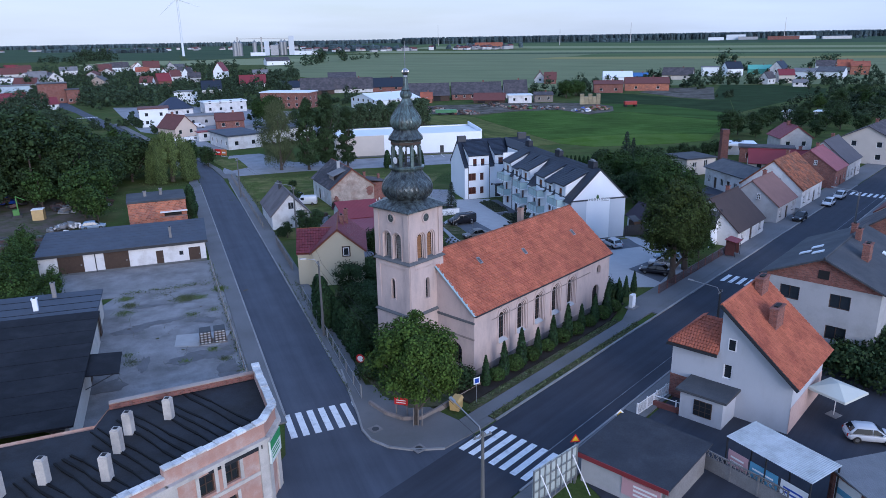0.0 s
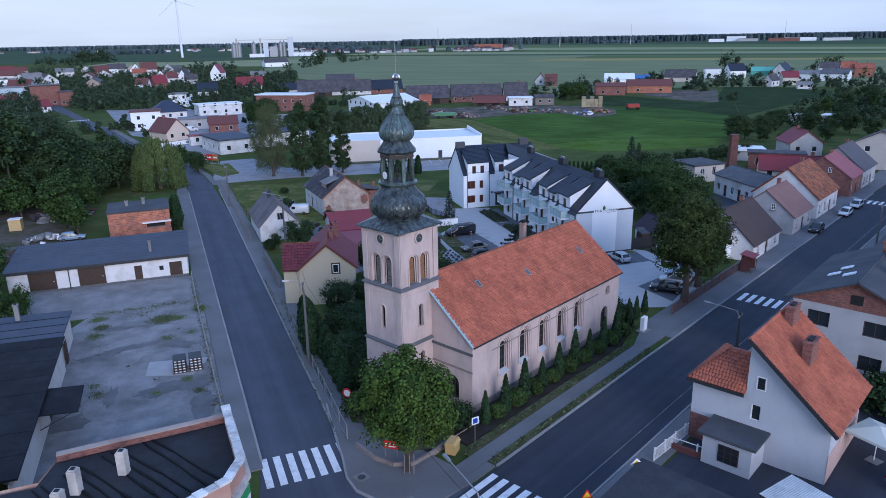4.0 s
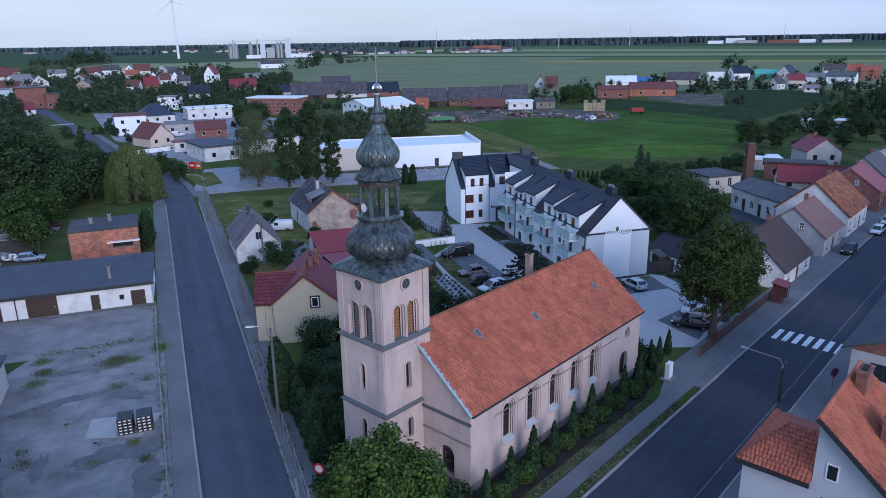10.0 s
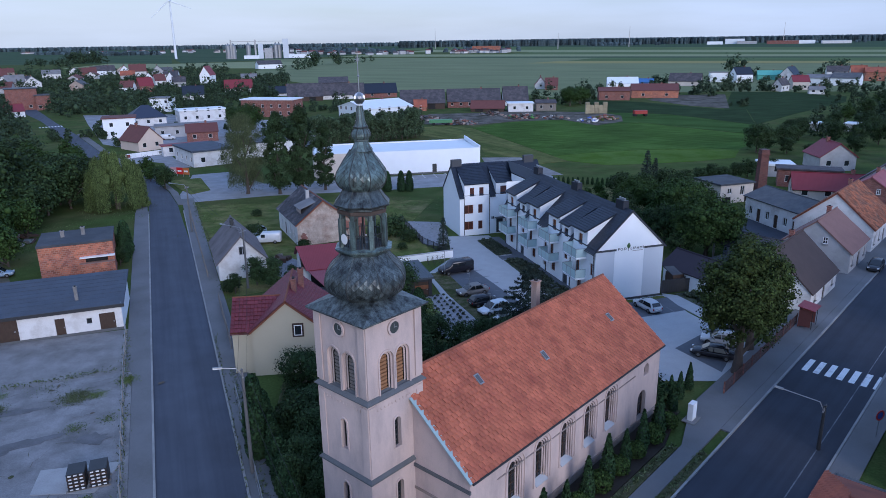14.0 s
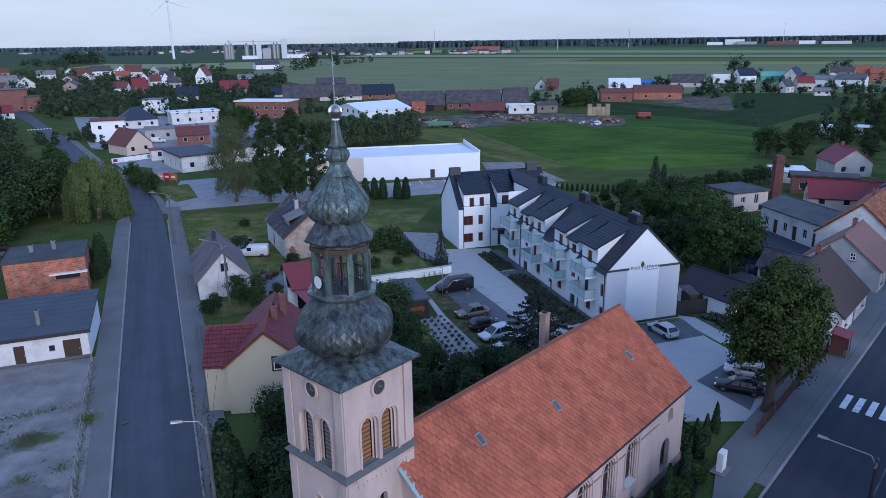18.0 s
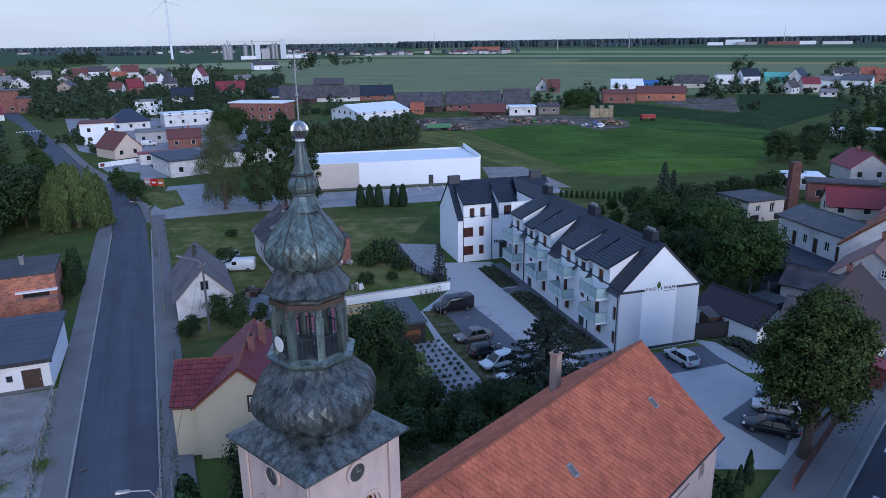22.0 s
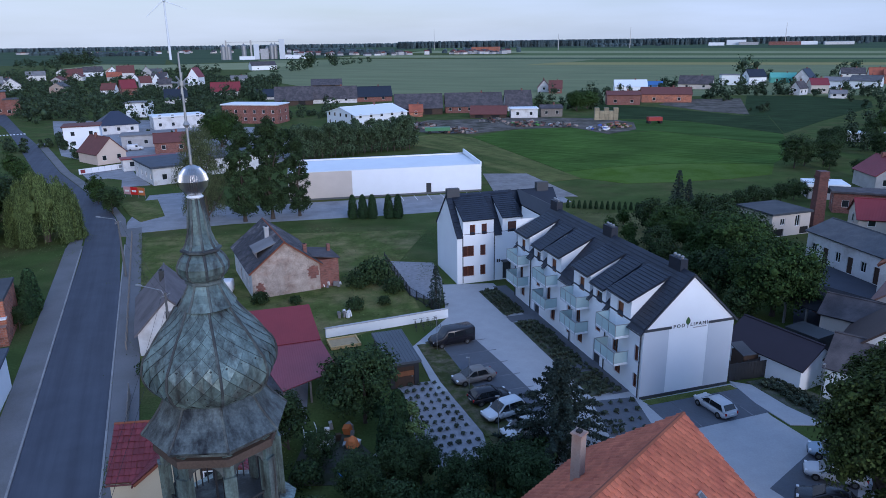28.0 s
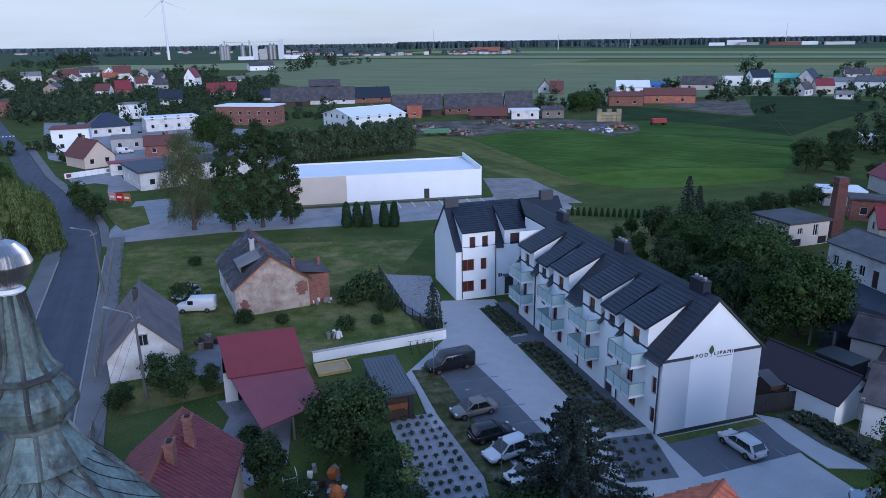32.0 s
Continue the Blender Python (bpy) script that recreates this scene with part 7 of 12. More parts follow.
br = house("brick_gable_house", at(73.0, 14.2), 14.0, 9.4, 7.2, 2.1, M_GREYPL, M_FELT, "grey rendered house with red brick gable and grey felt roof",
           [("W", 1.6, 4.9, 1.7, 1.3, "window", M_DARKWOOD), ("W", -2.6, 4.9, 1.7, 1.3, "window", M_DARKWOOD), ("W", 1.6, 1.9, 1.7, 1.3, "window", M_DARKWOOD), ("S", -3, 4.9, 1.3, 1.3), ("S", 1, 4.9, 1.3, 1.3), ("S", -3, 1.6, 1.3, 1.3), ("S", 1, 1.6, 1.3, 1.3)], [(-2.0, -2.2, 8.0, 9.9, 1.3, 0.6), (1.8, -0.6, 8.6, 10.2, 0.5, 0.5), (3.6, 0.2, 8.8, 10.2, 0.5, 0.5)], over=0.5, end=0.5, fascia=M_DMETAL)
bm = B()
bm.faces.new([bm.verts.new(v) for v in ((-7.03, 4.72, 6.9), (-7.03, -4.72, 6.9), (-7.03, -4.72, 7.2), (-7.03, 0, 9.28), (-7.03, 4.72, 7.2))])
part("brick_gable", bm, M_BRICK, br)
gv = part("gable_window", box(B(), -7.08, -7.03, -0.5, 0.4, 7.4, 8.2), M_BLACK, br)
for x, y in ((-2.5, 2.8), (-0.8, 2.2), (-3.8, 1.4), (2.0, -3.2)):
    part("skylight", box(B(), -0.35, 0.35, -0.5, 0.5, 0, 0.1), M_WMETAL, br).matrix_local = pose(x, y, 7.2 + 2.1 * (1 - abs(y) / 4.7) + 0.18, -24 if y > 0 else 24, 0, 0)

# row of old houses along the street
M_OLDTILE = mat("patchy_old_tile", (0.34, 0.12, 0.06), 0.9, 0.25, 0.8, 20, 0.2, stain=(0.15, 0.085, 0.06), stain_at=0.5, stain_scale=0.9, island=0.35)
ROW = [
    (95.2, 105.6, 8.6, 2.3, 3.9, M_OLDWHITE, mat("dark_brown_tile", (0.06, 0.042, 0.038), 0.8, 0.2, 0.8, 16, 0.25), "low old house with dark brown roof"),
    (111.6, 120.6, 8.4, 2.8, 3.4, M_GREYPL, mat("mauve_brown_tile", (0.2, 0.115, 0.1), 0.8, 0.15, 0.8, 16, 0.25), "grey house with mauve brown roof"),
    (123.6, 135.2, 10.0, 3.3, 4.3, M_OLDWHITE, None, "white house with patchy old orange tile roof"),
    (143.8, 152.0, 9.6, 3.5, 3.3, M_BRICK, mat("pink_red_roof", (0.26, 0.09, 0.1), 0.7, 0.15, 0.8, 16, 0.25), "brick house with faded pink-red roof"),
    (152.6, 163.0, 9.6, 3.6, 3.9, M_GREYPL, mat("dark_grey_roof", (0.09, 0.085, 0.095), 0.8, 0.15, 0.8, 16, 0.25), "grey house with dark roof and white verge"),
]
for a0, a1, W_, e_, r_, wm, rm, lb in ROW:
    n = max(2, int((a1 - a0) / 2.6))
    hl = [("S", -(a1 - a0) / 2 + (k + 0.5) * (a1 - a0) / n, 0.9, 0.85, 1.25 if e_ > 2.5 else 1.05) for k in range(n)]
    hl[n // 2] = ("S", hl[n // 2][1], 0.05, 0.95, 2.0, "door")
    hl += [("W", 1.2, e_ + 0.7, 0.6, 0.9)]
    house("row_house", at((a0 + a1) / 2, 31.8 + W_ / 2), a1 - a0, W_, e_, r_, wm, rm or M_OLDTILE, lb, hl, [((a1 - a0) * 0.2, 0.3, e_ + r_ - 0.6, e_ + r_ + 0.7, 0.5, 0.5)], group="old houses along the street", over=0.3, end=0.15, sill=M_CONC2, tile=(0.3, 0.36) if rm is None else None, bars=(1, 1))
# ---- trees and shrubs ----
PHI = (1 + 5 ** 0.5) / 2
ICO_V = np.array([(-1, PHI, 0), (1, PHI, 0), (-1, -PHI, 0), (1, -PHI, 0), (0, -1, PHI), (0, 1, PHI), (0, -1, -PHI), (0, 1, -PHI), (PHI, 0, -1), (PHI, 0, 1), (-PHI, 0, -1), (-PHI, 0, 1)]) / math.sqrt(1 + PHI * PHI)
ICO_F = np.array([(0, 11, 5), (0, 5, 1), (0, 1, 7), (0, 7, 10), (0, 10, 11), (1, 5, 9), (5, 11, 4), (11, 10, 2), (10, 7, 6), (7, 1, 8), (3, 9, 4), (3, 4, 2), (3, 2, 6), (3, 6, 8), (3, 8, 9), (4, 9, 5), (2, 4, 11), (6, 2, 10), (8, 6, 7), (9, 8, 1)])


def leaf_mesh(name, pts, nrm, size, material, rng, aspect=0.7, cores=None, hang=False):
    """Many small leaf faces at points, each an island of its own, over dense twig clumps inside the crown."""
    n = len(pts)
    a = rng.normal(size=(n, 3))
    nn = nrm + rng.normal(scale=0.55, size=(n, 3))
    nn /= np.linalg.norm(nn, axis=1)[:, None] + 1e-9
    t = np.cross(nn, a)
    if hang:
        t = np.array([0, 0, 1.0]) + rng.normal(scale=0.22, size=(n, 3))
    t /= np.linalg.norm(t, axis=1)[:, None] + 1e-9
    b = np.cross(nn, t)
    s = size * rng.uniform(0.6, 1.3, size=(n, 1))
    co = np.empty((n, 4, 3))
    co[:, 0], co[:, 1], co[:, 2], co[:, 3] = pts - t * s, pts - b * s * aspect, pts + t * s, pts + b * s * aspect
    co = co.reshape(-1, 3)
    loops = np.arange(n * 4)
    start, total = np.arange(n) * 4, np.full(n, 4)
    if cores is not None:
        c, r = cores
        m = len(c)
        v = c[:, None, :] + ICO_V[None] * r[:, None, None] * rng.uniform(0.75, 1.15, size=(m, 12, 1))
        f = (ICO_F[None] + (np.arange(m) * 12)[:, None, None] + n * 4).reshape(-1)
        co = np.concatenate([co, v.reshape(-1, 3)])
        start = np.concatenate([start, n * 4 + np.arange(m * 20) * 3])
        total = np.concatenate([total, np.full(m * 20, 3)])
        loops = np.concatenate([loops, f])
    me = bpy.data.meshes.new(name)
    me.vertices.add(len(co))
    me.vertices.foreach_set("co", co.reshape(-1))
    me.loops.add(len(loops))
    me.loops.foreach_set("vertex_index", loops.astype(np.int32))
    me.polygons.add(len(start))
    me.polygons.foreach_set("loop_start", start.astype(np.int32))
    me.polygons.foreach_set("loop_total", total.astype(np.int32))
    me.update(calc_edges=True)
    me.materials.append(material)
    return me


def lumps(rng, centre, radii, count, lump, n, drop=0.0, low=-0.55):
    """Points on the outer side of foliage clumps that sit round an ellipsoid, with gaps between them, and the clumps' cores."""
    d = rng.normal(size=(count, 3))
    d /= np.linalg.norm(d, axis=1)[:, None]
    d[:, 2] = np.where(d[:, 2] < low, -d[:, 2] * 0.5, d[:, 2])
    if low <= -1:
        zz = rng.uniform(-1, 1, count)
        aa = rng.uniform(0, math.tau, count)
        hr = np.where(zz < 0, (1 - 0.3 * zz ** 4), np.sqrt(np.maximum(0.02, 1 - np.abs(zz) ** 1.8)))
        d = np.stack([np.cos(aa) * hr, np.sin(aa) * hr, zz], 1)
        c = np.array(centre) + d * np.array(radii) * np.stack([rng.uniform(0.3, 0.95, count)] * 2 + [np.full(count, 0.96)], 1)
    else:
        c = np.array(centre) + d * np.array(radii) * rng.uniform(0.42, 0.95, size=(count, 1))
    k = rng.integers(0, count, n)
    e = rng.normal(size=(n, 3))
    e /= np.linalg.norm(e, axis=1)[:, None]
    e[:, 2] = np.where(rng.random(n) < 0.6, np.abs(e[:, 2]), e[:, 2])
    rad = lump * rng.uniform(0.55, 1.3, count)
    r = rad[k][:, None] * rng.uniform(0.6, 1.15, size=(n, 1))
    p = c[k] + e * r
    p[:, 2] -= drop * rng.random(n) * np.linalg.norm(p[:, :2] - np.array(centre)[:2], axis=1)
    return p, e * 0.6 + d[k] * 0.5 + np.array([0, 0, 0.35]), (c, rad * 0.38)


def broad_tree(h, r, leaf, label, crown_base=0.28, n=5000, size=0.22, trunk=0.2, lump_n=38, lump=0.34, drop=0.0, name="tree", seed=1, limbs=3, low=-0.55, hang=False):
    rng = np.random.default_rng(seed)
    t = thing(name, pose(0, 0, -60), label, "tree")
    zb = h * crown_base
    bm = B()
    tube(bm, (0, 0, -0.1), (0.05, 0.0, zb * 0.7), trunk * 1.25, trunk * 0.9, 10)
    tube(bm, (0.05, 0, zb * 0.7 - 0.05), (0.0, 0.08, h * 0.72), trunk * 0.9, trunk * 0.3, 8)
    part("trunk", bm, M_BARK, t)
    for k in range(limbs):
        a = k * 1.05 + rng.uniform(0, 0.6)
        z0 = zb * 0.8 + (h - zb) * 0.09 * k
        part("limb", tube(B(), (0.03, 0.03, z0), (math.cos(a) * r * 0.62, math.sin(a) * r * 0.62, z0 + (h - zb) * 0.3), trunk * 0.45, trunk * 0.14, 6), M_BARK, t)
    cz = (h + zb) / 2
    p, nr, cores = lumps(rng, (0, 0, cz), (r * 0.86, r * 0.86, (h - zb) * 0.46), lump_n, r * lump, n, drop, low)
    ob = new("crown", leaf_mesh("crown", p, nr, size, leaf, rng, 0.35 if hang else 0.7, cores=None if drop else cores, hang=hang))
    ob.parent = t
    return t


def spruce(h, r, label, n=3500, leaf=None, seed=3, whorls=13, name="spruce", arms=7, size=0.13):
    rng = np.random.default_rng(seed)
    t = thing(name, pose(0, 0, -60), label, "tree")
    part("trunk", tube(B(), (0, 0, -0.1), (0, 0, h * 0.97), 0.13, 0.02, 8), M_BARK, t)
    reach = rng.uniform(0.72, 1.08, size=(whorls, arms))
    turn = rng.normal(scale=0.16, size=(whorls, arms))
    w = np.minimum(whorls - 1, (rng.random(n) ** 1.5 * whorls).astype(int))
    a = rng.integers(0, arms, n)
    f = (w + 0.5) / whorls
    rad = r * (1 - f) ** 0.8 * reach[w, a] + 0.1
    q = rng.random(n) ** 0.7
    side = rng.normal(size=n) * 0.2 * (1.15 - q) * np.minimum(rad, 1.4)
    ang = a * math.tau / arms + w * 0.7 + turn[w, a]
    x, y = np.cos(ang) * rad * q - np.sin(ang) * side, np.sin(ang) * rad * q + np.cos(ang) * side
    z = h * (0.1 + 0.88 * f) - rad * (0.42 * q - 0.2 * q ** 3) - np.abs(rng.normal(scale=0.1, size=n))
    p = np.stack([x, y, np.maximum(z, 0.1)], 1)
    nr = np.stack([np.cos(ang) * 0.4, np.sin(ang) * 0.4, np.full(n, 0.8)], 1)
    ob = new("crown", leaf_mesh("crown", p, nr, size, leaf or M_NEEDLE, rng, 0.4))
    ob.parent = t
    return t


def weeping(h, r, label, strands=2600, seed=19):
    """A willow: a domed head from which long twigs hang down."""
    rng = np.random.default_rng(seed)
    t = thing("willow", pose(0, 0, -60), label, "tree")
    part("trunk", tube(tube(B(), (0, 0, -0.1), (0.1, 0, h * 0.35), 0.5, 0.38, 10), (0.1, 0, h * 0.35 - 0.1), (0, 0.1, h * 0.75), 0.36, 0.12, 8), M_BARK, t)
    for k in range(5):
        a = k * 1.26
        part("limb", tube(B(), (0.1, 0, h * 0.35), (math.cos(a) * r * 0.6, math.sin(a) * r * 0.6, h * 0.75), 0.2, 0.06, 6), M_BARK, t)
    heads = 46
    hu, ha, hz = np.sqrt(rng.random(heads)), rng.uniform(0, math.tau, heads), rng.uniform(0.86, 1.06, heads)
    g = rng.integers(0, heads, strands)
    u = np.clip(hu[g] + rng.normal(scale=0.055, size=strands), 0.02, 1.05)
    ang = ha[g] + rng.normal(scale=0.12, size=strands) / (0.3 + u)
    bump = 1 + rng.normal(scale=0.03, size=strands)
    top = h * (0.55 + 0.45 * np.sqrt(np.maximum(0, 1 - np.minimum(u, 1) ** 2.2))) * hz[g] * rng.uniform(0.93, 1.0, strands)
    length = (0.62 + 0.38 * u) * h * rng.uniform(0.4, 1.05, strands)
    m = 26
    k = np.repeat(np.arange(strands), m)
    f = rng.random(strands * m)
    rr = (u * r * 0.9 * bump)[k] + 0.55 * np.sqrt(f) * u[k]
    z = np.maximum(top[k] - f * length[k], 0.5)
    p = np.stack([np.cos(ang[k]) * rr, np.sin(ang[k]) * rr, z], 1) + rng.normal(scale=0.1, size=(strands * m, 3))
    nr = np.stack([np.cos(ang[k]), np.sin(ang[k]), np.full(len(k), 0.5)], 1) + rng.normal(scale=0.4, size=(len(k), 3))
    c = np.stack([np.cos(ang) * u * r * 0.6, np.sin(ang) * u * r * 0.6, top * 0.72], 1)[:60]
    ob = new("crown", leaf_mesh("crown", p, nr, 0.19, M_LEAF_W, rng, 0.3, cores=(c, np.full(60, 1.1)), hang=True))
    ob.parent = t
    return t


def cone_shrub(h, r, label, n=1200, name="thuja", leaf=None, power=0.7, seed=5, size=0.08):
    rng = np.random.default_rng(seed)
    t = thing(name, pose(0, 0, -60), label, "shrub")
    f = rng.random(n) ** 1.3
    ang = rng.uniform(0, math.tau, n)
    rad = r * np.minimum(1, (1 - f) ** power * 1.05) * rng.uniform(0.75, 1.05, n) * (0.7 + 0.3 * np.minimum(1, f * 6))
    p = np.stack([np.cos(ang) * rad, np.sin(ang) * rad, 0.06 + f * (h - 0.08)], 1)
    nr = np.stack([np.cos(ang), np.sin(ang), np.full(n, 0.4)], 1)
    part("stem", tube(B(), (0, 0, -0.05), (0, 0, h * 0.8), 0.05, 0.01, 6), M_BARK, t)
    part("core", lathe(B(), [(r * 0.5, 0.05), (r * 0.72, h * 0.18), (r * 0.5, h * 0.5), (0.02, h * 0.85)], 10), M_NEEDLE, t)
    ob = new("foliage", leaf_mesh("foliage", p, nr, size, leaf or M_THUJA, rng))
    ob.parent = t
    return t


def ball_shrub(r, label, n=900, leaf=None, flat=0.9, name="shrub", seed=7, size=0.09, lumpy=0.12):
    rng = np.random.default_rng(seed)
    t = thing(name, pose(0, 0, -60), label, "shrub")
    e = rng.normal(size=(n, 3))
    e /= np.linalg.norm(e, axis=1)[:, None]
    e[:, 2] = np.where(e[:, 2] < -0.5, np.abs(e[:, 2]), e[:, 2])
    p = e * np.array([r, r, r * flat]) * (1 + rng.normal(scale=lumpy, size=(n, 1))) + np.array([0, 0, r * flat * 0.85])
    part("stem", tube(B(), (0, 0, -0.05), (0, 0, r), 0.05, 0.02, 6), M_BARK, t)
    ob = new("foliage", leaf_mesh("foliage", p, e, size, leaf or M_LEAF_D, rng))
    ob.parent = t
    return t


def plant(src, x, y, s=1.0, turn=0.0, z=0.0, label="", group=""):
    o = copy_thing(src, pose(x, y, z, 0, 0, turn) @ Matrix.Diagonal((s, s, s, 1)))
    if label:
        o["label"] = label
    if group:
        o["group"] = group
    return o


def drop_source(ob):
    for o in (*ob.children_recursive, ob):
        bpy.data.objects.remove(o)


T_LINDEN = broad_tree(9.4, 3.9, M_LEAF, "full round linden tree with bright green leaves", 0.14, 42000, 0.108, 0.2, 170, 0.21, seed=11, limbs=6, low=-0.8)
T_STREET = broad_tree(13.0, 4.4, M_LEAF_S, "tall old street linden with a thick bare trunk", 0.15, 38000, 0.112, 0.42, 200, 0.19, seed=12, limbs=6, low=-0.9)
T_BIG = broad_tree(16.6, 3.1, leafy("alder_leaves", (0.032, 0.054, 0.022)), "tall dark broadleaf tree with ragged crown", 0.05, 24000, 0.14, 0.35, 90, 0.24, seed=13, low=-1, limbs=6)
T_WOOD = broad_tree(14.0, 5.2, M_LEAF_D, "tall dark tree in a dense thicket", 0.02, 4200, 0.3, 0.35, 60, 0.3, seed=23, low=-1)
T_OLIVE = broad_tree(15.6, 5.2, M_LEAF_O, "tall greyish willow with drooping loose crown", 0.05, 42000, 0.13, 0.35, 90, 0.24, drop=0.3, seed=14, low=-1, limbs=6, hang=True)
T_MID = broad_tree(7.5, 3.7, M_LEAF_D, "dense dark green garden tree", 0.03, 6000, 0.128, 0.18, 56, 0.28, seed=15, low=-0.9)
T_MID2 = broad_tree(6.2, 3.0, M_LEAF_G, "round fresh green garden tree", 0.03, 5600, 0.115, 0.15, 50, 0.28, seed=16, low=-0.9)
T_MID_F = broad_tree(7.5, 3.7, M_LEAF_D, "dense dark green garden tree", 0.03, 2600, 0.2, 0.18, 60, 0.28, seed=15, low=-0.9)
T_MID2_F = broad_tree(6.2, 3.0, M_LEAF_G, "round fresh green garden tree", 0.03, 2400, 0.18, 0.15, 50, 0.28, seed=16, low=-0.9)
T_WALNUT = broad_tree(9.0, 6.0, M_LEAF_G, "broad old walnut tree behind the apartments", 0.05, 20000, 0.14, 0.3, 150, 0.18, seed=24, low=-0.9)
T_POPLAR = broad_tree(8.8, 1.9, M_LEAF_P, "slim grey-green willow in a dense row", 0.02, 1700, 0.2, 0.12, 34, 0.42, seed=25, low=-1)
T_SMALL = broad_tree(4.2, 2.1, M_LEAF_D, "small dark green garden tree", 0.03, 3800, 0.103, 0.1, 34, 0.32, seed=17, low=-0.9)
T_SAPLING = broad_tree(3.0, 1.0, M_LEAF_W, "thin young garden tree with light leaves", 0.2, 700, 0.11, 0.04, 16, 0.4, seed=18, drop=0.01)
T_WILLOW = weeping(10.4, 5.1, "broad weeping willow with hanging pale green twigs")
T_SPRUCE = spruce(7.6, 6.2, "dark wide-armed spruce beside the car park", 21000, whorls=11, size=0.15, arms=9)
T_THIN = spruce(5.0, 1.3, "slim young dark green spruce", 2200, seed=21, whorls=14)
T_CONE = cone_shrub(2.5, 0.42, "slim clipped thuja cone before the church wall")
T_THUJA = cone_shrub(3.9, 0.85, "dense dark green thuja column", 2200, power=0.35, seed=6, size=0.12)
T_BALL = ball_shrub(0.72, "round clipped shrub before the church wall", 1300, M_LEAF_B, lumpy=0.05)
T_BUSH = ball_shrub(1.2, "loose dark green bush", 1100, flat=0.8, lumpy=0.22, seed=9, size=0.14)
T_LOW = ball_shrub(0.24, "low planted shrub in the bed", 110, M_LEAF_L, flat=0.8, name="bed_shrub", seed=10, size=0.09, lumpy=0.25)

rt = random.Random(41)


def row(src, pts):
    for x, y, s in pts:
        lighter = T_MID_F if src is T_MID else (T_MID2_F if src is T_MID2 else src)
        plant(lighter if y > 104 else src, x, y, s, rt.uniform(0, 360))


plant(T_LINDEN, -2.2, 47.3, 1.0, 20)
plant(T_STREET, 27.2, 78.2, 1.0, 0)
plant(T_STREET, 30.4, 83.0, 0.86, 120)
plant(T_MID2, 33.8, 87.6, 0.8, 60)
# tall trees by the store's drive
plant(T_OLIVE, -36.9, 157.6, 1.0, 0)
row(T_BIG, ((-30.4, 157.0, 0.98), (-26.2, 158.6, 1.04), (-22.0, 160.3, 0.84)))
row(T_WALNUT, ((-60.5, 245.0, 1.2),))
row(T_MID2, ((-63.3, 175.0, 0.86), (-61.6, 171.5, 0.6)))
row(T_MID, ((-55.6, 164.0, 0.66), (-56.8, 166.4, 0.6)))
# wood left of the side street
plant(T_WILLOW, -57.6, 146.4, 1.0, 0)
row(T_WOOD, ((-78, 134, 1.15), (-84, 128, 1.1), (-76, 127, 1.0), (-90, 134, 1.2), (-83, 141, 1.1), (-96, 128, 1.1), (-103, 140, 1.2), (-91, 146, 1.05), (-74, 141, 0.95), (-98, 150, 1.05), (-110, 150, 1.1), (-106, 128, 1.1), (-116, 138, 1.2), (-88, 154, 0.85), (-71, 133, 0.85), (-122, 152, 1.1), (-81, 120, 0.85), (-92, 118, 0.9)))
row(T_MID, ((-66.5, 147, 1.35), (-70, 150, 1.3), (-68, 142, 1.3), (-75, 152, 1.25), (-63.5, 152, 1.1), (-80, 158, 1.2), (-71, 158, 1.15), (-86, 164, 1.1), (-77, 166, 1.0), (-94, 160, 1.2), (-67, 160, 1.0), (-98, 168, 1.2), (-107, 162, 1.2), (-104, 176, 1.1), (-90, 174, 1.0), (-82, 172, 0.9), (-70, 138, 1.1), (-66, 134, 1.0)))
row(T_MID2, ((-93, 199, 1.0), (-88, 193, 0.9), (-84, 188, 0.8), (-97, 190, 1.1), (-102, 196, 1.0), (-92, 184, 1.0), (-109, 190, 1.1), (-116, 200, 1.1), (-60.6, 114.6, 1.4), (-64, 120, 1.4), (-57.5, 112.5, 1.05), (-67, 126, 1.3), (-63, 127, 1.1), (-72, 122, 1.2)))
row(T_MID2, ((-46.5, 70.5, 1.05), (-50, 74.5, 1.0), (-52, 80, 0.9), (-55.5, 87, 1.0), (-45.5, 75.5, 0.7), (-43.5, 71.8, 0.6)))
row(T_THUJA, ((-43.6, 117.4, 1.3), (-43.0, 115.6, 1.1), (-44.4, 118.6, 1.1), (-42.4, 113.8, 0.8)))
row(T_SMALL, ((-44.8, 116.2, 0.8), (-42.2, 112.2, 0.6)))
# willow row behind the hall
for k in range(20):
    for j in range(2):
        plant(T_POPLAR, -33.5 + k * 1.45 + j * 0.7 + rt.uniform(-0.4, 0.4), 217 + k * 1.0 + 4.5 * j + rt.uniform(-1, 1), rt.uniform(0.82, 1.08), rt.uniform(0, 360), group="willow row behind the hall")
row(T_MID, ((-38, 222, 1.1), (-42, 228, 1.0), (-47, 226, 0.9)))
for x in (-12.6, -10.9, -9.3, -6.6, -5.0):
    plant(T_THUJA, x, 158.0, 1.05, rt.uniform(0, 360), group="thuja hedge by the store")
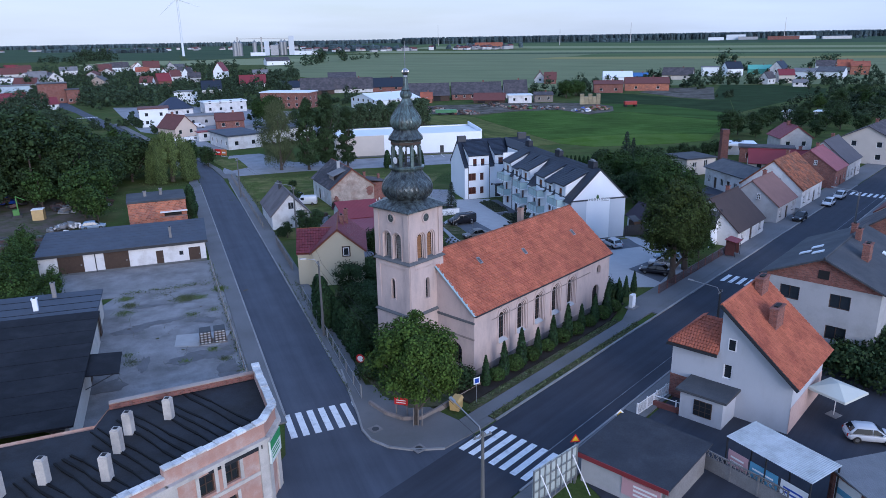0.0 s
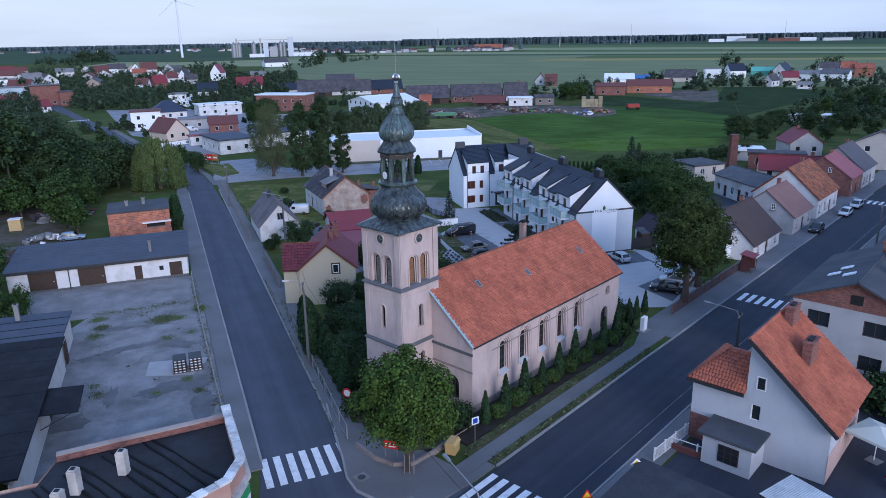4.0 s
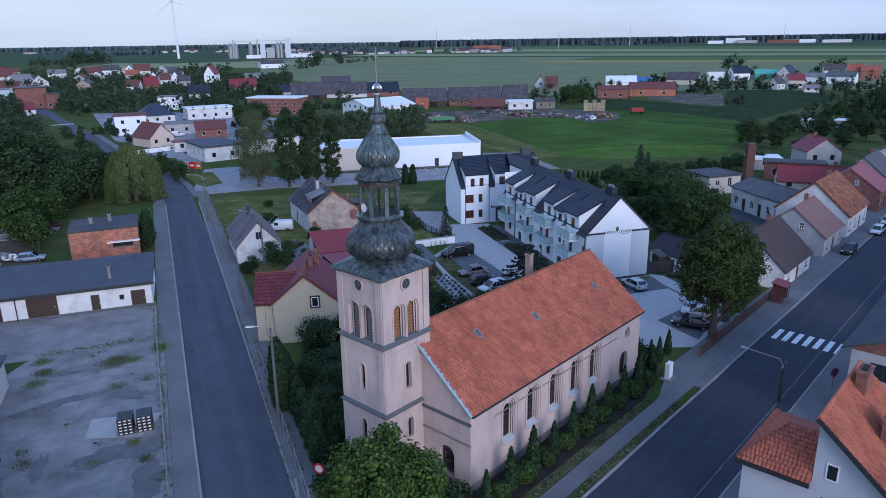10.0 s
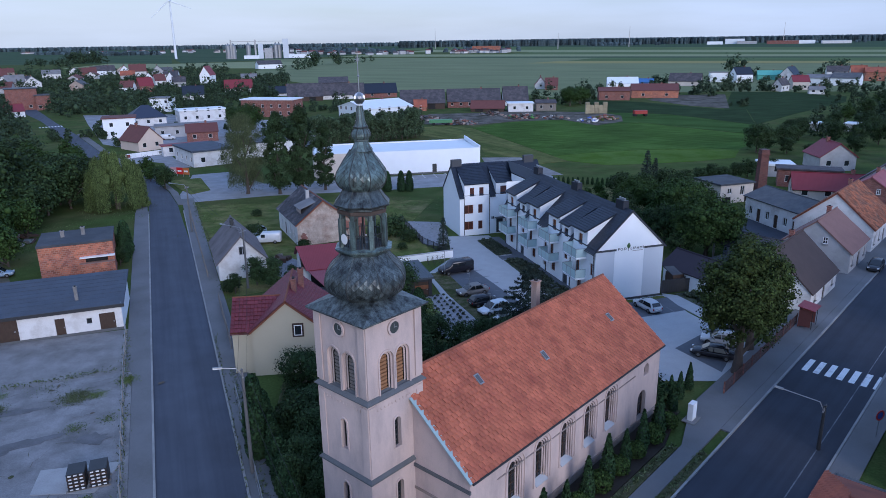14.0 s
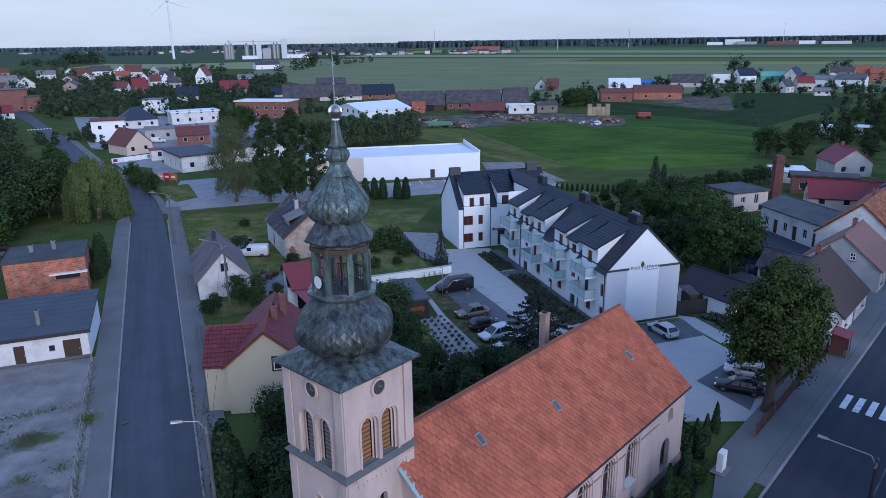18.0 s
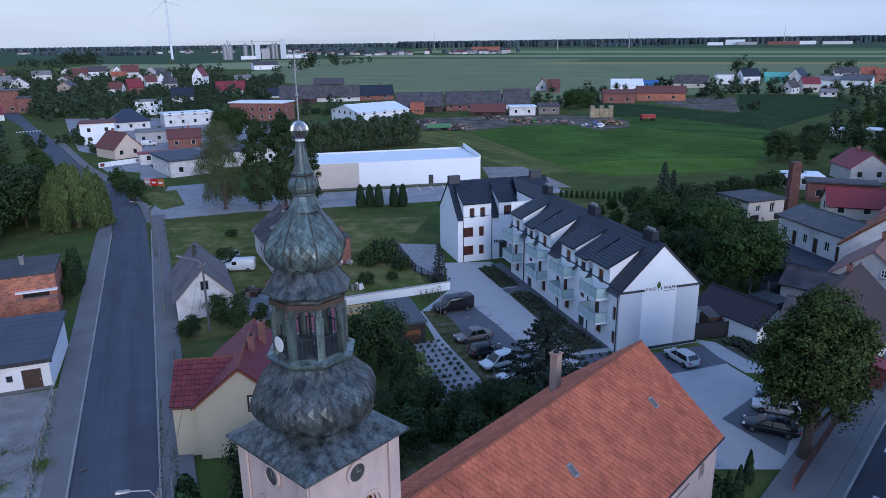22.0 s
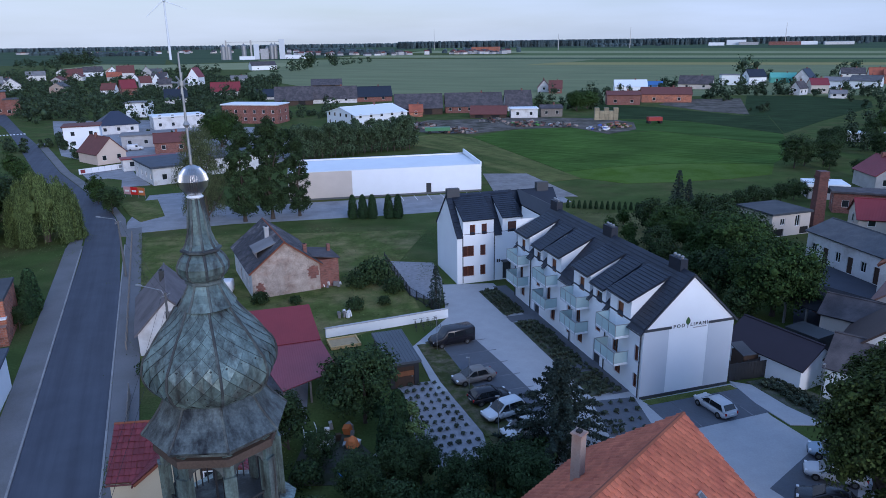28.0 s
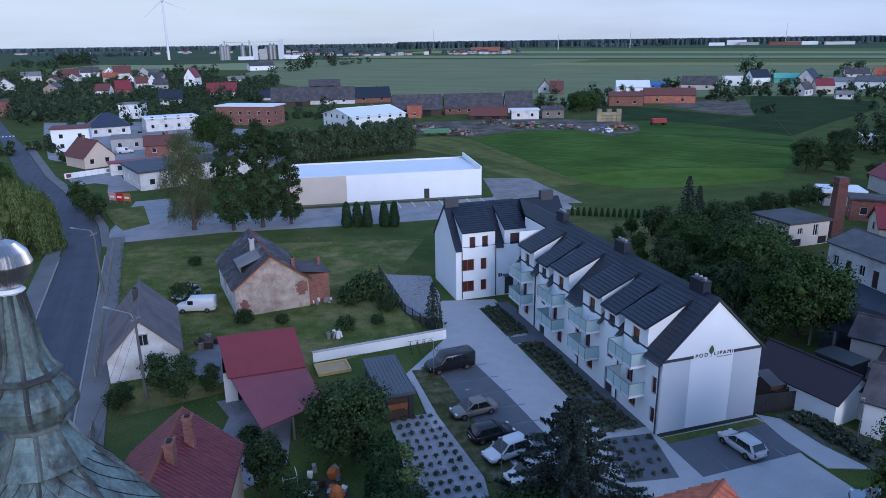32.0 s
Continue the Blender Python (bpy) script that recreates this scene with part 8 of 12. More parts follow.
# belt behind the apartments
plant(T_WALNUT, 37.2, 113.0, 0.98, 30)
row(T_WALNUT, ((38.6, 127.0, 0.9), (34.6, 137.5, 0.72)))
row(T_MID, ((31.6, 122.6, 0.62), (33.4, 118.6, 0.8), (30.4, 128.6, 0.6), (31.0, 133.5, 0.66), (43.6, 134.0, 0.85), (40.0, 136.5, 0.8), (33.8, 146.5, 0.75), (38.4, 147.5, 0.7), (43.0, 149.0, 0.75), (42.6, 119.6, 0.7), (33.2, 111.5, 0.55), (46.8, 151.5, 0.66), (44.0, 142.6, 0.72)))
row(T_MID2, ((29.4, 141.5, 0.55), (28.0, 146.5, 0.45), (35.8, 131.5, 0.85), (42.0, 130.5, 0.9), (28.4, 136.4, 0.4), (31.0, 150.5, 0.5), (36.0, 152.5, 0.5)))
row(T_MID, tuple((50 + 3.2 * k, 158.5 + 1.7 * k, 0.42 + 0.06 * (k % 3)) for k in range(8)))
row(T_THIN, ((42.3, 159.4, 1.5), (43.4, 157.6, 1.25), (40.4, 153.5, 1.0), (42.6, 153.8, 0.9)))
for k in range(16):
    plant(T_THUJA, 24.5 + k * 0.95, 163.5 - k * 0.22, 0.38, k * 40.0, group="low hedge behind the meadow")
# gardens between church, houses and courtyard
plant(T_SPRUCE, 10.4, 88.3, 1.0)
plant(T_THIN, 1.5, 117.2, 1.0)
row(T_MID, ((-4.0, 92.6, 0.92), (-5.6, 94.0, 0.66)))
row(T_SMALL, ((-9.2, 89.0, 1.05), (-21.6, 103.4, 0.85), (-19.2, 102.4, 0.9), (-17.2, 103.4, 0.6), (-23.4, 100.4, 0.6), (-9.4, 68.4, 0.95), (-7.2, 66.6, 0.8), (-8.6, 61.2, 0.8), (-8.2, 72.4, 0.7), (-5.2, 77.6, 0.9), (-0.6, 79.6, 0.85), (3.6, 78.4, 0.9), (6.8, 84.0, 0.72), (8.2, 82.2, 0.7), (-6.6, 63.5, 0.6), (-2.2, 76.0, 0.7), (-7.0, 60.0, 0.55)))
row(T_MID, ((-7.6, 66.2, 0.6), (-8.2, 63.6, 0.5), (-6.4, 61.0, 0.5), (-8.6, 70.4, 0.5)))
row(T_BUSH, ((-10.0, 65.4, 0.8), (-10.4, 67.6, 0.8), (-7.4, 60.2, 1.0), (-5.6, 58.8, 0.8), (-5.4, 56.4, 0.8), (-4.4, 59.8, 0.8), (-5.2, 64.0, 0.9), (-10.8, 70.6, 0.9), (-9.2, 73.6, 0.9), (-11.0, 74.6, 0.8), (-7.0, 75.0, 0.8), (-5.4, 72.0, 0.8), (1.6, 81.6, 0.9), (5.6, 80.8, 0.9), (8.6, 86.4, 1.0), (7.2, 87.0, 0.9), (-2.6, 80.8, 0.9), (-6.6, 80.6, 0.8), (-7.2, 84.8, 0.8), (-8.6, 82.0, 0.8)))
row(T_THUJA, tuple((-12.6 + 0.66 * k, 70.0 - 1.6 * k, 0.9 - 0.03 * (k % 3)) for k in range(8)))
row(T_MID, ((5.4, 83.6, 0.5), (7.4, 82.4, 0.55), (3.2, 82.4, 0.5), (-3.4, 83.0, 0.5), (-6.6, 86.8, 0.4), (0.6, 84.6, 0.5)))
row(T_THUJA, ((-1.7, 87.6, 1.1), (-1.0, 86.6, 1.0)))
row(T_SAPLING, ((-0.6, 90.4, 1.1), (0.0, 88.2, 1.0)))
row(T_THUJA, ((-1.2, 89.4, 1.15), (-13.6, 71.0, 1.1), (-12.8, 68.6, 1.25), (-12.2, 66.4, 1.05), (-2.0, 88.0, 0.9)))
for x, y, s in ((-3.5, 122.0, 0.9), (-7.5, 116.5, 0.7), (-14.5, 118.5, 0.5), (-27.6, 126.0, 1.0), (-6.0, 125.5, 1.5), (-8.0, 124.0, 1.0), (-12, 95.6, 0.6), (-9.8, 85.5, 0.7), (-24.4, 101.5, 0.7), (-4.4, 118.0, 0.5), (-18.6, 118.8, 0.7), (-16.8, 131.0, 0.5), (-30.5, 139.0, 0.6)):
    plant(T_BUSH, x, y, s, rt.uniform(0, 360))
row(T_MID, ((-10.8, 75.6, 0.6), (-8.2, 77.4, 0.55), (-6.2, 69.0, 0.5), (-3.0, 81.6, 0.5), (-1.0, 84.0, 0.5)))
# church front: cones and balls
for k in range(9):
    m = at(41.8 + 2.55 * k, 33.25)
    plant(T_CONE, m.translation.x, m.translation.y, 1.12 + 0.16 * ((k * 7) % 3), 40 * k, 0.15, group="thuja cones before the church")
    m = at(43.1 + 2.55 * k, 33.1)
    plant(T_BALL, m.translation.x, m.translation.y, 0.92 + 0.1 * ((k * 5) % 3), 70 * k, 0.15, group="clipped shrubs before the church")
for a, b_, s in ((40.2, 34.6, 0.9), (39.0, 36.2, 1.0), (38.4, 38.0, 0.8), (37.2, 37.2, 0.8), (66.6, 35.2, 0.9), (67.6, 37.0, 1.0), (66.4, 39.2, 1.1), (67.4, 41.8, 1.2), (36.6, 39.6, 0.9), (36.2, 42.0, 0.8)):
    m = at(a, b_)
    plant(T_BUSH, m.translation.x, m.translation.y, s, a * 30, 0.15)
for a, b_ in ((66.2, 33.9), (68.3, 34.3), (70.4, 34.4), (67.2, 34.6)):
    m = at(a, b_)
    plant(T_CONE, m.translation.x, m.translation.y, 1.0, a * 30, 0.15)
# planted beds in the courtyard
for i in range(11):
    for j in range(5):
        x, y = -1.4 + i * 0.36 + j * 0.7, 98.1 - i * 1.02 + j * 0.18
        if x < 5.0 and y > 86.8:
            plant(T_LOW, x + rt.uniform(-0.1, 0.1), y + rt.uniform(-0.1, 0.1), rt.uniform(0.5, 0.8), 37.0 * i, 0.06, group="shrubs in the gravel bed")
for i in range(19):
    for j in range(4):
        plant(T_LOW, 10.2 + i * 0.265 + j * 0.58 + rt.uniform(-0.12, 0.12), 111.3 - i * 0.83 + j * 0.18 + rt.uniform(-0.2, 0.2), rt.uniform(0.6, 1.15), 37.0 * i, 0.08, group="shrubs in the planting beds")
for i in range(10):
    for j in range(4):
        plant(T_LOW, 6.9 + i * 0.255 + j * 0.52 + rt.uniform(-0.12, 0.12), 121.2 - i * 0.78 + j * 0.18 + rt.uniform(-0.2, 0.2), rt.uniform(0.6, 1.15), 37.0 * i, 0.08, group="shrubs in the planting beds")
for x, y, s in ((36.2, 56.5, 1.2), (34.6, 54.2, 1.4), (38.2, 55.0, 1.5), (33.2, 57.6, 0.9), (40, 57.5, 1.5), (36.0, 51.5, 1.2), (38.5, 49.5, 1.3)):
    plant(T_BUSH, x, y, s, rt.uniform(0, 360))

# rough tufts that break up the lawns
gl_ = np.random.default_rng(77)
tp = []
for x0, x1, y0, y1, n in ((-40, 2, 126, 152, 9000), (-30, -2, 99, 126, 3500), (-64, -50, 118, 150, 2500), (-12, 6, 58, 92, 3000), (20, 36, 137, 160, 2500)):
    q = np.stack([gl_.uniform(x0, x1, n), gl_.uniform(y0, y1, n), 0.06 + np.abs(gl_.normal(size=n)) * 0.06], 1)
    keep = np.sin(q[:, 0] * 0.7 + 1.3 * np.sin(q[:, 1] * 0.31)) + np.sin(q[:, 1] * 0.53 + q[:, 0] * 0.2) + gl_.normal(size=n) * 0.8 > 0.2
    tp.append(q[keep])
tp = np.concatenate(tp)
tagged(new("lawn_tufts", leaf_mesh("lawn_tufts", tp, gl_.normal(size=tp.shape) * 0.5 + np.array([0, -0.3, 0.8]), 0.1, M_LEAF_W, gl_, 0.4)), "uneven tufts in the rough lawns", "grass", kind="stuff")
# ---- the town beyond, farm, fields' edges ----
FAR_ROOFS = [M_DARKRED, M_DARKRED, M_OLDROOF, M_ETERNIT, M_TILE_R, M_OLDROOF, M_SLATE, M_REDROOF, M_SHEETD]
FAR_WALLS = [M_OLDWHITE, M_GREYPL, M_BEIGE, M_GREYPL, M_OLDWHITE, M_STONE]
rf = random.Random(77)


FAR_T = []


def far_tree(x, y, h):
    FAR_T.append((x, y, h))


TAKEN = []


def far_house(x, y, L, W, e, r, turn, wm, rm, label="village house", flat=False, wins=2):
    TAKEN.append((x, y))
    hl = []
    if wm is M_DARKWOOD or L > 28:
        return house("barn", pose(x, y, 0, 0, 0, turn), L, W, e, r, wm, rm, label, [("S", -L / 4, 0.05, 3.2, min(e - 0.3, 2.4), "hole"), ("S", L / 5, 0.05, 3.2, min(e - 0.3, 2.4), "hole")], [], category="barn", over=0.4, flat=flat)
    if y > 345:
        return house("house", pose(x, y, 0, 0, 0, turn), L, W, e, r, wm, rm, label, [("S", -L / 4, 1.0, 1.4, 1.3), ("S", L / 4, 1.0, 1.4, 1.3), ("W", 0, e * 0.55, 1.3, 1.3)], [] if flat else [(L * 0.15, 0.2, e + r - 0.4, e + r + 0.8, 0.6, 0.6)], over=0.4, flat=flat, bars=(0, 0))
    for sd, wd in (("S", L), ("W", W), ("E", W)):
        n = max(1, int(wd / 3.6))
        for k in range(n):
            for z in ([1.0] if e < 4.2 else [1.0, 3.7]):
                hl.append((sd, -wd / 2 + (k + 0.5) * wd / n, z, 1.1, 1.25))
    return house("house", pose(x, y, 0, 0, 0, turn), L, W, e, r, wm, rm, label, hl, [] if flat else [(L * 0.15, 0.2, e + r - 0.4, e + r + 0.8, 0.6, 0.6)], over=0.4, flat=flat, bars=(0, 0))


far_house(-102, 249.5, 9.5, 9.0, 6.2, 0.3, 22, M_WHITE, M_DARKRED, "white two-storey cube house with flat dark roof", True)
nv = far_house(-107.2, 283.0, 12.4, 10.5, 2.9, 0.2, 29, M_OLDWHITE, mat("navy_tile", (0.03, 0.04, 0.07), 0.6), "white house with hipped navy blue roof", True)
bm = B()
lo = [bm.verts.new(v) for v in ((-6.8, -5.8, 2.95), (6.8, -5.8, 2.95), (6.8, 5.8, 2.95), (-6.8, 5.8, 2.95))]
hi = [bm.verts.new((-1.2, 0, 7.2)), bm.verts.new((1.2, 0, 7.2))]
for q in ((lo[0], lo[1], hi[1], hi[0]), (lo[1], lo[2], hi[1]), (lo[2], lo[3], hi[0], hi[1]), (lo[3], lo[0], hi[0])):
    bm.faces.new(q)
part("hip_roof", bm, MATS["navy_tile"], nv)
far_house(-83.8, 221.5, 10.0, 7.4, 2.8, 3.6, 140.7, mat("pink_cream_render", (0.6, 0.5, 0.43), 0.9, 0.08, 0.5, 20, 0.1), M_DARKRED, "cream gabled house with steep brown-red roof")
far_house(-121.4, 337, 8.8, 9, 5.7, 0.3, 8, M_WHITE, M_ETERNIT, "white flat-roofed two-storey block", True)
far_house(-91.5, 296, 17, 9, 4.2, 0.4, 30, M_OLDWHITE, M_WMETAL, "long white shop with pale flat roof", True)
far_house(-66.5, 309, 22, 10, 6.6, 0.4, -12, M_BRICK, M_WMETAL, "red brick shell of a two-storey building with pale roof", True)
far_house(-58.6, 197.6, 9.5, 15, 3.6, 0.4, 36, M_OLDWHITE, M_BLUEFELT, "low grey garage building with felt roof", True)
far_house(-46.6, 208.6, 14, 9, 3.6, 0.4, 36, M_OLDWHITE, M_BLUEFELT, "low white garage wing with felt roof", True)
far_house(-84, 250, 13, 8, 3.4, 0.3, 20, M_GREYPL, M_ETERNIT, "low grey workshop with flat roof", True)
far_house(-72, 238, 9, 7, 3.0, 2.0, 20, M_BRICK, M_DARKRED, "small brick workshop with red roof")
far_house(-67.5, 210.5, 12, 3.0, 2.7, 0.25, 30, M_OLDWHITE, M_REDROOF, "long white carport with red roof", True)
# farm
for nm_, col_ in (("blue_tarp", (0.05, 0.14, 0.34)), ("mint_sheet", (0.14, 0.42, 0.34)), ("pale_blue_render", (0.42, 0.52, 0.6))):
    mat(nm_, col_, 0.7, 0.12, 0.6, 12, 0.1)
far_house(-23.5, 294.5, 21.5, 19, 4.6, 2.2, 38, M_WMETAL, M_WMETAL, "white metal farm hall with shallow roof")
far_house(-194.7, 356.0, 12.8, 12.0, 9.5, 0.3, 31, M_BRICK, M_SLATE, "red brick three-storey house with flat roof", True)
far_house(-183.6, 353.7, 5.9, 10.0, 6.5, 0.3, 30, M_BRICK, M_OLDROOF, "red brick two-storey house wing with grey roof", True)
far_house(-290.1, 514.5, 11.4, 9.0, 4.8, 4.6, 31, M_GREYPL, M_ETERNIT, "row house with grey sheet roof")
far_house(-277.2, 512.3, 10.0, 11.0, 4.1, 4.4, 120, M_OLDWHITE, M_ETERNIT, "pale gabled row house with grey roof")
far_house(-343.3, 660.5, 14.8, 9.0, 4.3, 3.2, 29, M_OLDWHITE, M_ETERNIT, "low pale village house")
far_house(-316.2, 672.0, 14.1, 9.0, 4.4, 4.3, 26, M_BRICK, M_DARKRED, "brick house with brown-red roof")
far_house(-325.9, 727.0, 17.2, 9.0, 4.2, 4.6, 35, M_WHITE, M_OLDROOF, "white village house with dark roof")
far_house(-304.0, 720.0, 10.0, 10.3, 3.7, 5.2, 114, M_WHITE, M_DARKRED, "white gabled house with brown roof")
far_house(-274.8, 680.8, 14.3, 10.0, 4.9, 5.8, 23, M_OLDWHITE, M_DARKRED, "village house with wide brown-red roof")
far_house(-263.3, 697.9, 10.0, 11.0, 3.6, 5.6, 112, M_GREYPL, M_SLATE, "grey gabled house with dark roof")
far_house(-189.9, 460.8, 7.7, 8.0, 3.6, 3.4, 6, M_WHITE, M_DARKRED, "white house with dark red roof")
far_house(-182.7, 468.9, 8.3, 9.0, 4.0, 4.5, 35, M_BRICK, M_REDROOF, "brick house with bright red roof")
far_house(-229.4, 591.3, 9.0, 7.0, 2.6, 4.3, 112, M_WHITE, M_OLDROOF, "white gabled village house")
far_house(-200.0, 537.2, 7.3, 9.0, 3.5, 4.0, 32, M_OLDWHITE, M_DARKRED, "village house with brown-red roof")
far_house(-192.1, 542.9, 11.0, 6.8, 4.3, 4.7, 89, M_WHITE, M_OLDROOF, "white gabled house with grey roof")
far_house(-172.0, 558.7, 12.0, 7.9, 6.0, 6.0, 88, M_WHITE, M_REDROOF, "white gabled house with red tile roof")
far_house(-130.2, 402.8, 10.6, 10.0, 2.6, 4.3, 19, M_OLDWHITE, M_SLATE, "low house with large dark roof")
far_house(-119.7, 452.3, 15.9, 10.0, 2.6, 4.6, 16, M_OLDWHITE, M_REDROOF, "long house with a bright red roof")
far_house(-144.4, 570.6, 11.5, 8.0, 3.3, 2.3, 15, M_WHITE, M_ETERNIT, "low white house among dark trees")
far_house(-190.7, 833.2, 26.8, 18.0, 4.8, 3.9, 25, M_WHITE, M_OLDROOF, "white farm hall in the fields")
far_house(-86.9, 421.3, 16.3, 10.0, 1.5, 3.4, 13, M_OLDWHITE, M_SLATE, "white farm house with long dark roof")
far_house(-67.2, 384.5, 17.5, 14.0, 2.4, 5.8, 11, M_DARKWOOD, M_OLDROOF, "dark-roofed barn with open front")
far_house(-49.0, 393.9, 21.2, 12.0, 2.2, 5.3, 8, M_OLDWHITE, M_OLDROOF, "large white farm building with dark roof")
far_house(-72.3, 518.3, 19.8, 16.0, 1.5, 3.3, 9, M_DARKWOOD, M_OLDROOF, "large barn behind the farm with dark roof")
far_house(-30.5, 397.4, 17.4, 9.0, 2.6, 4.4, 13, M_BRICK, M_SLATE, "red brick farmhouse with dark roof")
far_house(-6.4, 334.0, 19.1, 14.0, 2.6, 5.0, 3, M_DARKWOOD, M_OLDROOF, "long barn with dark tiled roof")
far_house(-7.0, 322.6, 5.1, 6.0, 1.9, 2.4, 2, M_BRICKO, M_TILE_R, "small brick farm shed with tiled roof")
far_house(16.2, 338.1, 23.1, 13.0, 2.7, 4.8, 1, M_BRICK, M_OLDROOF, "brick barn with weathered roof")
far_house(35.2, 342.7, 10.7, 13.0, 2.2, 5.7, 0, M_OLDWHITE, M_OLDROOF, "barn with grey weathered roof")
far_house(21.2, 315.2, 13.6, 7.0, 1.5, 2.6, -8, M_DARKWOOD, M_DARKRED, "open wooden farm shelter with rusty roof")
far_house(34.3, 313.4, 10.1, 7.0, 3.3, 0.3, -1, M_OLDWHITE, M_WMETAL, "farm shed with pale sheet roof", True)
far_house(45.1, 316.8, 8.1, 8.0, 3.1, 1.0, -1, M_GREYWOOD, M_OLDROOF, "grey wooden farm shed with dark roof")
far_house(61.3, 445.2, 11.0, 6.9, 2.5, 4.1, 82, M_OLDWHITE, M_DARKRED, "timbered house with brown gabled roof")
far_house(65.9, 433.6, 7.0, 8.0, 2.8, 3.8, -9, M_BRICK, M_DARKRED, "brick house wing with brown roof")
far_house(104.2, 424.0, 16.6, 11.0, 3.9, 3.0, -9, M_WHITE, M_WMETAL, "white two-storey farmhouse with pale roof")
far_house(84.3, 361.3, 14.3, 9.0, 4.3, 1.4, -8, M_BRICK, M_DARKRED, "long low brick stable with red-brown roof")
far_house(106.5, 371.0, 21.9, 10.0, 3.7, 2.7, -11, M_BRICKO, M_DARKRED, "brick farm building with brown roof")
far_house(127.8, 459.7, 8.9, 8.0, 2.2, 1.7, -12, MATS["blue_tarp"], MATS["blue_tarp"], "shed covered with blue sheet")
far_house(149.5, 452.0, 18.2, 11.0, 2.9, 4.2, -25, M_BEIGE, M_OLDROOF, "house with dark hipped roof")
far_house(180.7, 482.4, 10.4, 10.0, 5.9, 0.3, -14, M_WHITE, M_ETERNIT, "pale flat-roofed house at the field edge", True)
far_house(192.4, 474.8, 10.9, 9.0, 5.1, 4.1, 7, M_WHITE, M_SLATE, "white two-storey gabled house with dark roof")
far_house(220.7, 497.4, 14.8, 10.0, 3.2, 2.6, -19, MATS["mint_sheet"], MATS["mint_sheet"], "long mint green shed at the field edge")
far_house(228.3, 484.6, 12.0, 9.7, 3.5, 5.2, 44, M_OLDWHITE, M_SLATE, "white gabled house with steep dark roof")
far_house(182.1, 399.1, 9.0, 5.0, 3.4, 3.1, 40, M_OLDWHITE, M_OLDROOF, "white gabled house with grey roof")
far_house(196.5, 408.8, 8.2, 9.0, 4.4, 2.9, -13, M_BEIGE, M_REDROOF, "house with bright red roof")
far_house(224.9, 442.3, 12.5, 14.0, 4.1, 1.8, -42, M_WMETAL, M_ETERNIT, "pale workshop hall with grey roof")
far_house(236.8, 434.4, 14.7, 14.0, 4.3, 2.7, -38, M_WMETAL, M_SHEETD, "long pale warehouse with grey roof")
far_house(295.8, 551.1, 15.0, 11.0, 2.2, 3.7, -21, M_OLDWHITE, M_OLDROOF, "village house with grey roof")
far_house(269.0, 479.1, 9.0, 10.0, 4.8, 4.2, -21, M_BEIGE, M_TILE_R, "village house with red tile roof")
far_house(275.4, 472.5, 11.0, 12.0, 5.4, 2.8, -24, M_BRICKO, M_TILE_R, "orange brick house with tile roof")
far_house(189.7, 377.2, 6.9, 6.0, 2.2, 1.4, -20, M_OLDWHITE, M_ETERNIT, "low white outbuilding beside a red-roofed house")
far_house(119.3, 239.2, 5.1, 5.0, 2.2, 0.3, -39, M_GREYPL, M_WMETAL, "grey shed with pale metal roof", True)
far_house(128.8, 236.9, 5.0, 5.0, 2.2, 0.3, -41, M_GREYPL, M_WMETAL, "grey garden shed with pale metal roof", True)
far_house(-235.1, 392.1, 14.4, 12.0, 6.6, 0.3, 31, MATS["pale_blue_render"], M_ETERNIT, "pale blue flat-roofed town building", True)
far_house(-201.9, 334.2, 10.4, 12.0, 2.8, 3.5, 31, M_BRICK, M_REDROOF, "house with a wide wine-red roof")
far_house(-178.9, 319.6, 9.1, 9.0, 2.5, 2.6, 38, M_WHITE, M_REDROOF, "low white house with red roof")
far_house(-363.5, 609.3, 20.0, 10.0, 4.2, 4.9, 31, M_OLDWHITE, M_DARKRED, "village house with brown-red roof")
far_house(-317.1, 527.1, 14.8, 12.0, 4.8, 0.3, 31, M_WHITE, M_ETERNIT, "white flat-roofed town building", True)
# right edge
far_house(88.2, 176.8, 8.4, 7.6, 3.1, 2.7, 86, M_GREYPL, M_REDROOF, "grey two-storey house with wine-red gabled roof")
far_house(98, 158, 13, 10, 5.6, 2.6, 47.7, M_BEIGE, M_OLDROOF, "beige two-storey house with grey hipped roof")
far_house(112, 176, 12, 9, 3.6, 3.4, 47.7, M_BRICK, M_OLDROOF, "brick house with dark roof")
far_house(72.6, 169.4, 6.2, 5, 2.3, 0.5, -14, M_GREYPL, M_WMETAL, "grey shed with pale metal roof", True)
far_house(73.5, 157.2, 11, 4.0, 3.4, 0.3, -22, M_BRICK, M_OLDROOF, "long old brick outbuilding with flat roof", True)
far_house(72.8, 145.6, 15, 6.4, 2.2, 2.3, -19, M_BEIGE, M_REDROOF, "long beige building with wine-red metal roof")
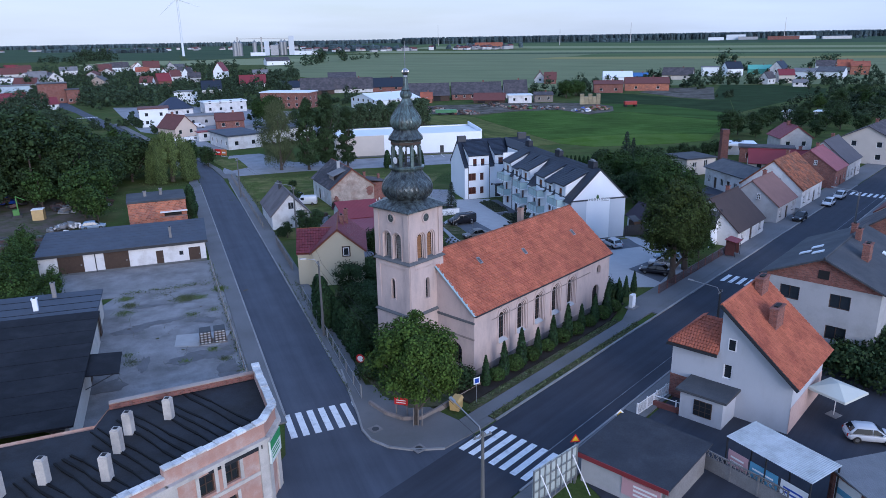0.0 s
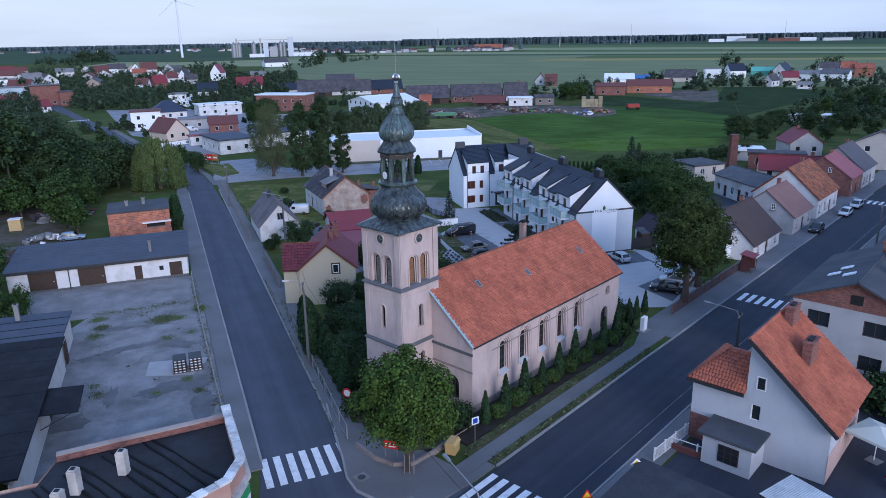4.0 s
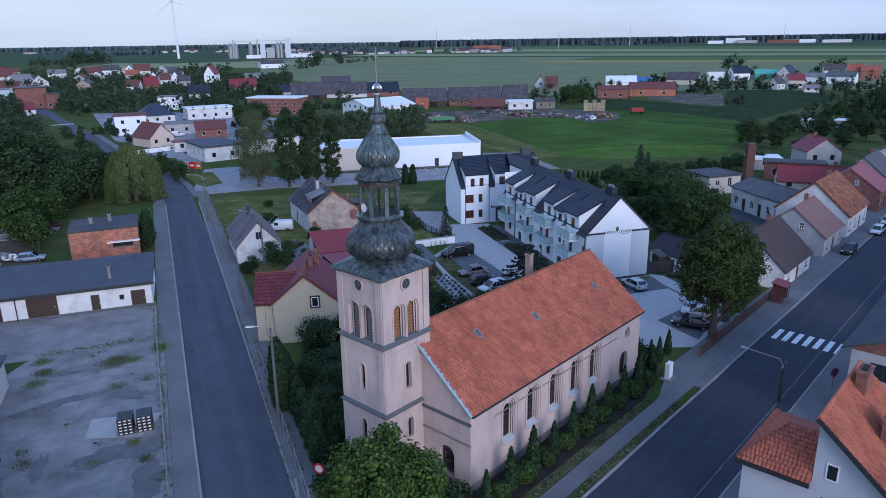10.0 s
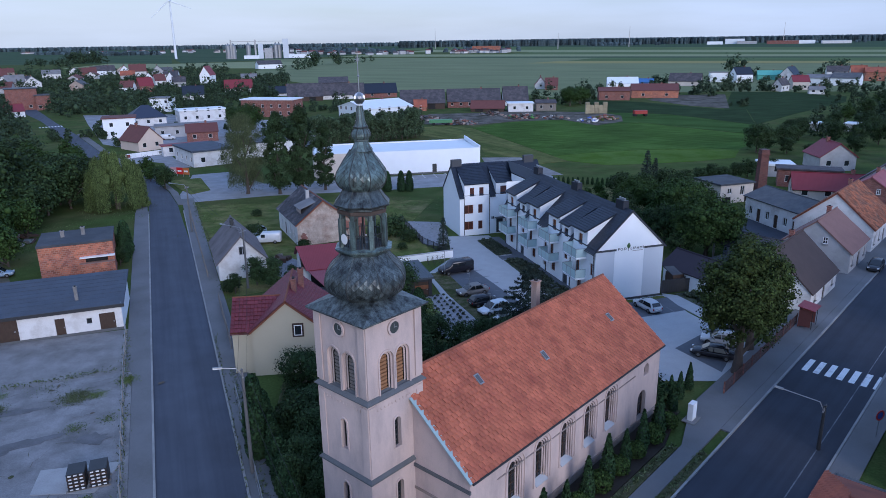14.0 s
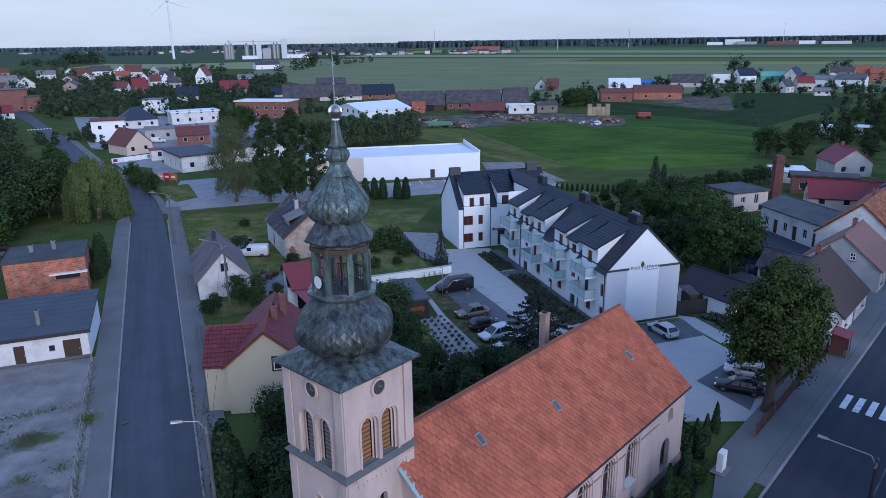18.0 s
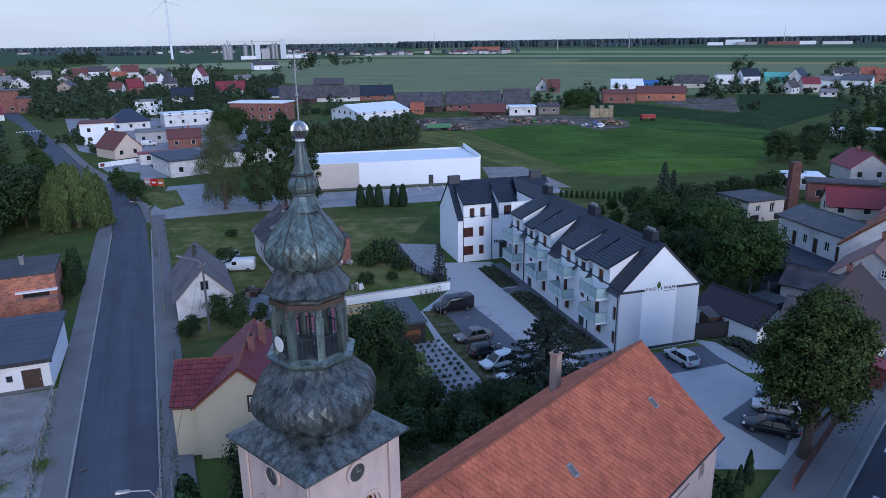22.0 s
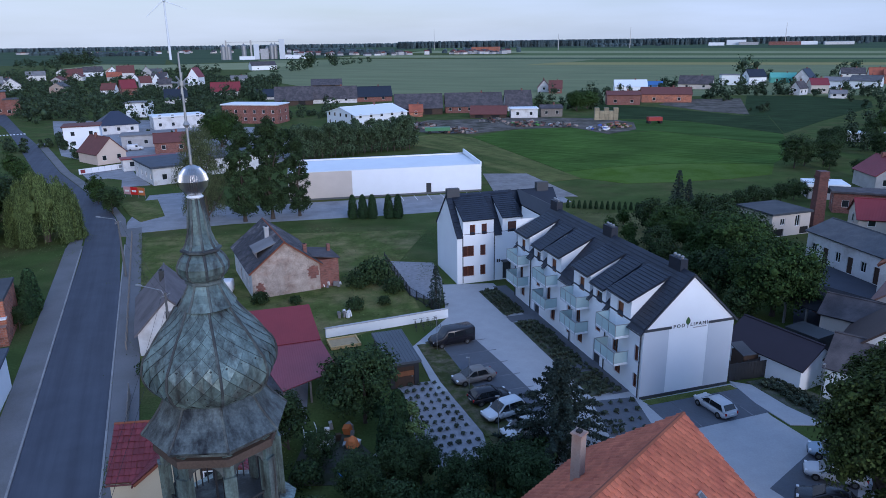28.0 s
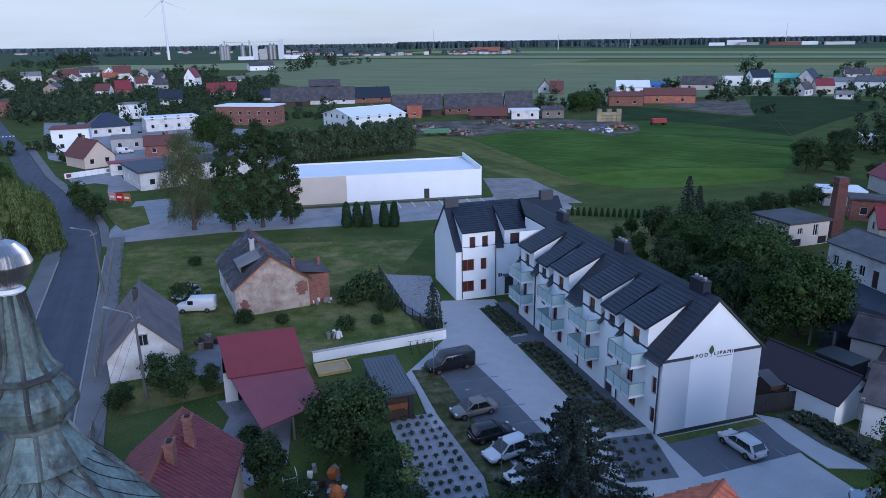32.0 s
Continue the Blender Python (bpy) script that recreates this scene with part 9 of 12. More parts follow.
# factory with brick chimney
fb = house("workshop", pose(52.9, 147.2, 0, 0, 0, 19), 7.2, 7, 3.3, 0.3, M_BEIGE, M_FELT, "white flat-roofed workshop with dark openings", [("S", -1.6, 1.7, 0.9, 1.0), ("S", 1.2, 1.3, 0.9, 1.7), ("S", -2.2, 0.05, 1.9, 1.1, "hole"), ("S", 2.6, 0.05, 1.6, 1.1, "hole")], flat=True, over=0.25, category="workshop")
ch = thing("factory_chimney", pose(60.2, 148.4, 0), "square tapering red brick factory chimney", "chimney")
bm = B()
for z0, z1, w0, w1 in ((0, 7.8, 0.85, 0.68), (7.8, 8.05, 0.8, 0.82), (8.05, 8.8, 0.72, 0.72)):
    lo = [bm.verts.new((sx * w0, sy * w0, z0)) for sx, sy in ((-1, -1), (1, -1), (1, 1), (-1, 1))]
    hi = [bm.verts.new((sx * w1, sy * w1, z1)) for sx, sy in ((-1, -1), (1, -1), (1, 1), (-1, 1))]
    for k in range(4):
        j = (k + 1) % 4
        bm.faces.new((lo[k], lo[j], hi[j], hi[k]))
    bm.faces.new(hi)
part("shaft", bm, mat("sooty_brick", (0.12, 0.05, 0.04), 0.9, 0.2, 1.0, 14, 0.3, courses=(0.26, 0.08)), ch)
lb_ = house("low_building", pose(56.2, 127.1, 0, 0, 0, -78.5), 14.8, 7.2, 3.6, 1.3, M_OLDWHITE, M_SHEETD, "long low white outbuilding with grey sheet roof", [("S", -6 + 2.1 * k, 0.9 if k % 2 == 0 else 0.05, 0.9, 1.3 if k % 2 == 0 else 2.1, "window" if k % 2 == 0 else "door") for k in range(6)], category="outbuilding")
house("shed", pose(32.0, 100.6, 0, 0, 0, -62), 7.4, 4.6, 2.2, 1.5, M_WHITE, mat("dark_plum_roof", (0.024, 0.019, 0.03), 0.75, 0.15, 0.8, 16, 0.2), "white shed with a steep dark plum roof", category="shed")
cp = thing("carport", pose(41.6, 109.6, 0, 0, 0, -58), "open carport with dark brown roof on posts", "carport")
part("roof", slab(B(), [(-3.6, -3, 2.5), (3.6, -3, 2.5), (3.6, 3, 3.1), (-3.6, 3, 3.1)], 0.12), M_FELT_D, cp)
part("back_wall", box(B(), -3.5, 3.5, 2.7, 2.9, 0, 3.0), M_BRICK, cp)
for k in range(4):
    part("post", box(B(), -3.5 + k * 2.26, -3.3 + k * 2.26, -2.8, -2.6, 0, 2.45), M_CONC2, cp)
house("outbuilding", pose(43.2, 106.5, 0, 0, 0, -45), 7, 4.5, 2.6, 1.3, M_BEIGE, M_OLDROOF, "small cream outbuilding with dark roof", category="outbuilding")
strip("back_yard", [(36, 106), (42, 103), (57, 121), (60, 130), (54, 136), (44, 122)], 0.03, M_ASPHALT2, "rough back yard", "yard")
house("shed", pose(36.5, 104.2, 0, 0, 0, -62), 3.2, 2.4, 2.0, 0.2, M_DMETAL, M_DMETAL, "small dark shed beside a fence", flat=True, over=0.1, category="shed")
wb = house("white_back_house", pose(36.8, 95.6, 0, 0, 0, 47.7 - 90), 5.0, 5.0, 2.9, 1.9, M_WHITE, M_OLDROOF, "small white back house with dark roof", category="house")

# gardens between the houses along the town street and by the field
rg = random.Random(8)
for x0, x1, y0, y1, n, h0, h1 in ((-152, -140, 258, 276, 4, 4, 6), (-116, -106, 238, 250, 4, 2, 3.5), (-132, -112, 205, 228, 6, 4, 6), (-196, -172, 300, 345, 6, 4, 7), (-95, -40, 330, 372, 9, 4, 7), (60, 130, 385, 420, 10, 3, 6), (120, 290, 412, 470, 30, 3, 7), (150, 260, 388, 405, 10, 1.5, 3), (132, 200, 215, 290, 16, 4, 7)):
    for k in range(n):
        far_tree(rg.uniform(x0, x1), rg.uniform(y0, y1), rg.uniform(h0, h1))
# scattered houses and trees of the far town


def clear(x, y, d):
    if any((x - a) ** 2 + (y - b) ** 2 < d * d for a, b in TAKEN):
        return False
    # keep the side street open
    for x0, y0, x1, y1 in ((-66, 176, -94, 214), (-94, 214, -152, 298), (-152, 298, -205, 370)):
        t = max(0.0, min(1.0, ((x - x0) * (x1 - x0) + (y - y0) * (y1 - y0)) / ((x1 - x0) ** 2 + (y1 - y0) ** 2)))
        if (x - x0 - t * (x1 - x0)) ** 2 + (y - y0 - t * (y1 - y0)) ** 2 < 81:
            return False
    return True


for k in range(46):
    u, v = rf.random(), rf.random()
    y = 470 + v * 330
    x = -0.34 * y - u * 0.3 * y
    if clear(x, y, 24):
        far_house(x, y, rf.uniform(8, 14), rf.uniform(7.5, 9.5), 3.4, rf.uniform(2.6, 3.8), rf.choice((22, 112, 10, 100, 35)), rf.choice(FAR_WALLS), rf.choice(FAR_ROOFS), "village house among gardens and trees")
# gardens of the far town, thick with trees
for k in range(1500):
    u, v = rf.random(), rf.random() ** 1.1
    y = 322 + v * 500
    x = -(0.225 + 0.05 * min(1, (y - 322) / 200)) * y - 6 - u * 0.46 * y
    if clear(x, y, 8.0) and clear(x * (1 + 14 / y), y + 14, 8.0):
        far_tree(x, y, rf.uniform(2.4, 5.2) * (1.9 if rf.random() < 0.1 else 1))
for k in range(220):
    y = rf.uniform(400, 640)
    x = -rf.uniform(0.2, 0.29) * y
    if clear(x, y, 9.0) and clear(x * (1 + 14 / y), y + 14, 8.0):
        far_tree(x, y, rf.uniform(2.5, 5.5))
# trees and bushes between the yards and workshops
for k in range(120):
    x, y = rf.uniform(-128, -42), rf.uniform(218, 345)
    if clear(x, y, 10.5) and clear(x * (1 + 12 / y), y + 12, 9.0):
        far_tree(x, y, rf.choice((1.6, 2.2, 2.8, 3.4, 4.2)))
# street trees before the town
for x, y, h in ((-150, 312, 10), (-143, 322, 9), (-136, 330, 9.5), (-128, 322, 8.5), (-118, 318, 8), (-160, 322, 9), (-152, 330, 9), (-170, 338, 9), (-112, 326, 8), (-104, 318, 7.5), (-93, 226, 4), (-118, 240, 3.5), (-123, 246, 3.5), (-128, 240, 4.5), (-134, 244, 5), (-108, 316, 6)):
    far_tree(x, y, h)
for k in range(14):
    far_tree(-116 + k * 0.9, 262 - k * 1.5, 2.6)
for k in range(70):
    y = rf.uniform(205, 330)
    x = -0.56 * y - rf.uniform(0, 0.12) * y
    if clear(x, y, 8):
        far_tree(x, y, rf.uniform(5, 9))
# bushes round the farm and the fields' edge
for x0, y0, x1, y1, n in ((-84, 402, -100, 430, 10), (-100, 440, -140, 540, 26), (66, 333, 78, 382, 8), (-2, 352, 60, 352, 8)):
    for k in range(n):
        f = rf.random()
        far_tree(x0 + (x1 - x0) * f + rf.uniform(-3, 3), y0 + (y1 - y0) * f + rf.uniform(-3, 3), rf.uniform(2.5, 6.5))
# gardens and hedges on the far side of the crop fields
for x, y, h in ((61, 340, 8.7), (67, 352, 8.4), (75, 387, 8.3), (109, 470, 4.5), (138, 470, 5.5), (142, 466, 5.0), (197, 489, 18.0), (192, 487, 15.5), (202, 500, 13.0), (215, 505, 8.5), (302, 560, 11.0), (293, 566, 8), (122, 384, 5.5), (129, 380, 5.0), (134, 372, 6.5), (140, 388, 6.0), (128, 318, 3.0), (133, 326, 2.6), (152, 400, 6.5), (158, 405, 6.8), (164, 404, 5.5), (172, 400, 6.0), (176, 396, 4.5), (168, 410, 5.5), (206, 402, 5.5), (214, 414, 5.0), (222, 404, 4.6), (240, 470, 9), (250, 415, 5), (258, 420, 6.5), (262, 405, 5.5), (230, 372, 4), (244, 380, 5), (330, 620, 8), (352, 640, 8)):
    far_tree(x, y, h)
    for k in range(2):
        far_tree(x + rf.uniform(-4, 4), y + rf.uniform(1, 6), h * rf.uniform(0.45, 0.75))
for k in range(90):
    y = rf.uniform(215, 400)
    x = (0.47 + 0.06 * (y - 215) / 185) * y + rf.uniform(0, 0.2) * y
    if clear(x, y, 9):
        far_tree(x, y, rf.uniform(2.5, 6))
for x, y, h in ((107, 234, 4.6), (117, 246, 3.6), (121, 238, 4.4), (128, 247, 5.2), (134, 243, 5.0)):
    plant(T_MID, x, y, h / 7.5, rf.uniform(0, 360))
# trees and houses along the right edge, behind the street row
for x, y, s in ((85, 201, 0.85), (91, 204, 0.9), (97, 212, 0.8), (104, 222, 0.85), (88, 196, 0.6), (110, 205, 0.8), (118, 215, 0.8), (104, 194, 0.7), (126, 224, 0.9), (90, 188, 0.55), (132, 236, 0.9), (120, 200, 0.8), (112, 222, 0.7)):
    plant(T_MID, x, y, s, rf.uniform(0, 360))
for k in range(34):
    a = 175 + rf.uniform(0, 200)
    b_ = rf.choice((rf.uniform(40, 75), rf.uniform(-15, 14)))
    m = at(a, b_)
    if k % 2 and b_ < 20:
        far_house(m.translation.x, m.translation.y, rf.uniform(9, 13), 8.5, 3.6, 3.6, 47.7, rf.choice(FAR_WALLS), rf.choice(FAR_ROOFS), "village house along the street")
    else:
        plant(rf.choice((T_MID, T_MID2)), m.translation.x, m.translation.y, rf.uniform(0.8, 1.2), rf.uniform(0, 360))
for a, b_ in ((100, 14), (116, 14), (131, 13), (146, 14)):
    m = at(a, b_)
    house("house", m, 12, 9, 4.4, 3.4, rf.choice((M_BRICK, M_GREYPL)), rf.choice((M_TILE_R, M_OLDROOF, M_DARKRED)), "street house with steep roof", [("W", 0, 1.2, 1.2, 1.3), ("N", 2, 1.0, 1.0, 1.3), ("N", -2, 1.0, 1.0, 1.3)], [(1, 0.4, 7, 8.8, 0.6, 0.6)])
row(T_WALNUT, ((58.5, 333, 0.95), (64.5, 341, 0.9)))

# avenue and field trees
for x, y, h in ((-151, 780, 12), (-147, 800, 11), (-144, 812, 12), (-152, 893, 20), (-148, 880, 15), (-130, 922, 17), (-127, 935, 12), (-159, 743, 8.7), (-118, 960, 9), (-112, 985, 8), (-104, 1010, 8), (-95, 1040, 8)):
    far_tree(x, y, h)
    far_tree(x + 3, y + 6, h * 0.8)
for k in range(26):
    far_tree(rf.uniform(-592, -532), rf.uniform(1150, 1190), rf.uniform(11, 19))
for k in range(20):
    far_tree(rf.uniform(-570, -500), rf.uniform(1005, 1030), rf.uniform(7, 11))
for k in range(30):
    far_tree(rf.uniform(-900, -560), rf.uniform(820, 1000), rf.uniform(6, 11))

# grain silos
silo = thing("grain_silos", pose(-322, 1330, 0, 0, 0, 13), "cluster of grey steel grain silos with a tower", "silo")
for x, y, r, h in ((-55, 0, 4.5, 26), (-46, 4, 4.5, 26), (-20, 4, 4.2, 27), (28, 0, 4.0, 27), (34, 6, 4.0, 27), (20, 8, 3.6, 22)):
    s = part("silo_tank", lathe(B(), [(r, 0), (r, h * 0.86), (r * 0.2, h)], 18, 0, x, y), M_METAL, silo, smooth=False)
    part("roof_vent", lathe(B(), [(r * 0.22, h), (r * 0.22, h + 1.2), (0.1, h + 1.6)], 10, 0, x, y), M_METAL, s)
part("tower_block", box(B(), 41, 51, -4, 6, 0, 34), M_GREYR, silo)
part("tower_block", box(B(), -3, 6, -4, 5, 0, 26), M_GREYR, silo)
part("tower_block", box(B(), 8, 22, -3, 6, 0, 18), M_GREYPL, silo)
part("elevator_shaft", box(B(), -9, -6, -1, 2, 0, 33), M_METAL, silo)
part("elevator_shaft", box(B(), -51, -48.5, -1, 2, 0, 33), M_METAL, silo)
part("store_hall", box(B(), -28, -2, -16, -8, 0, 6), M_WMETAL, silo)
part("store_hall", box(B(), 50, 100, -4, 12, 0, 6.5), M_WMETAL, silo)
part("conveyor", box(B(), -50, 44, 0, 1, 29.5, 30.4), M_METAL, silo)

# wind turbine
wt_ = thing("wind_turbine", pose(-500, 1400, 0), "white three-bladed wind turbine standing in the fields", "wind turbine")
part("tower", tube(B(), (0, 0, -1), (0, 0, 104), 2.4, 1.3, 18), M_WMETAL, wt_)
nac = part("nacelle", box(B(), -1.6, 1.6, -3.5, 4.5, 103.2, 106.4), M_WMETAL, wt_)
part("hub", lathe(B(), [(1.4, 0), (1.3, 1.2), (0.4, 2.2)], 14), M_WMETAL, nac).matrix_local = pose(0, -3.4, 104.8, 90, 0, 0)
for a in (-10, 110, 230):
    bl = B()
    tube(bl, (0, 0, 1.0), (0, 0, 9), 0.8, 1.25, 8)
    tube(bl, (0, 0, 9), (0, 0, 46), 1.25, 0.25, 8)
    part("blade", bl, M_WMETAL, wt_).matrix_local = pose(0, -4.6, 104.8, 0, a, 0) @ Matrix.Diagonal((1, 0.35, 1, 1))

# the far town's trees as one mass of foliage
r_ = np.random.default_rng(51)
pp, nn_ = [], []
cc, cr = [], []
ls = []
for x, y, h in FAR_T:
    w = h * r_.uniform(0.38, 0.55)
    m, z = (280, 0.31) if y < 345 else ((190, 0.36) if y < 450 else ((100, 0.52) if y < 620 else (56, 0.1 * h)))
    p, q, (c, rad) = lumps(r_, (x, y, h * 0.5), (w * 0.8, w * 0.8, h * 0.46), 6 if y > 450 else (8 if y > 345 else 12), w * (0.6 if y > 345 else 0.5), m, low=-1)
    pp.append(p)
    nn_.append(q)
    ls.append(np.full((m, 1), z))
    cc.append(c)
    cr.append(rad * 0.95)
pp, nn_ = np.concatenate(pp), np.concatenate(nn_)
tagged(new("far_town_trees", leaf_mesh("far_town_trees", pp, nn_, np.concatenate(ls), M_FARTREE, r_, cores=(np.concatenate(cc), np.concatenate(cr)))), "dark green garden trees between far houses", "trees", kind="stuff")

# lattice masts on the horizon
for x, y, h in ((-10, 2300, 62), (560, 2150, 58), (310, 1900, 40), (1180, 2500, 70)):
    t = thing("radio_mast", pose(x, y, 0), "thin far radio mast on the horizon", "mast")
    part("mast", tube(B(), (0, 0, 0), (0, 0, h), 1.4, 0.5, 4), M_METAL, t)


def wood(name, label, n, area, hmin, hmax, seed):
    """A far wood: many low rounded crowns as one mass."""
    r = np.random.default_rng(seed)
    verts, faces = [], []
    for k in range(n):
        x, y = area(r)
        h, w = r.uniform(hmin, hmax), r.uniform(4, 7)
        i = len(verts)
        for ring, (f, z) in enumerate(((1.0, 0.0), (1.05, 0.45), (0.75, 0.8))):
            for j in range(6):
                a = j * math.tau / 6 + ring * 0.5
                q = r.uniform(0.8, 1.2)
                verts.append((x + math.cos(a) * w * f * q, y + math.sin(a) * w * f * q, z * h))
        verts.append((x, y, h))
        for ring in range(2):
            for j in range(6):
                a, b = i + ring * 6 + j, i + ring * 6 + (j + 1) % 6
                faces.append((a, b, b + 6, a + 6))
        for j in range(6):
            faces.append((i + 12 + j, i + 12 + (j + 1) % 6, i + 18))
    me = bpy.data.meshes.new(name)
    me.from_pydata(verts, [], faces)
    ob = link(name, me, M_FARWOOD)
    return tagged(ob, label, "wood", kind="stuff")


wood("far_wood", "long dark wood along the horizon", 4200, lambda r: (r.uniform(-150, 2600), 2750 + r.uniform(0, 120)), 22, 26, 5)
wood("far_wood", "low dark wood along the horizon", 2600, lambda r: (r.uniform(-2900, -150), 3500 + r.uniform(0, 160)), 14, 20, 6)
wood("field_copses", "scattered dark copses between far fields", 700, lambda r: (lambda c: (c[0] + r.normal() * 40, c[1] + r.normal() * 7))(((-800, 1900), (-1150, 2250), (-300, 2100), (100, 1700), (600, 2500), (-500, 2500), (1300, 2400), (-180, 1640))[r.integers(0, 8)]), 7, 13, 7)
# far villages as small blocks with roofs


def loft_roof(L, W, e):
    bm = B()
    a = [bm.verts.new(v) for v in ((-L / 2, -W / 2, e), (L / 2, -W / 2, e), (L / 2, W / 2, e), (-L / 2, W / 2, e), (-L / 2, 0, e + 3), (L / 2, 0, e + 3))]
    for q in ((0, 1, 5, 4), (2, 3, 4, 5), (1, 2, 5), (3, 0, 4)):
        bm.faces.new([a[k] for k in q])
    return bm


for k in range(120):
    cx, cy, sx = rf.choice(((-420, 2150, 70), (-297, 1686, 30), (-192, 1613, 40), (-88, 1543, 30), (55, 1562, 25), (104, 1590, 18), (90, 1575, 30), (-900, 2400, 160), (-1200, 2500, 160), (-650, 2200, 90)))
    x, y = cx + rf.gauss(0, sx), cy + rf.gauss(0, 25)
    h = thing("far_house", pose(x, y, 0, 0, 0, rf.uniform(0, 90)), "tiny far village house on the plain", "house", "far village houses")
    L, W, e = rf.uniform(9, 15), 9, rf.choice((3.5, 5, 6.5))
    part("wall", box(B(), -L / 2, L / 2, -W / 2, W / 2, 0, e), rf.choice((M_GREYPL, M_OLDWHITE, M_BEIGE, M_GREYPL)), h)
    part("roof", loft_roof(L, W, e), rf.choice((M_DARKRED, M_OLDROOF)), h)
for x, y, L, W, e, wm, rm in ((906, 2394, 48, 20, 9, M_WHITE, M_WMETAL), (1002, 2471, 60, 24, 16, M_WMETAL, M_WMETAL), (1030, 2440, 60, 20, 9, M_GREYPL, M_OLDROOF), (1083, 2300, 90, 30, 10, M_BRICK, M_DARKRED), (1150, 2330, 90, 26, 10, M_WHITE, M_WMETAL), (1228, 2255, 80, 26, 8, M_OLDWHITE, M_WMETAL), (104, 1592, 60, 14, 13, M_BRICKO, M_TILE_R)):
    h = thing("far_hall", pose(x, y, 0, 0, 0, -20), "large far hall at the edge of a wood", "hall", "far halls")
    part("wall", box(B(), -L / 2, L / 2, -W / 2, W / 2, 0, e), wm, h)
    part("roof", prism(B(), [(-L / 2, -W / 2), (L / 2, -W / 2), (L / 2, W / 2), (-L / 2, W / 2)], e, e + 0.6), rm, h)
# ---- cars ----
M_TYRE = M_BLACK
M_RIM = mat("alloy_rim", (0.2, 0.205, 0.21), 0.5, 0.1, 3, 20, 0.0, metal=0.8)
M_CARGLASS = glass_dark("car_glass", (0.012, 0.015, 0.018), 0.05)
M_HEAD = mat("headlamp", (0.7, 0.72, 0.75), 0.15, 0.05, 3, 20, 0.0)
M_TAIL = mat("tail_lamp", (0.3, 0.01, 0.01), 0.2, 0.05, 3, 20, 0.0)


def loft(bm, rings):
    vs = [[bm.verts.new(v) for v in r] for r in rings]
    n = len(vs[0])
    for a, b in zip(vs, vs[1:]):
        for k in range(n):
            j = (k + 1) % n
            bm.faces.new((a[k], a[j], b[j], b[k]))
    bm.faces.new(vs[0][::-1])
    bm.faces.new(vs[-1])
    return bm


def ring(x, w, z0, z1, r=0.12):
    """A rounded cross section of a body at x."""
    half = [(w - r, z0), (w - 0.03, z0 + r), (w, z0 + (z1 - z0) * 0.5), (w - 0.02, z1 - r), (w - 0.09, z1 - 0.03), (w * 0.6, z1 + 0.015), (0.0, z1 + 0.035)]
    return [(x, -y, z) for y, z in half] + [(x, y, z) for y, z in half[-2::-1]]


def hood_ring(x, w, belt, z):
    """A cross section of the cabin over the belt line."""
    k = max(0.0, min(1.0, (z - belt) / 0.55))
    t = w * (1 - 0.19 * k)
    return [(x, -w, belt - 0.08), (x, -t - 0.012, z - 0.12 * k - 0.005), (x, -t + 0.12, z - 0.01), (x, 0, z + 0.02 * k), (x, t - 0.12, z - 0.01), (x, t + 0.012, z - 0.12 * k - 0.005), (x, w, belt - 0.08)]


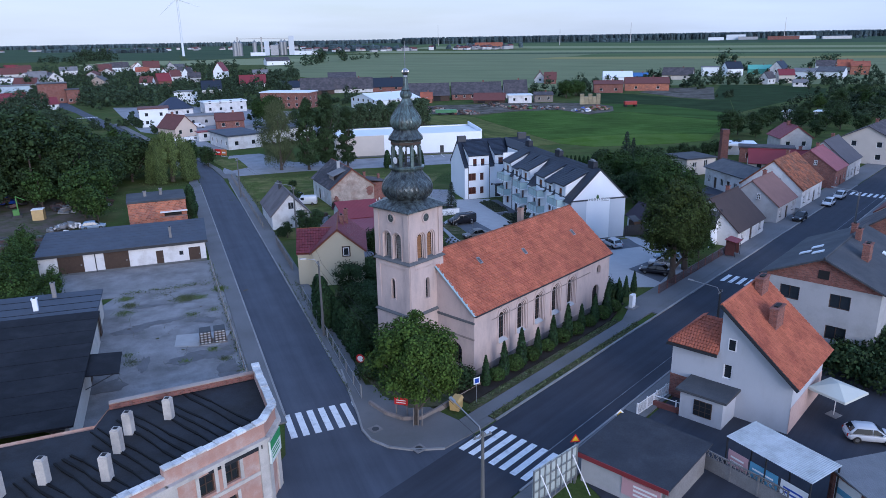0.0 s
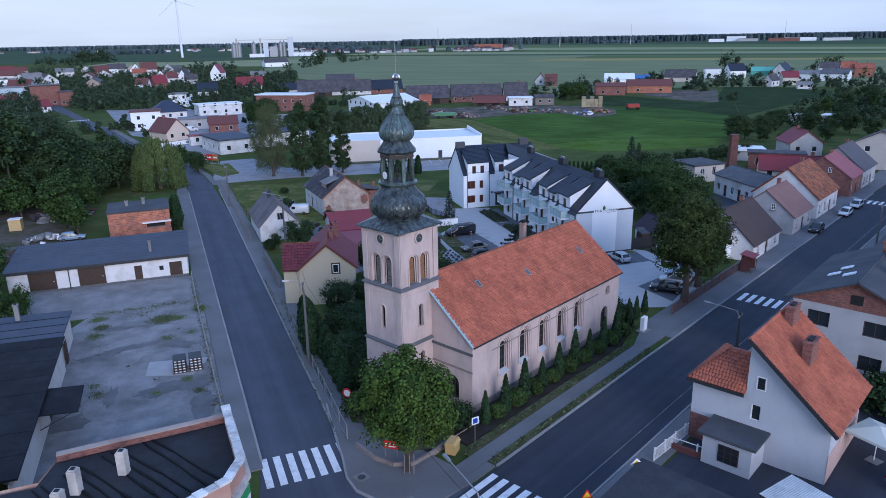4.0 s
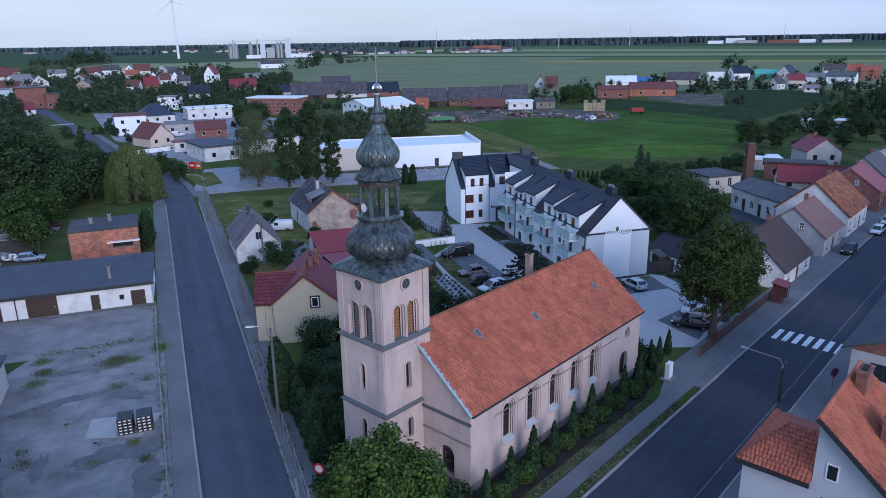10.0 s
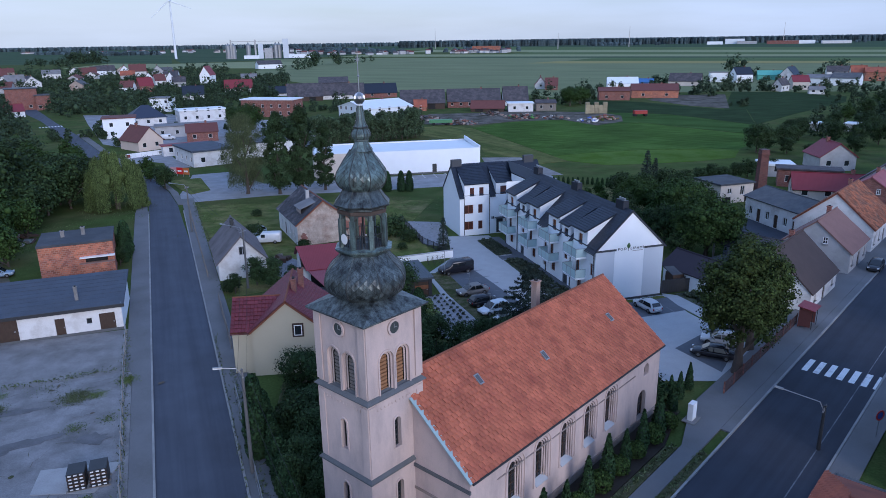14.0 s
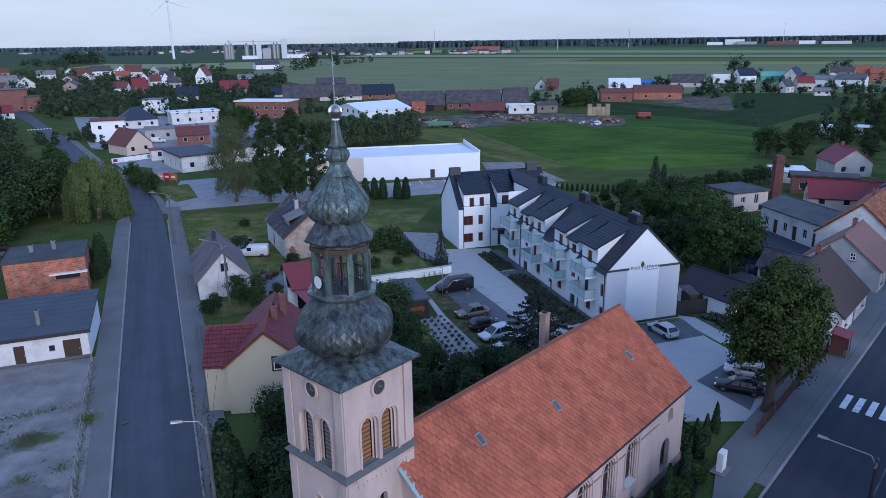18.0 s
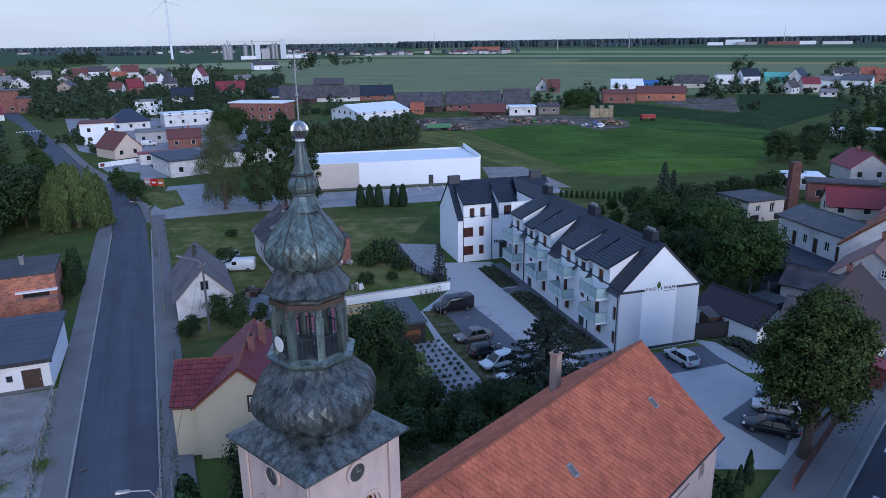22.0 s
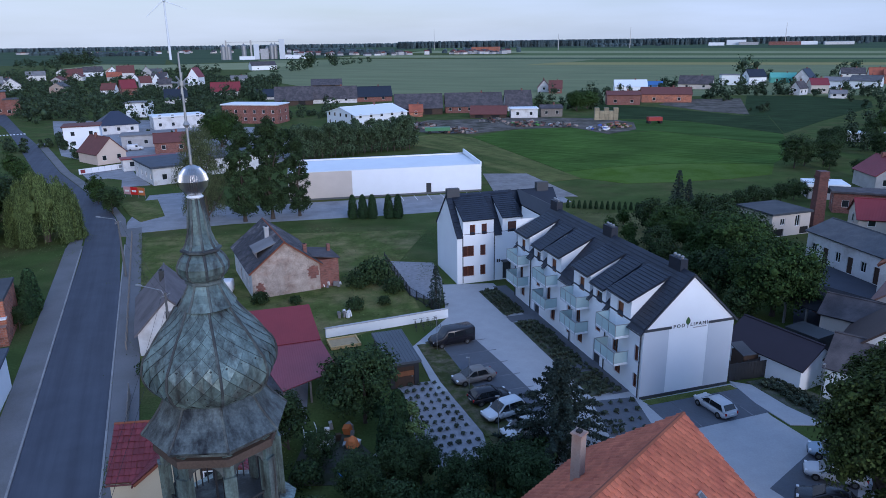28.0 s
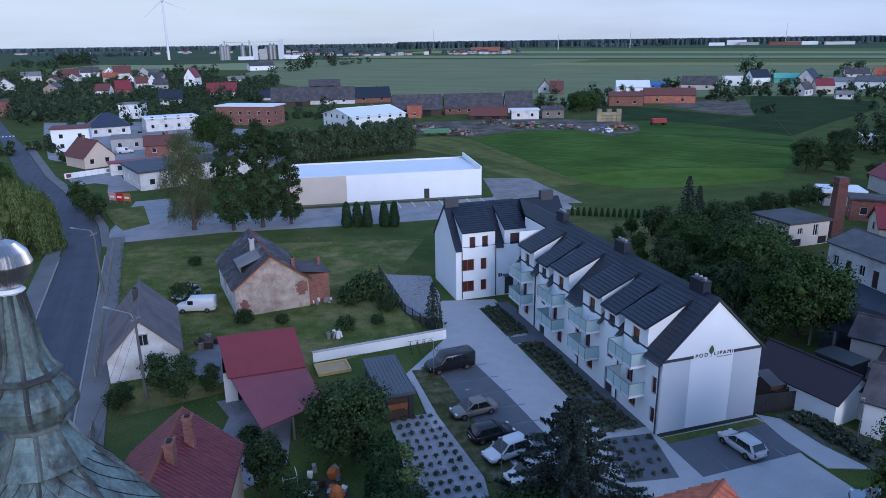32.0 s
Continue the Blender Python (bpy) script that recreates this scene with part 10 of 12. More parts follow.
def car(m, colour, label, L=4.3, W=0.88, H=1.46, belt=0.85, van=False, hatch=True, category="car"):
    c = thing("van" if van else "car", m @ Matrix.Diagonal((0.87, 0.87, 0.87, 1)), label, category)
    f = L / 2
    if van:
        body = [ring(-f, W * 0.93, 0.3, H - 0.1), ring(-f + 0.2, W, 0.26, H), ring(f * 0.28, W, 0.26, H), ring(f * 0.52, W * 0.98, 0.26, H * 0.62), ring(f * 0.85, W * 0.94, 0.28, H * 0.54), ring(f, W * 0.8, 0.35, H * 0.42)]
        cab = None
    else:
        body = [ring(-f, W * 0.72, 0.42, belt * 0.84), ring(-f + 0.06, W * 0.88, 0.32, belt * 0.93), ring(-f + 0.3, W * 0.98, 0.24, belt), ring(-f * 0.3, W, 0.22, belt), ring(f * 0.3, W, 0.22, belt), ring(f * 0.52, W * 0.99, 0.22, belt * 0.97), ring(f * 0.76, W * 0.96, 0.24, belt * 0.89), ring(f - 0.14, W * 0.87, 0.28, belt * 0.79), ring(f - 0.03, W * 0.76, 0.34, belt * 0.68), ring(f, W * 0.6, 0.4, belt * 0.58)]
        back = -f + 0.14 if hatch else -f * 0.68
        cab = [(back, belt + 0.03), (back + 0.18, belt + 0.24), (back + 0.42, H - 0.1), (back + 0.7, H - 0.02), (-f * 0.1, H), (f * 0.06, H - 0.02), (f * 0.16, H - 0.1), (f * 0.34, belt + 0.26), (f * 0.53, belt - 0.01)]
    b = part("body", loft(B(), body), colour, c, smooth=True)
    if cab:
        part("cabin", loft(B(), [hood_ring(x, W * 0.93, belt, z) for x, z in cab]), colour, c, smooth=True)
        yy = lambda z: W * (0.93 - 0.16 * (z - belt) / (H - 0.12 - belt)) + 0.022
        zl, zh = belt + 0.03, H - 0.13
        for sy in (-1, 1):
            for xa, xb, xc, xd in ((-0.02 * f, f * 0.45, f * 0.12, -0.02 * f), (back + 0.2, -0.06 * f, -0.06 * f, back + 0.55)):
                q = [(xa, sy * yy(zl), zl), (xb, sy * yy(zl), zl), (xc, sy * yy(zh), zh), (xd, sy * yy(zh), zh)]
                part("side_window", slab(B(), q if sy < 0 else q[::-1], 0.02), M_CARGLASS, c)
        part("windscreen", slab(B(), [(f * 0.51 + 0.02, -W * 0.76, zl), (f * 0.51 + 0.02, W * 0.76, zl), (f * 0.17 + 0.04, W * 0.66, zh + 0.06), (f * 0.17 + 0.04, -W * 0.66, zh + 0.06)], 0.02), M_CARGLASS, c)
        part("rear_window", slab(B(), [(back + 0.05, W * 0.7, zl + 0.07), (back + 0.05, -W * 0.7, zl + 0.07), (back + 0.38, -W * 0.64, zh + 0.03), (back + 0.38, W * 0.64, zh + 0.03)], 0.02), M_CARGLASS, c)
    else:
        part("windscreen", slab(B(), [(f * 0.53, -W * 0.8, H * 0.63), (f * 0.53, W * 0.8, H * 0.63), (f * 0.3, W * 0.75, H * 0.96), (f * 0.3, -W * 0.75, H * 0.96)], 0.03), M_CARGLASS, c)
        for sy in (-1, 1):
            part("side_window", box(B(), f * 0.05, f * 0.33, min(sy * W * 1.004, sy * W * 0.97), max(sy * W * 1.004, sy * W * 0.97), H * 0.6, H * 0.88), M_CARGLASS, c)
            if colour is C_BLACK:
                for xa, xb in ((-0.42, 0.0), (-0.9, -0.47)):
                    part("side_window", box(B(), f * xa, f * xb, min(sy * W * 1.004, sy * W * 0.97), max(sy * W * 1.004, sy * W * 0.97), H * 0.6, H * 0.88), M_CARGLASS, c)
    for sx in (-1, 1):
        for sy in (-1, 1):
            x, y = sx * L * 0.305, sy * (W - 0.1)
            t = part("wheel", tube(B(), (x, y - 0.11, 0.31), (x, y + 0.11, 0.31), 0.31, n=18), M_TYRE, c)
            part("rim", tube(B(), (x, y + sy * 0.1, 0.31), (x, y + sy * 0.115, 0.31), 0.17, n=14), M_RIM, t)
    hz = H * 0.36 if van else belt * 0.68
    for sy in (-1, 1):
        part("headlight", box(B(), f - 0.24, f - 0.05, sy * W * 0.68 - 0.14, sy * W * 0.68 + 0.14, hz, hz + 0.12), M_HEAD, c)
        part("tail_light", box(B(), -f - 0.015, -f + 0.12, sy * W * 0.74 - 0.07, sy * W * 0.74 + 0.07, belt * 0.68, belt * 0.92), M_TAIL, c)
        part("mirror", box(B(), f * 0.3, f * 0.37, sy * (W + 0.09) - 0.08, sy * (W + 0.09) + 0.08, belt, belt + 0.13), colour, c)
    part("bumper", box(B(), f - 0.06, f + 0.03, -W * 0.62, W * 0.62, 0.3, 0.46), M_DMETAL, c)
    part("plate", box(B(), -f - 0.025, -f - 0.01, -0.26, 0.26, 0.55, 0.66), M_WFRAME, c)
    return c


C_SILVER = paint("silver_paint", (0.48, 0.5, 0.53))
C_BRONZE = paint("bronze_grey_paint", (0.17, 0.16, 0.15))
C_BLACK = paint("black_paint", (0.015, 0.015, 0.02), 0.25)
C_WHITE = paint("white_paint", (0.6, 0.62, 0.65))
C_BLUE = paint("pale_blue_paint", (0.25, 0.33, 0.42))
car(pose(3.0, 107.1, 0.06, 0, 0, 203), C_BLACK, "black passenger van parked in a bay", 5.1, 0.96, 1.95, van=True, category="van")
car(pose(4.8, 99.2, 0.06, 0, 0, 203), C_BRONZE, "bronze-grey saloon car parked in a bay", 4.4, hatch=False)
car(pose(5.9, 95.7, 0.06, 0, 0, 23), C_BLACK, "black hatchback parked in a bay", 4.0)
car(pose(6.9, 93.3, 0.06, 0, 0, 210), C_WHITE, "silver-white minivan parked in a bay", 4.3, 0.9, 1.55)
car(pose(8.1, 90.5, 0.06, 0, 0, 206), C_WHITE, "white car parked under a spruce", 4.0)
car(pose(23.7, 93.6, 0.06, 0, 0, 112), C_SILVER, "silver hatchback parked below the apartment gable", 4.1, 0.87, 1.44)
car(pose(26.4, 81.6, 0.06, 0, 0, 153), C_BLACK, "black saloon car parked by the street fence", 4.6, hatch=False)
car(pose(28.2, 84.4, 0.06, 0, 0, 155), C_SILVER, "silver car parked by the street fence", 4.3)
car(pose(29.6, 86.8, 0.06, 0, 0, 155), C_BLUE, "pale blue car parked by the street fence", 4.1)
m = at(116.0, 29.7, 0.14, 182)
car(m, C_BLACK, "black car parked on the pavement edge", 4.3)
car(at(129.5, 29.0, 0.03, 180), C_WHITE, "white car parked at the kerb", 4.2)
car(at(136.5, 29.0, 0.03, 180), C_SILVER, "silver car parked at the kerb", 4.3)
car(pose(30.9, 44.2, 0.06, 0, 0, -12), C_SILVER, "silver-blue hatchback on the forecourt", 3.9, 0.85, 1.42)
car(pose(-24.8, 122.3, 0.05, 0, 0, 184), C_WHITE, "white delivery van beside the old house", 4.9, 0.93, 1.9, van=True, category="van")
car(pose(-27.4, 126.6, 0.05, 0, 0, 250), C_BLUE, "blue-grey car on the grass", 4.2)
car(pose(-56.2, 108.0, 0.05, 0, 0, 20), C_BLUE, "pale blue car in the scrap yard", 4.2)
car(pose(-83.5, 240.5, 0.0, 0, 0, 20), C_WHITE, "white van in a workshop yard", 4.9, 0.95, 1.95, van=True, category="van")

# ---- poles, lamps, signs ----
M_POLE = mat("grey_concrete_pole", (0.12, 0.12, 0.12), 0.9, 0.12, 1, 20, 0.1)


def lamp_pole(x, y, h, turn, label, arm=2.2, wires=True, material=None, head=True):
    p = thing("street_lamp", pose(x, y, 0, 0, 0, turn), label, "street lamp")
    part("pole", tube(B(), (0, 0, -0.1), (0, 0, h), 0.15, 0.09, 10), material or M_POLE, p)
    if head:
        part("arm", tube(tube(B(), (0, 0, h - 0.5), (0.35, 0, h + 0.15), 0.04), (0.35, 0, h + 0.15), (arm, 0, h + 0.35), 0.035), M_METAL, p)
        part("lamp_head", loft(B(), [[(arm - 0.1, -0.08, h + 0.3), (arm - 0.1, 0.08, h + 0.3), (arm - 0.1, 0.06, h + 0.42), (arm - 0.1, -0.06, h + 0.42)], [(arm + 0.5, -0.12, h + 0.36), (arm + 0.5, 0.12, h + 0.36), (arm + 0.5, 0.08, h + 0.46), (arm + 0.5, -0.08, h + 0.46)]]), M_METAL, p)
    if wires:
        bar = part("crossbar", box(B(), -0.05, 0.05, -0.6, 0.6, h - 0.35, h - 0.27), M_METAL, p)
        for k in range(4):
            part("insulator", lathe(B(), [(0.04, h - 0.27), (0.05, h - 0.2), (0.03, h - 0.13)], 8, 0, 0, -0.5 + k * 0.33), M_CONC2, bar)
    return p


lamp_pole(2.2, 34.6, 7.2, 119, "tall concrete lamp pole with a long arm at the crossing", 3.2)
lamp_pole(-12.1, 64.3, 8.0, 200, "lattice concrete lamp pole beside the side street", 1.3)
lamp_pole(-22.4, 102.4, 7.5, 160, "concrete lamp pole before the small white house", 2.6)
lamp_pole(-38.3, 129.0, 7.5, 170, "concrete lamp pole along the side street", 2.4)
lamp_pole(28.2, 66.2, 3.6, 140, "dark street lamp with a long arm", 2.9, material=M_DMETAL)
lamp_pole(56.5, 92.0, 7.5, 140, "street lamp over the church street", 3.0)
lamp_pole(88, 122, 8.0, 140, "far street lamp over the church street", 3.0)
for x, y in ((32.6, 94.6), (1.6, 105.6), (6.2, 90.2), (4.3, 96.8)):
    p = thing("garden_lamp", pose(x, y, 0), "slim grey courtyard lamp post", "lamp post", "courtyard lamp posts")
    part("post", tube(B(), (0, 0, 0), (0, 0, 3.4), 0.03, n=8), M_METAL, p)
    part("lamp_head", box(B(), -0.25, 0.05, -0.07, 0.07, 3.4, 3.46), M_METAL, p)


def road_sign(x, y, turn, shape, col, label, h=2.3):
    s = thing("road_sign", pose(x, y, 0, 0, 0, turn), label, "road sign")
    part("post", tube(B(), (0, 0, 0), (0, 0, h + 0.3), 0.03, n=8), M_METAL, s)
    n, a0 = {"diamond": (4, 0), "triangle": (3, 90), "round": (20, 0), "square": (4, 45)}[shape]
    bm = B()
    a = [bm.verts.new((0.42 * math.cos(radians(a0 + 360 * k / n)), -0.05, h + 0.42 * math.sin(radians(a0 + 360 * k / n)))) for k in range(n)]
    b_ = [bm.verts.new((v.co.x, -0.03, v.co.z)) for v in a]
    bm.faces.new(a)
    bm.faces.new(b_[::-1])
    for k in range(n):
        j = (k + 1) % n
        bm.faces.new((a[j], a[k], b_[k], b_[j]))
    pl = part("plate", bm, col[0], s)
    bm = B()
    bm.faces.new([bm.verts.new((0.28 * math.cos(radians(a0 + 360 * k / n)), -0.054, h + 0.28 * math.sin(radians(a0 + 360 * k / n)))) for k in range(n)])
    part("plate_face", bm, col[1], pl)
    return s


S_YEL, S_WHT, S_RED, S_BLU = paint("sign_yellow", (0.65, 0.42, 0.02)), paint("sign_white", (0.75, 0.75, 0.75)), paint("sign_red", (0.5, 0.02, 0.02)), paint("sign_blue", (0.02, 0.06, 0.35))
road_sign(12.7, 44.5, 10, "diamond", (S_WHT, S_YEL), "white and yellow diamond priority sign")
road_sign(8.9, 41.4, 5, "triangle", (S_RED, S_YEL), "yellow triangular warning sign with red rim")
road_sign(-7.3, 55.2, -20, "round", (S_RED, S_WHT), "round white speed sign with red rim", 1.9)
road_sign(33.2, 67.6, 20, "round", (S_RED, S_BLU), "round blue no-parking sign", 1.9)
road_sign(2.6, 50.4, 30, "square", (S_WHT, S_BLU), "small blue square sign beside the church hedge", 2.1)
# yellow grit bin at the corner
gb = thing("grit_bin", at(37.2, 32.6, 0.16, 20), "yellow plastic grit bin on the pavement", "bin")
part("bin_body", loft(B(), [[(x, -w, 0), (x, w, 0), (x, w * 1.1, 0.75), (x, -w * 1.1, 0.75)] for x, w in ((-0.45, 0.38), (0.45, 0.38))]), paint("bin_yellow", (0.5, 0.34, 0.13), 0.6), gb)
part("lid", loft(B(), [[(x, -0.46, 0.75), (x, 0.46, 0.75), (x, 0.3, 0.98), (x, -0.3, 0.98)] for x in (-0.55, 0.55)]), MATS["bin_yellow"], gb)
# white utility cabinet
ub = thing("utility_cabinet", at(65.8, 32.2, 0.14), "white plastic utility cabinet on a concrete foot", "cabinet")
part("foot", box(B(), -0.7, 0.7, -0.5, 0.5, 0, 0.08), M_CONC2, ub)
part("cabinet_body", box(B(), -0.38, 0.38, -0.2, 0.2, 0.08, 1.5), M_WFRAME, ub)
part("cabinet_door", box(B(), -0.33, 0.33, -0.22, -0.2, 0.3, 1.4), M_WHITE, ub)
# red notice board by the linden
nb = thing("notice_board", pose(-3.4, 48.6, 0.16, 0, 0, -15), "small red notice board on wooden stakes", "sign")
part("board", box(B(), -0.55, 0.55, -0.05, 0.0, 0.9, 1.5), S_RED, nb)
for x in (-0.45, 0.45):
    part("stake", box(B(), x - 0.03, x + 0.03, 0.0, 0.05, 0, 1.5), M_GREYWOOD, nb)
for zz in (1.05, 1.25):
    part("writing_bar", box(B(), -0.4, 0.4, -0.06, -0.05, zz, zz + 0.07), S_WHT, nb)
for dx in (0.6, 0.95, 1.25):
    o = thing("tree_stake", pose(-3.0 + dx, 46.9, 0.16), "pale wooden tree stake", "stake", "stakes round the linden")
    part("stake", tube(B(), (0, 0, 0), (0.04, 0, 1.5), 0.04, n=6), M_GREYWOOD, o)
for x, y in ((-1.9, 43.9), (-5.3, 46.6)):
    mh = thing("manhole", pose(x, y, 0.14, 0, 0, 40), "square concrete manhole cover in the pavement", "manhole", kind="structure")
    part("frame", box(B(), -0.45, 0.45, -0.45, 0.45, -0.05, 0.012), M_CONC2, mh)
    part("cover", lathe(B(), [(0.28, 0.0), (0.28, 0.018)], 16), M_DMETAL, mh)

# ---- fences ----
def fence(pts, h, step, label, post_mat, rail_mat=None, mesh=True, name="fence", slat=None, base=0.0):
    """Posts and rails along a line of points; slat: width and gap of upright boards."""
    f = thing(name, pose(0, 0, 0), label, "fence")
    for (x0, y0), (x1, y1) in zip(pts, pts[1:]):
        d = math.hypot(x1 - x0, y1 - y0)
        n = max(1, round(d / step))
        turn = math.degrees(math.atan2(y1 - y0, x1 - x0))
        M0 = pose(x0, y0, base, 0, 0, turn)
        pm = None
        for k in range(n + 1):
            if pm is None:
                bm = box(B(), -0.05, 0.05, -0.05, 0.05, 0, h + 0.08)
                pm = bpy.data.meshes.new("post")
                bm.to_mesh(pm)
                bm.free()
                pm.materials.append(post_mat)
            o = new("post", pm)
            o.parent = f
            o.matrix_local = M0 @ pose(d * k / n, 0, 0)
        for z in ((0.15, h - 0.08) if mesh else (0.2, h * 0.55, h - 0.1)):
            part("rail", box(B(), 0, d, -0.02, 0.02, z, z + 0.05), rail_mat or post_mat, f).matrix_local = M0
        if slat:
            w, gp = slat
            bm = B()
            x = 0.06
            while x < d - 0.05:
                box(bm, x, x + w, -0.035, -0.02, 0.08, h)
                x += w + gp
            o = part("slats", bm, rail_mat or post_mat, f)
            o.matrix_local = M0
            o["kind"] = "stuff"
    return f


fence([at(71.6, 31.9).translation.xy[:], at(91.2, 31.9).translation.xy[:]], 1.15, 2.2, "brown metal fence with brick-red posts along the car park", M_BRICK, mat("brown_fence_paint", (0.09, 0.05, 0.045), 0.6), slat=(0.05, 0.08))
fence([at(38.5, 33.65).translation.xy[:], at(65, 33.45).translation.xy[:]], 0.35, 3.0, "low stone edging along the church garden", M_STONE, M_STONE)
fence([(-6.9, 51.4), (-16.2, 75.0)], 1.3, 2.5, "wire fence with grey posts along the church garden", M_METAL, M_METAL)
fence([(-19.4, 84.8), (-24.4, 97.4)], 1.2, 1.6, "grey concrete post fence before the old houses", M_CONC2, M_GREYWOOD, slat=(0.1, 0.04))
fence([(-28.6, 106.5), (-45.5, 148.0)], 1.0, 2.2, "rough wooden fence along the meadow", M_GREYWOOD, M_GREYWOOD)
fence([(-17.3, 55.0), (-27.4, 79.0), (-31.2, 88.4)], 1.2, 2.4, "wire fence with concrete posts along the yard", M_CONC2, M_METAL)
fence([(-5.6, 134.5), (-1.6, 120.6), (1.8, 115.0)], 1.1, 1.6, "dark metal fence round the gravel terrace", M_DMETAL, M_DMETAL, slat=(0.02, 0.1))
fence([(27.4, 98.6), (31.0, 100.2)], 1.6, 1.2, "dark solid board fence beside the gable", M_DMETAL, M_DMETAL, slat=(0.14, 0.01))
fence([at(45.6, 21.2).translation.xy[:], at(51.4, 20.8).translation.xy[:]], 1.1, 1.5, "white metal garden fence", M_WFRAME, M_WFRAME, slat=(0.04, 0.07))
fence([at(48.0, 21.0).translation.xy[:], at(48.2, 17.4).translation.xy[:]], 1.0, 1.8, "white railing on a dark red base", M_WFRAME, M_WFRAME)
part("base_wall", box(B(), 0, 3.6, -0.12, 0.12, 0, 0.5), M_DARKRED, bpy.data.objects["fence.009"]).matrix_local = at(48.0, 21.0, 0, -87)

# garden wall on the church corner
gw_ = thing("corner_wall", pose(0, 0, 0), "low curved brown garden wall at the church corner", "wall")
arc = [at(33.2, 38.5).translation, at(32.9, 36.2).translation, at(33.2, 34.6).translation, at(34.2, 33.6).translation, at(36.0, 33.5).translation, at(38.4, 33.6).translation]
for p, q in zip(arc, arc[1:]):
    d = (q - p).length
    part("wall_segment", box(B(), 0, d, -0.1, 0.1, 0.0, 0.42), M_PLINTH, gw_).matrix_local = pose(p.x, p.y, 0, 0, 0, math.degrees(math.atan2(q.y - p.y, q.x - p.x)))

# ---- forecourt things on the right ----
M_SHEDFELT = mat("dark_shed_felt", (0.03, 0.034, 0.043), 0.9, 0.3, 0.6, 12, 0.3, stain=(0.045, 0.049, 0.058), stain_at=0.58, stain_scale=0.5)
fs = thing("flat_shed", at(35.4, 14.0), "low shed with dark felt roof and red fascia", "shed")
part("wall", box(B(), 0.3, 6.4, 0.3, 0.5, 0, 2.1), M_CONC2, fs)
part("wall", box(B(), 0.3, 0.5, 0.5, 6.2, 0, 2.1), M_GREYPL, fs)
part("wall", box(B(), 6.2, 6.4, 0.5, 6.2, 0, 2.1), M_CONC2, fs)
part("wall", box(B(), 0.5, 6.2, 6.0, 6.2, 0, 2.1), M_CONC2, fs)
part("roof", slab(B(), [(0, 0, 2.2), (6.7, 0, 2.3), (6.7, 6.5, 2.45), (0, 6.5, 2.35)], 0.1), M_SHEDFELT, fs)
part("fascia", box(B(), -0.06, 0.0, 0, 6.5, 1.98, 2.3), M_REDROOF, fs)
po = part("poster", box(B(), 0.24, 0.3, 0.6, 3.2, 0.5, 1.7), paint("poster_pink", (0.5, 0.3, 0.32), 0.6), fs, "faded poster on the shed wall")
for zz in (0.7, 1.0, 1.3):
    part("writing_bar", box(B(), 0.23, 0.24, 0.8, 2.4, zz, zz + 0.14), S_WHT, po)
aw = thing("awning", pose(18.7, 40.4, 0, 0, 0, -60), "pale corrugated plastic canopy on steel posts", "canopy")
bm = B()
nw = 90
for k in range(nw):
    x0, x1 = 6.1 * k / nw, 6.1 * (k + 1) / nw
    z0, z1 = 0.03 * (k % 2), 0.03 * ((k + 1) % 2)
    bm.faces.new([bm.verts.new(v) for v in ((x0, 0, 2.95 + z0), (x1, 0, 2.95 + z1), (x1, 3.0, 3.15 + z1), (x0, 3.0, 3.15 + z0))])
part("corrugated_roof", bm, mat("weathered_corrugated_plastic", (0.48, 0.51, 0.52), 0.7, 0.12, 0.8, 12, 0.1, stain=(0.34, 0.36, 0.36), stain_at=0.55, stain_scale=0.9), aw)
for x in (0.1, 3.0, 6.0):
    for y, h in ((0.1, 2.93), (2.9, 3.1)):
        part("post", box(B(), x - 0.04, x + 0.04, y - 0.04, y + 0.04, 0, h), M_DMETAL, aw)
for x, w, col in ((0.25, 1.5, MATS["poster_pink"]), (1.9, 2.0, paint("poster_blue", (0.12, 0.32, 0.48), 0.5)), (4.1, 1.8, S_WHT)):
    bn = part("banner", box(B(), x, x + w, 0.12, 0.15, 1.0, 2.1), col, aw, "printed advertising banner")
    for zz in (1.3, 1.6):
        part("writing_bar", box(B(), x + 0.2, x + w - 0.3, 0.11, 0.12, zz, zz + 0.12), S_BLU if col is S_WHT else S_WHT, bn)
cf = thing("concrete_fence", pose(17.7, 41.2, 0, 0, 0, -54), "grey precast concrete fence with lattice top", "fence")
for k in range(4):
    part("post", box(B(), k * 1.95, k * 1.95 + 0.12, -0.06, 0.06, 0, 1.6), M_CONC2, cf)
    part("panel", box(B(), k * 1.95 + 0.12, k * 1.95 + 1.95, -0.03, 0.03, 0, 1.1), M_CONC2, cf)
    for j in range(5):
        part("lattice_ring", tube(tube(B(), (k * 1.95 + 0.2 + j * 0.35, 0, 1.1), (k * 1.95 + 0.45 + j * 0.35, 0, 1.5), 0.03, n=5), (k * 1.95 + 0.45 + j * 0.35, 0, 1.1), (k * 1.95 + 0.2 + j * 0.35, 0, 1.5), 0.03, n=5), M_CONC2, cf)
    part("cap_rail", box(B(), k * 1.95 + 0.12, k * 1.95 + 1.95, -0.04, 0.04, 1.48, 1.56), M_CONC2, cf)
bs = thing("brick_shed", pose(24.2, 37.4, 0, 0, 0, 14), "brick shed with grey corrugated roof and posters", "shed")
part("wall", box(B(), 0, 0.25, -4, 0, 0, 2.4), M_BRICK, bs)
part("wall", box(B(), 0, 6, -0.25, 0, 0, 2.4), M_BRICK, bs)
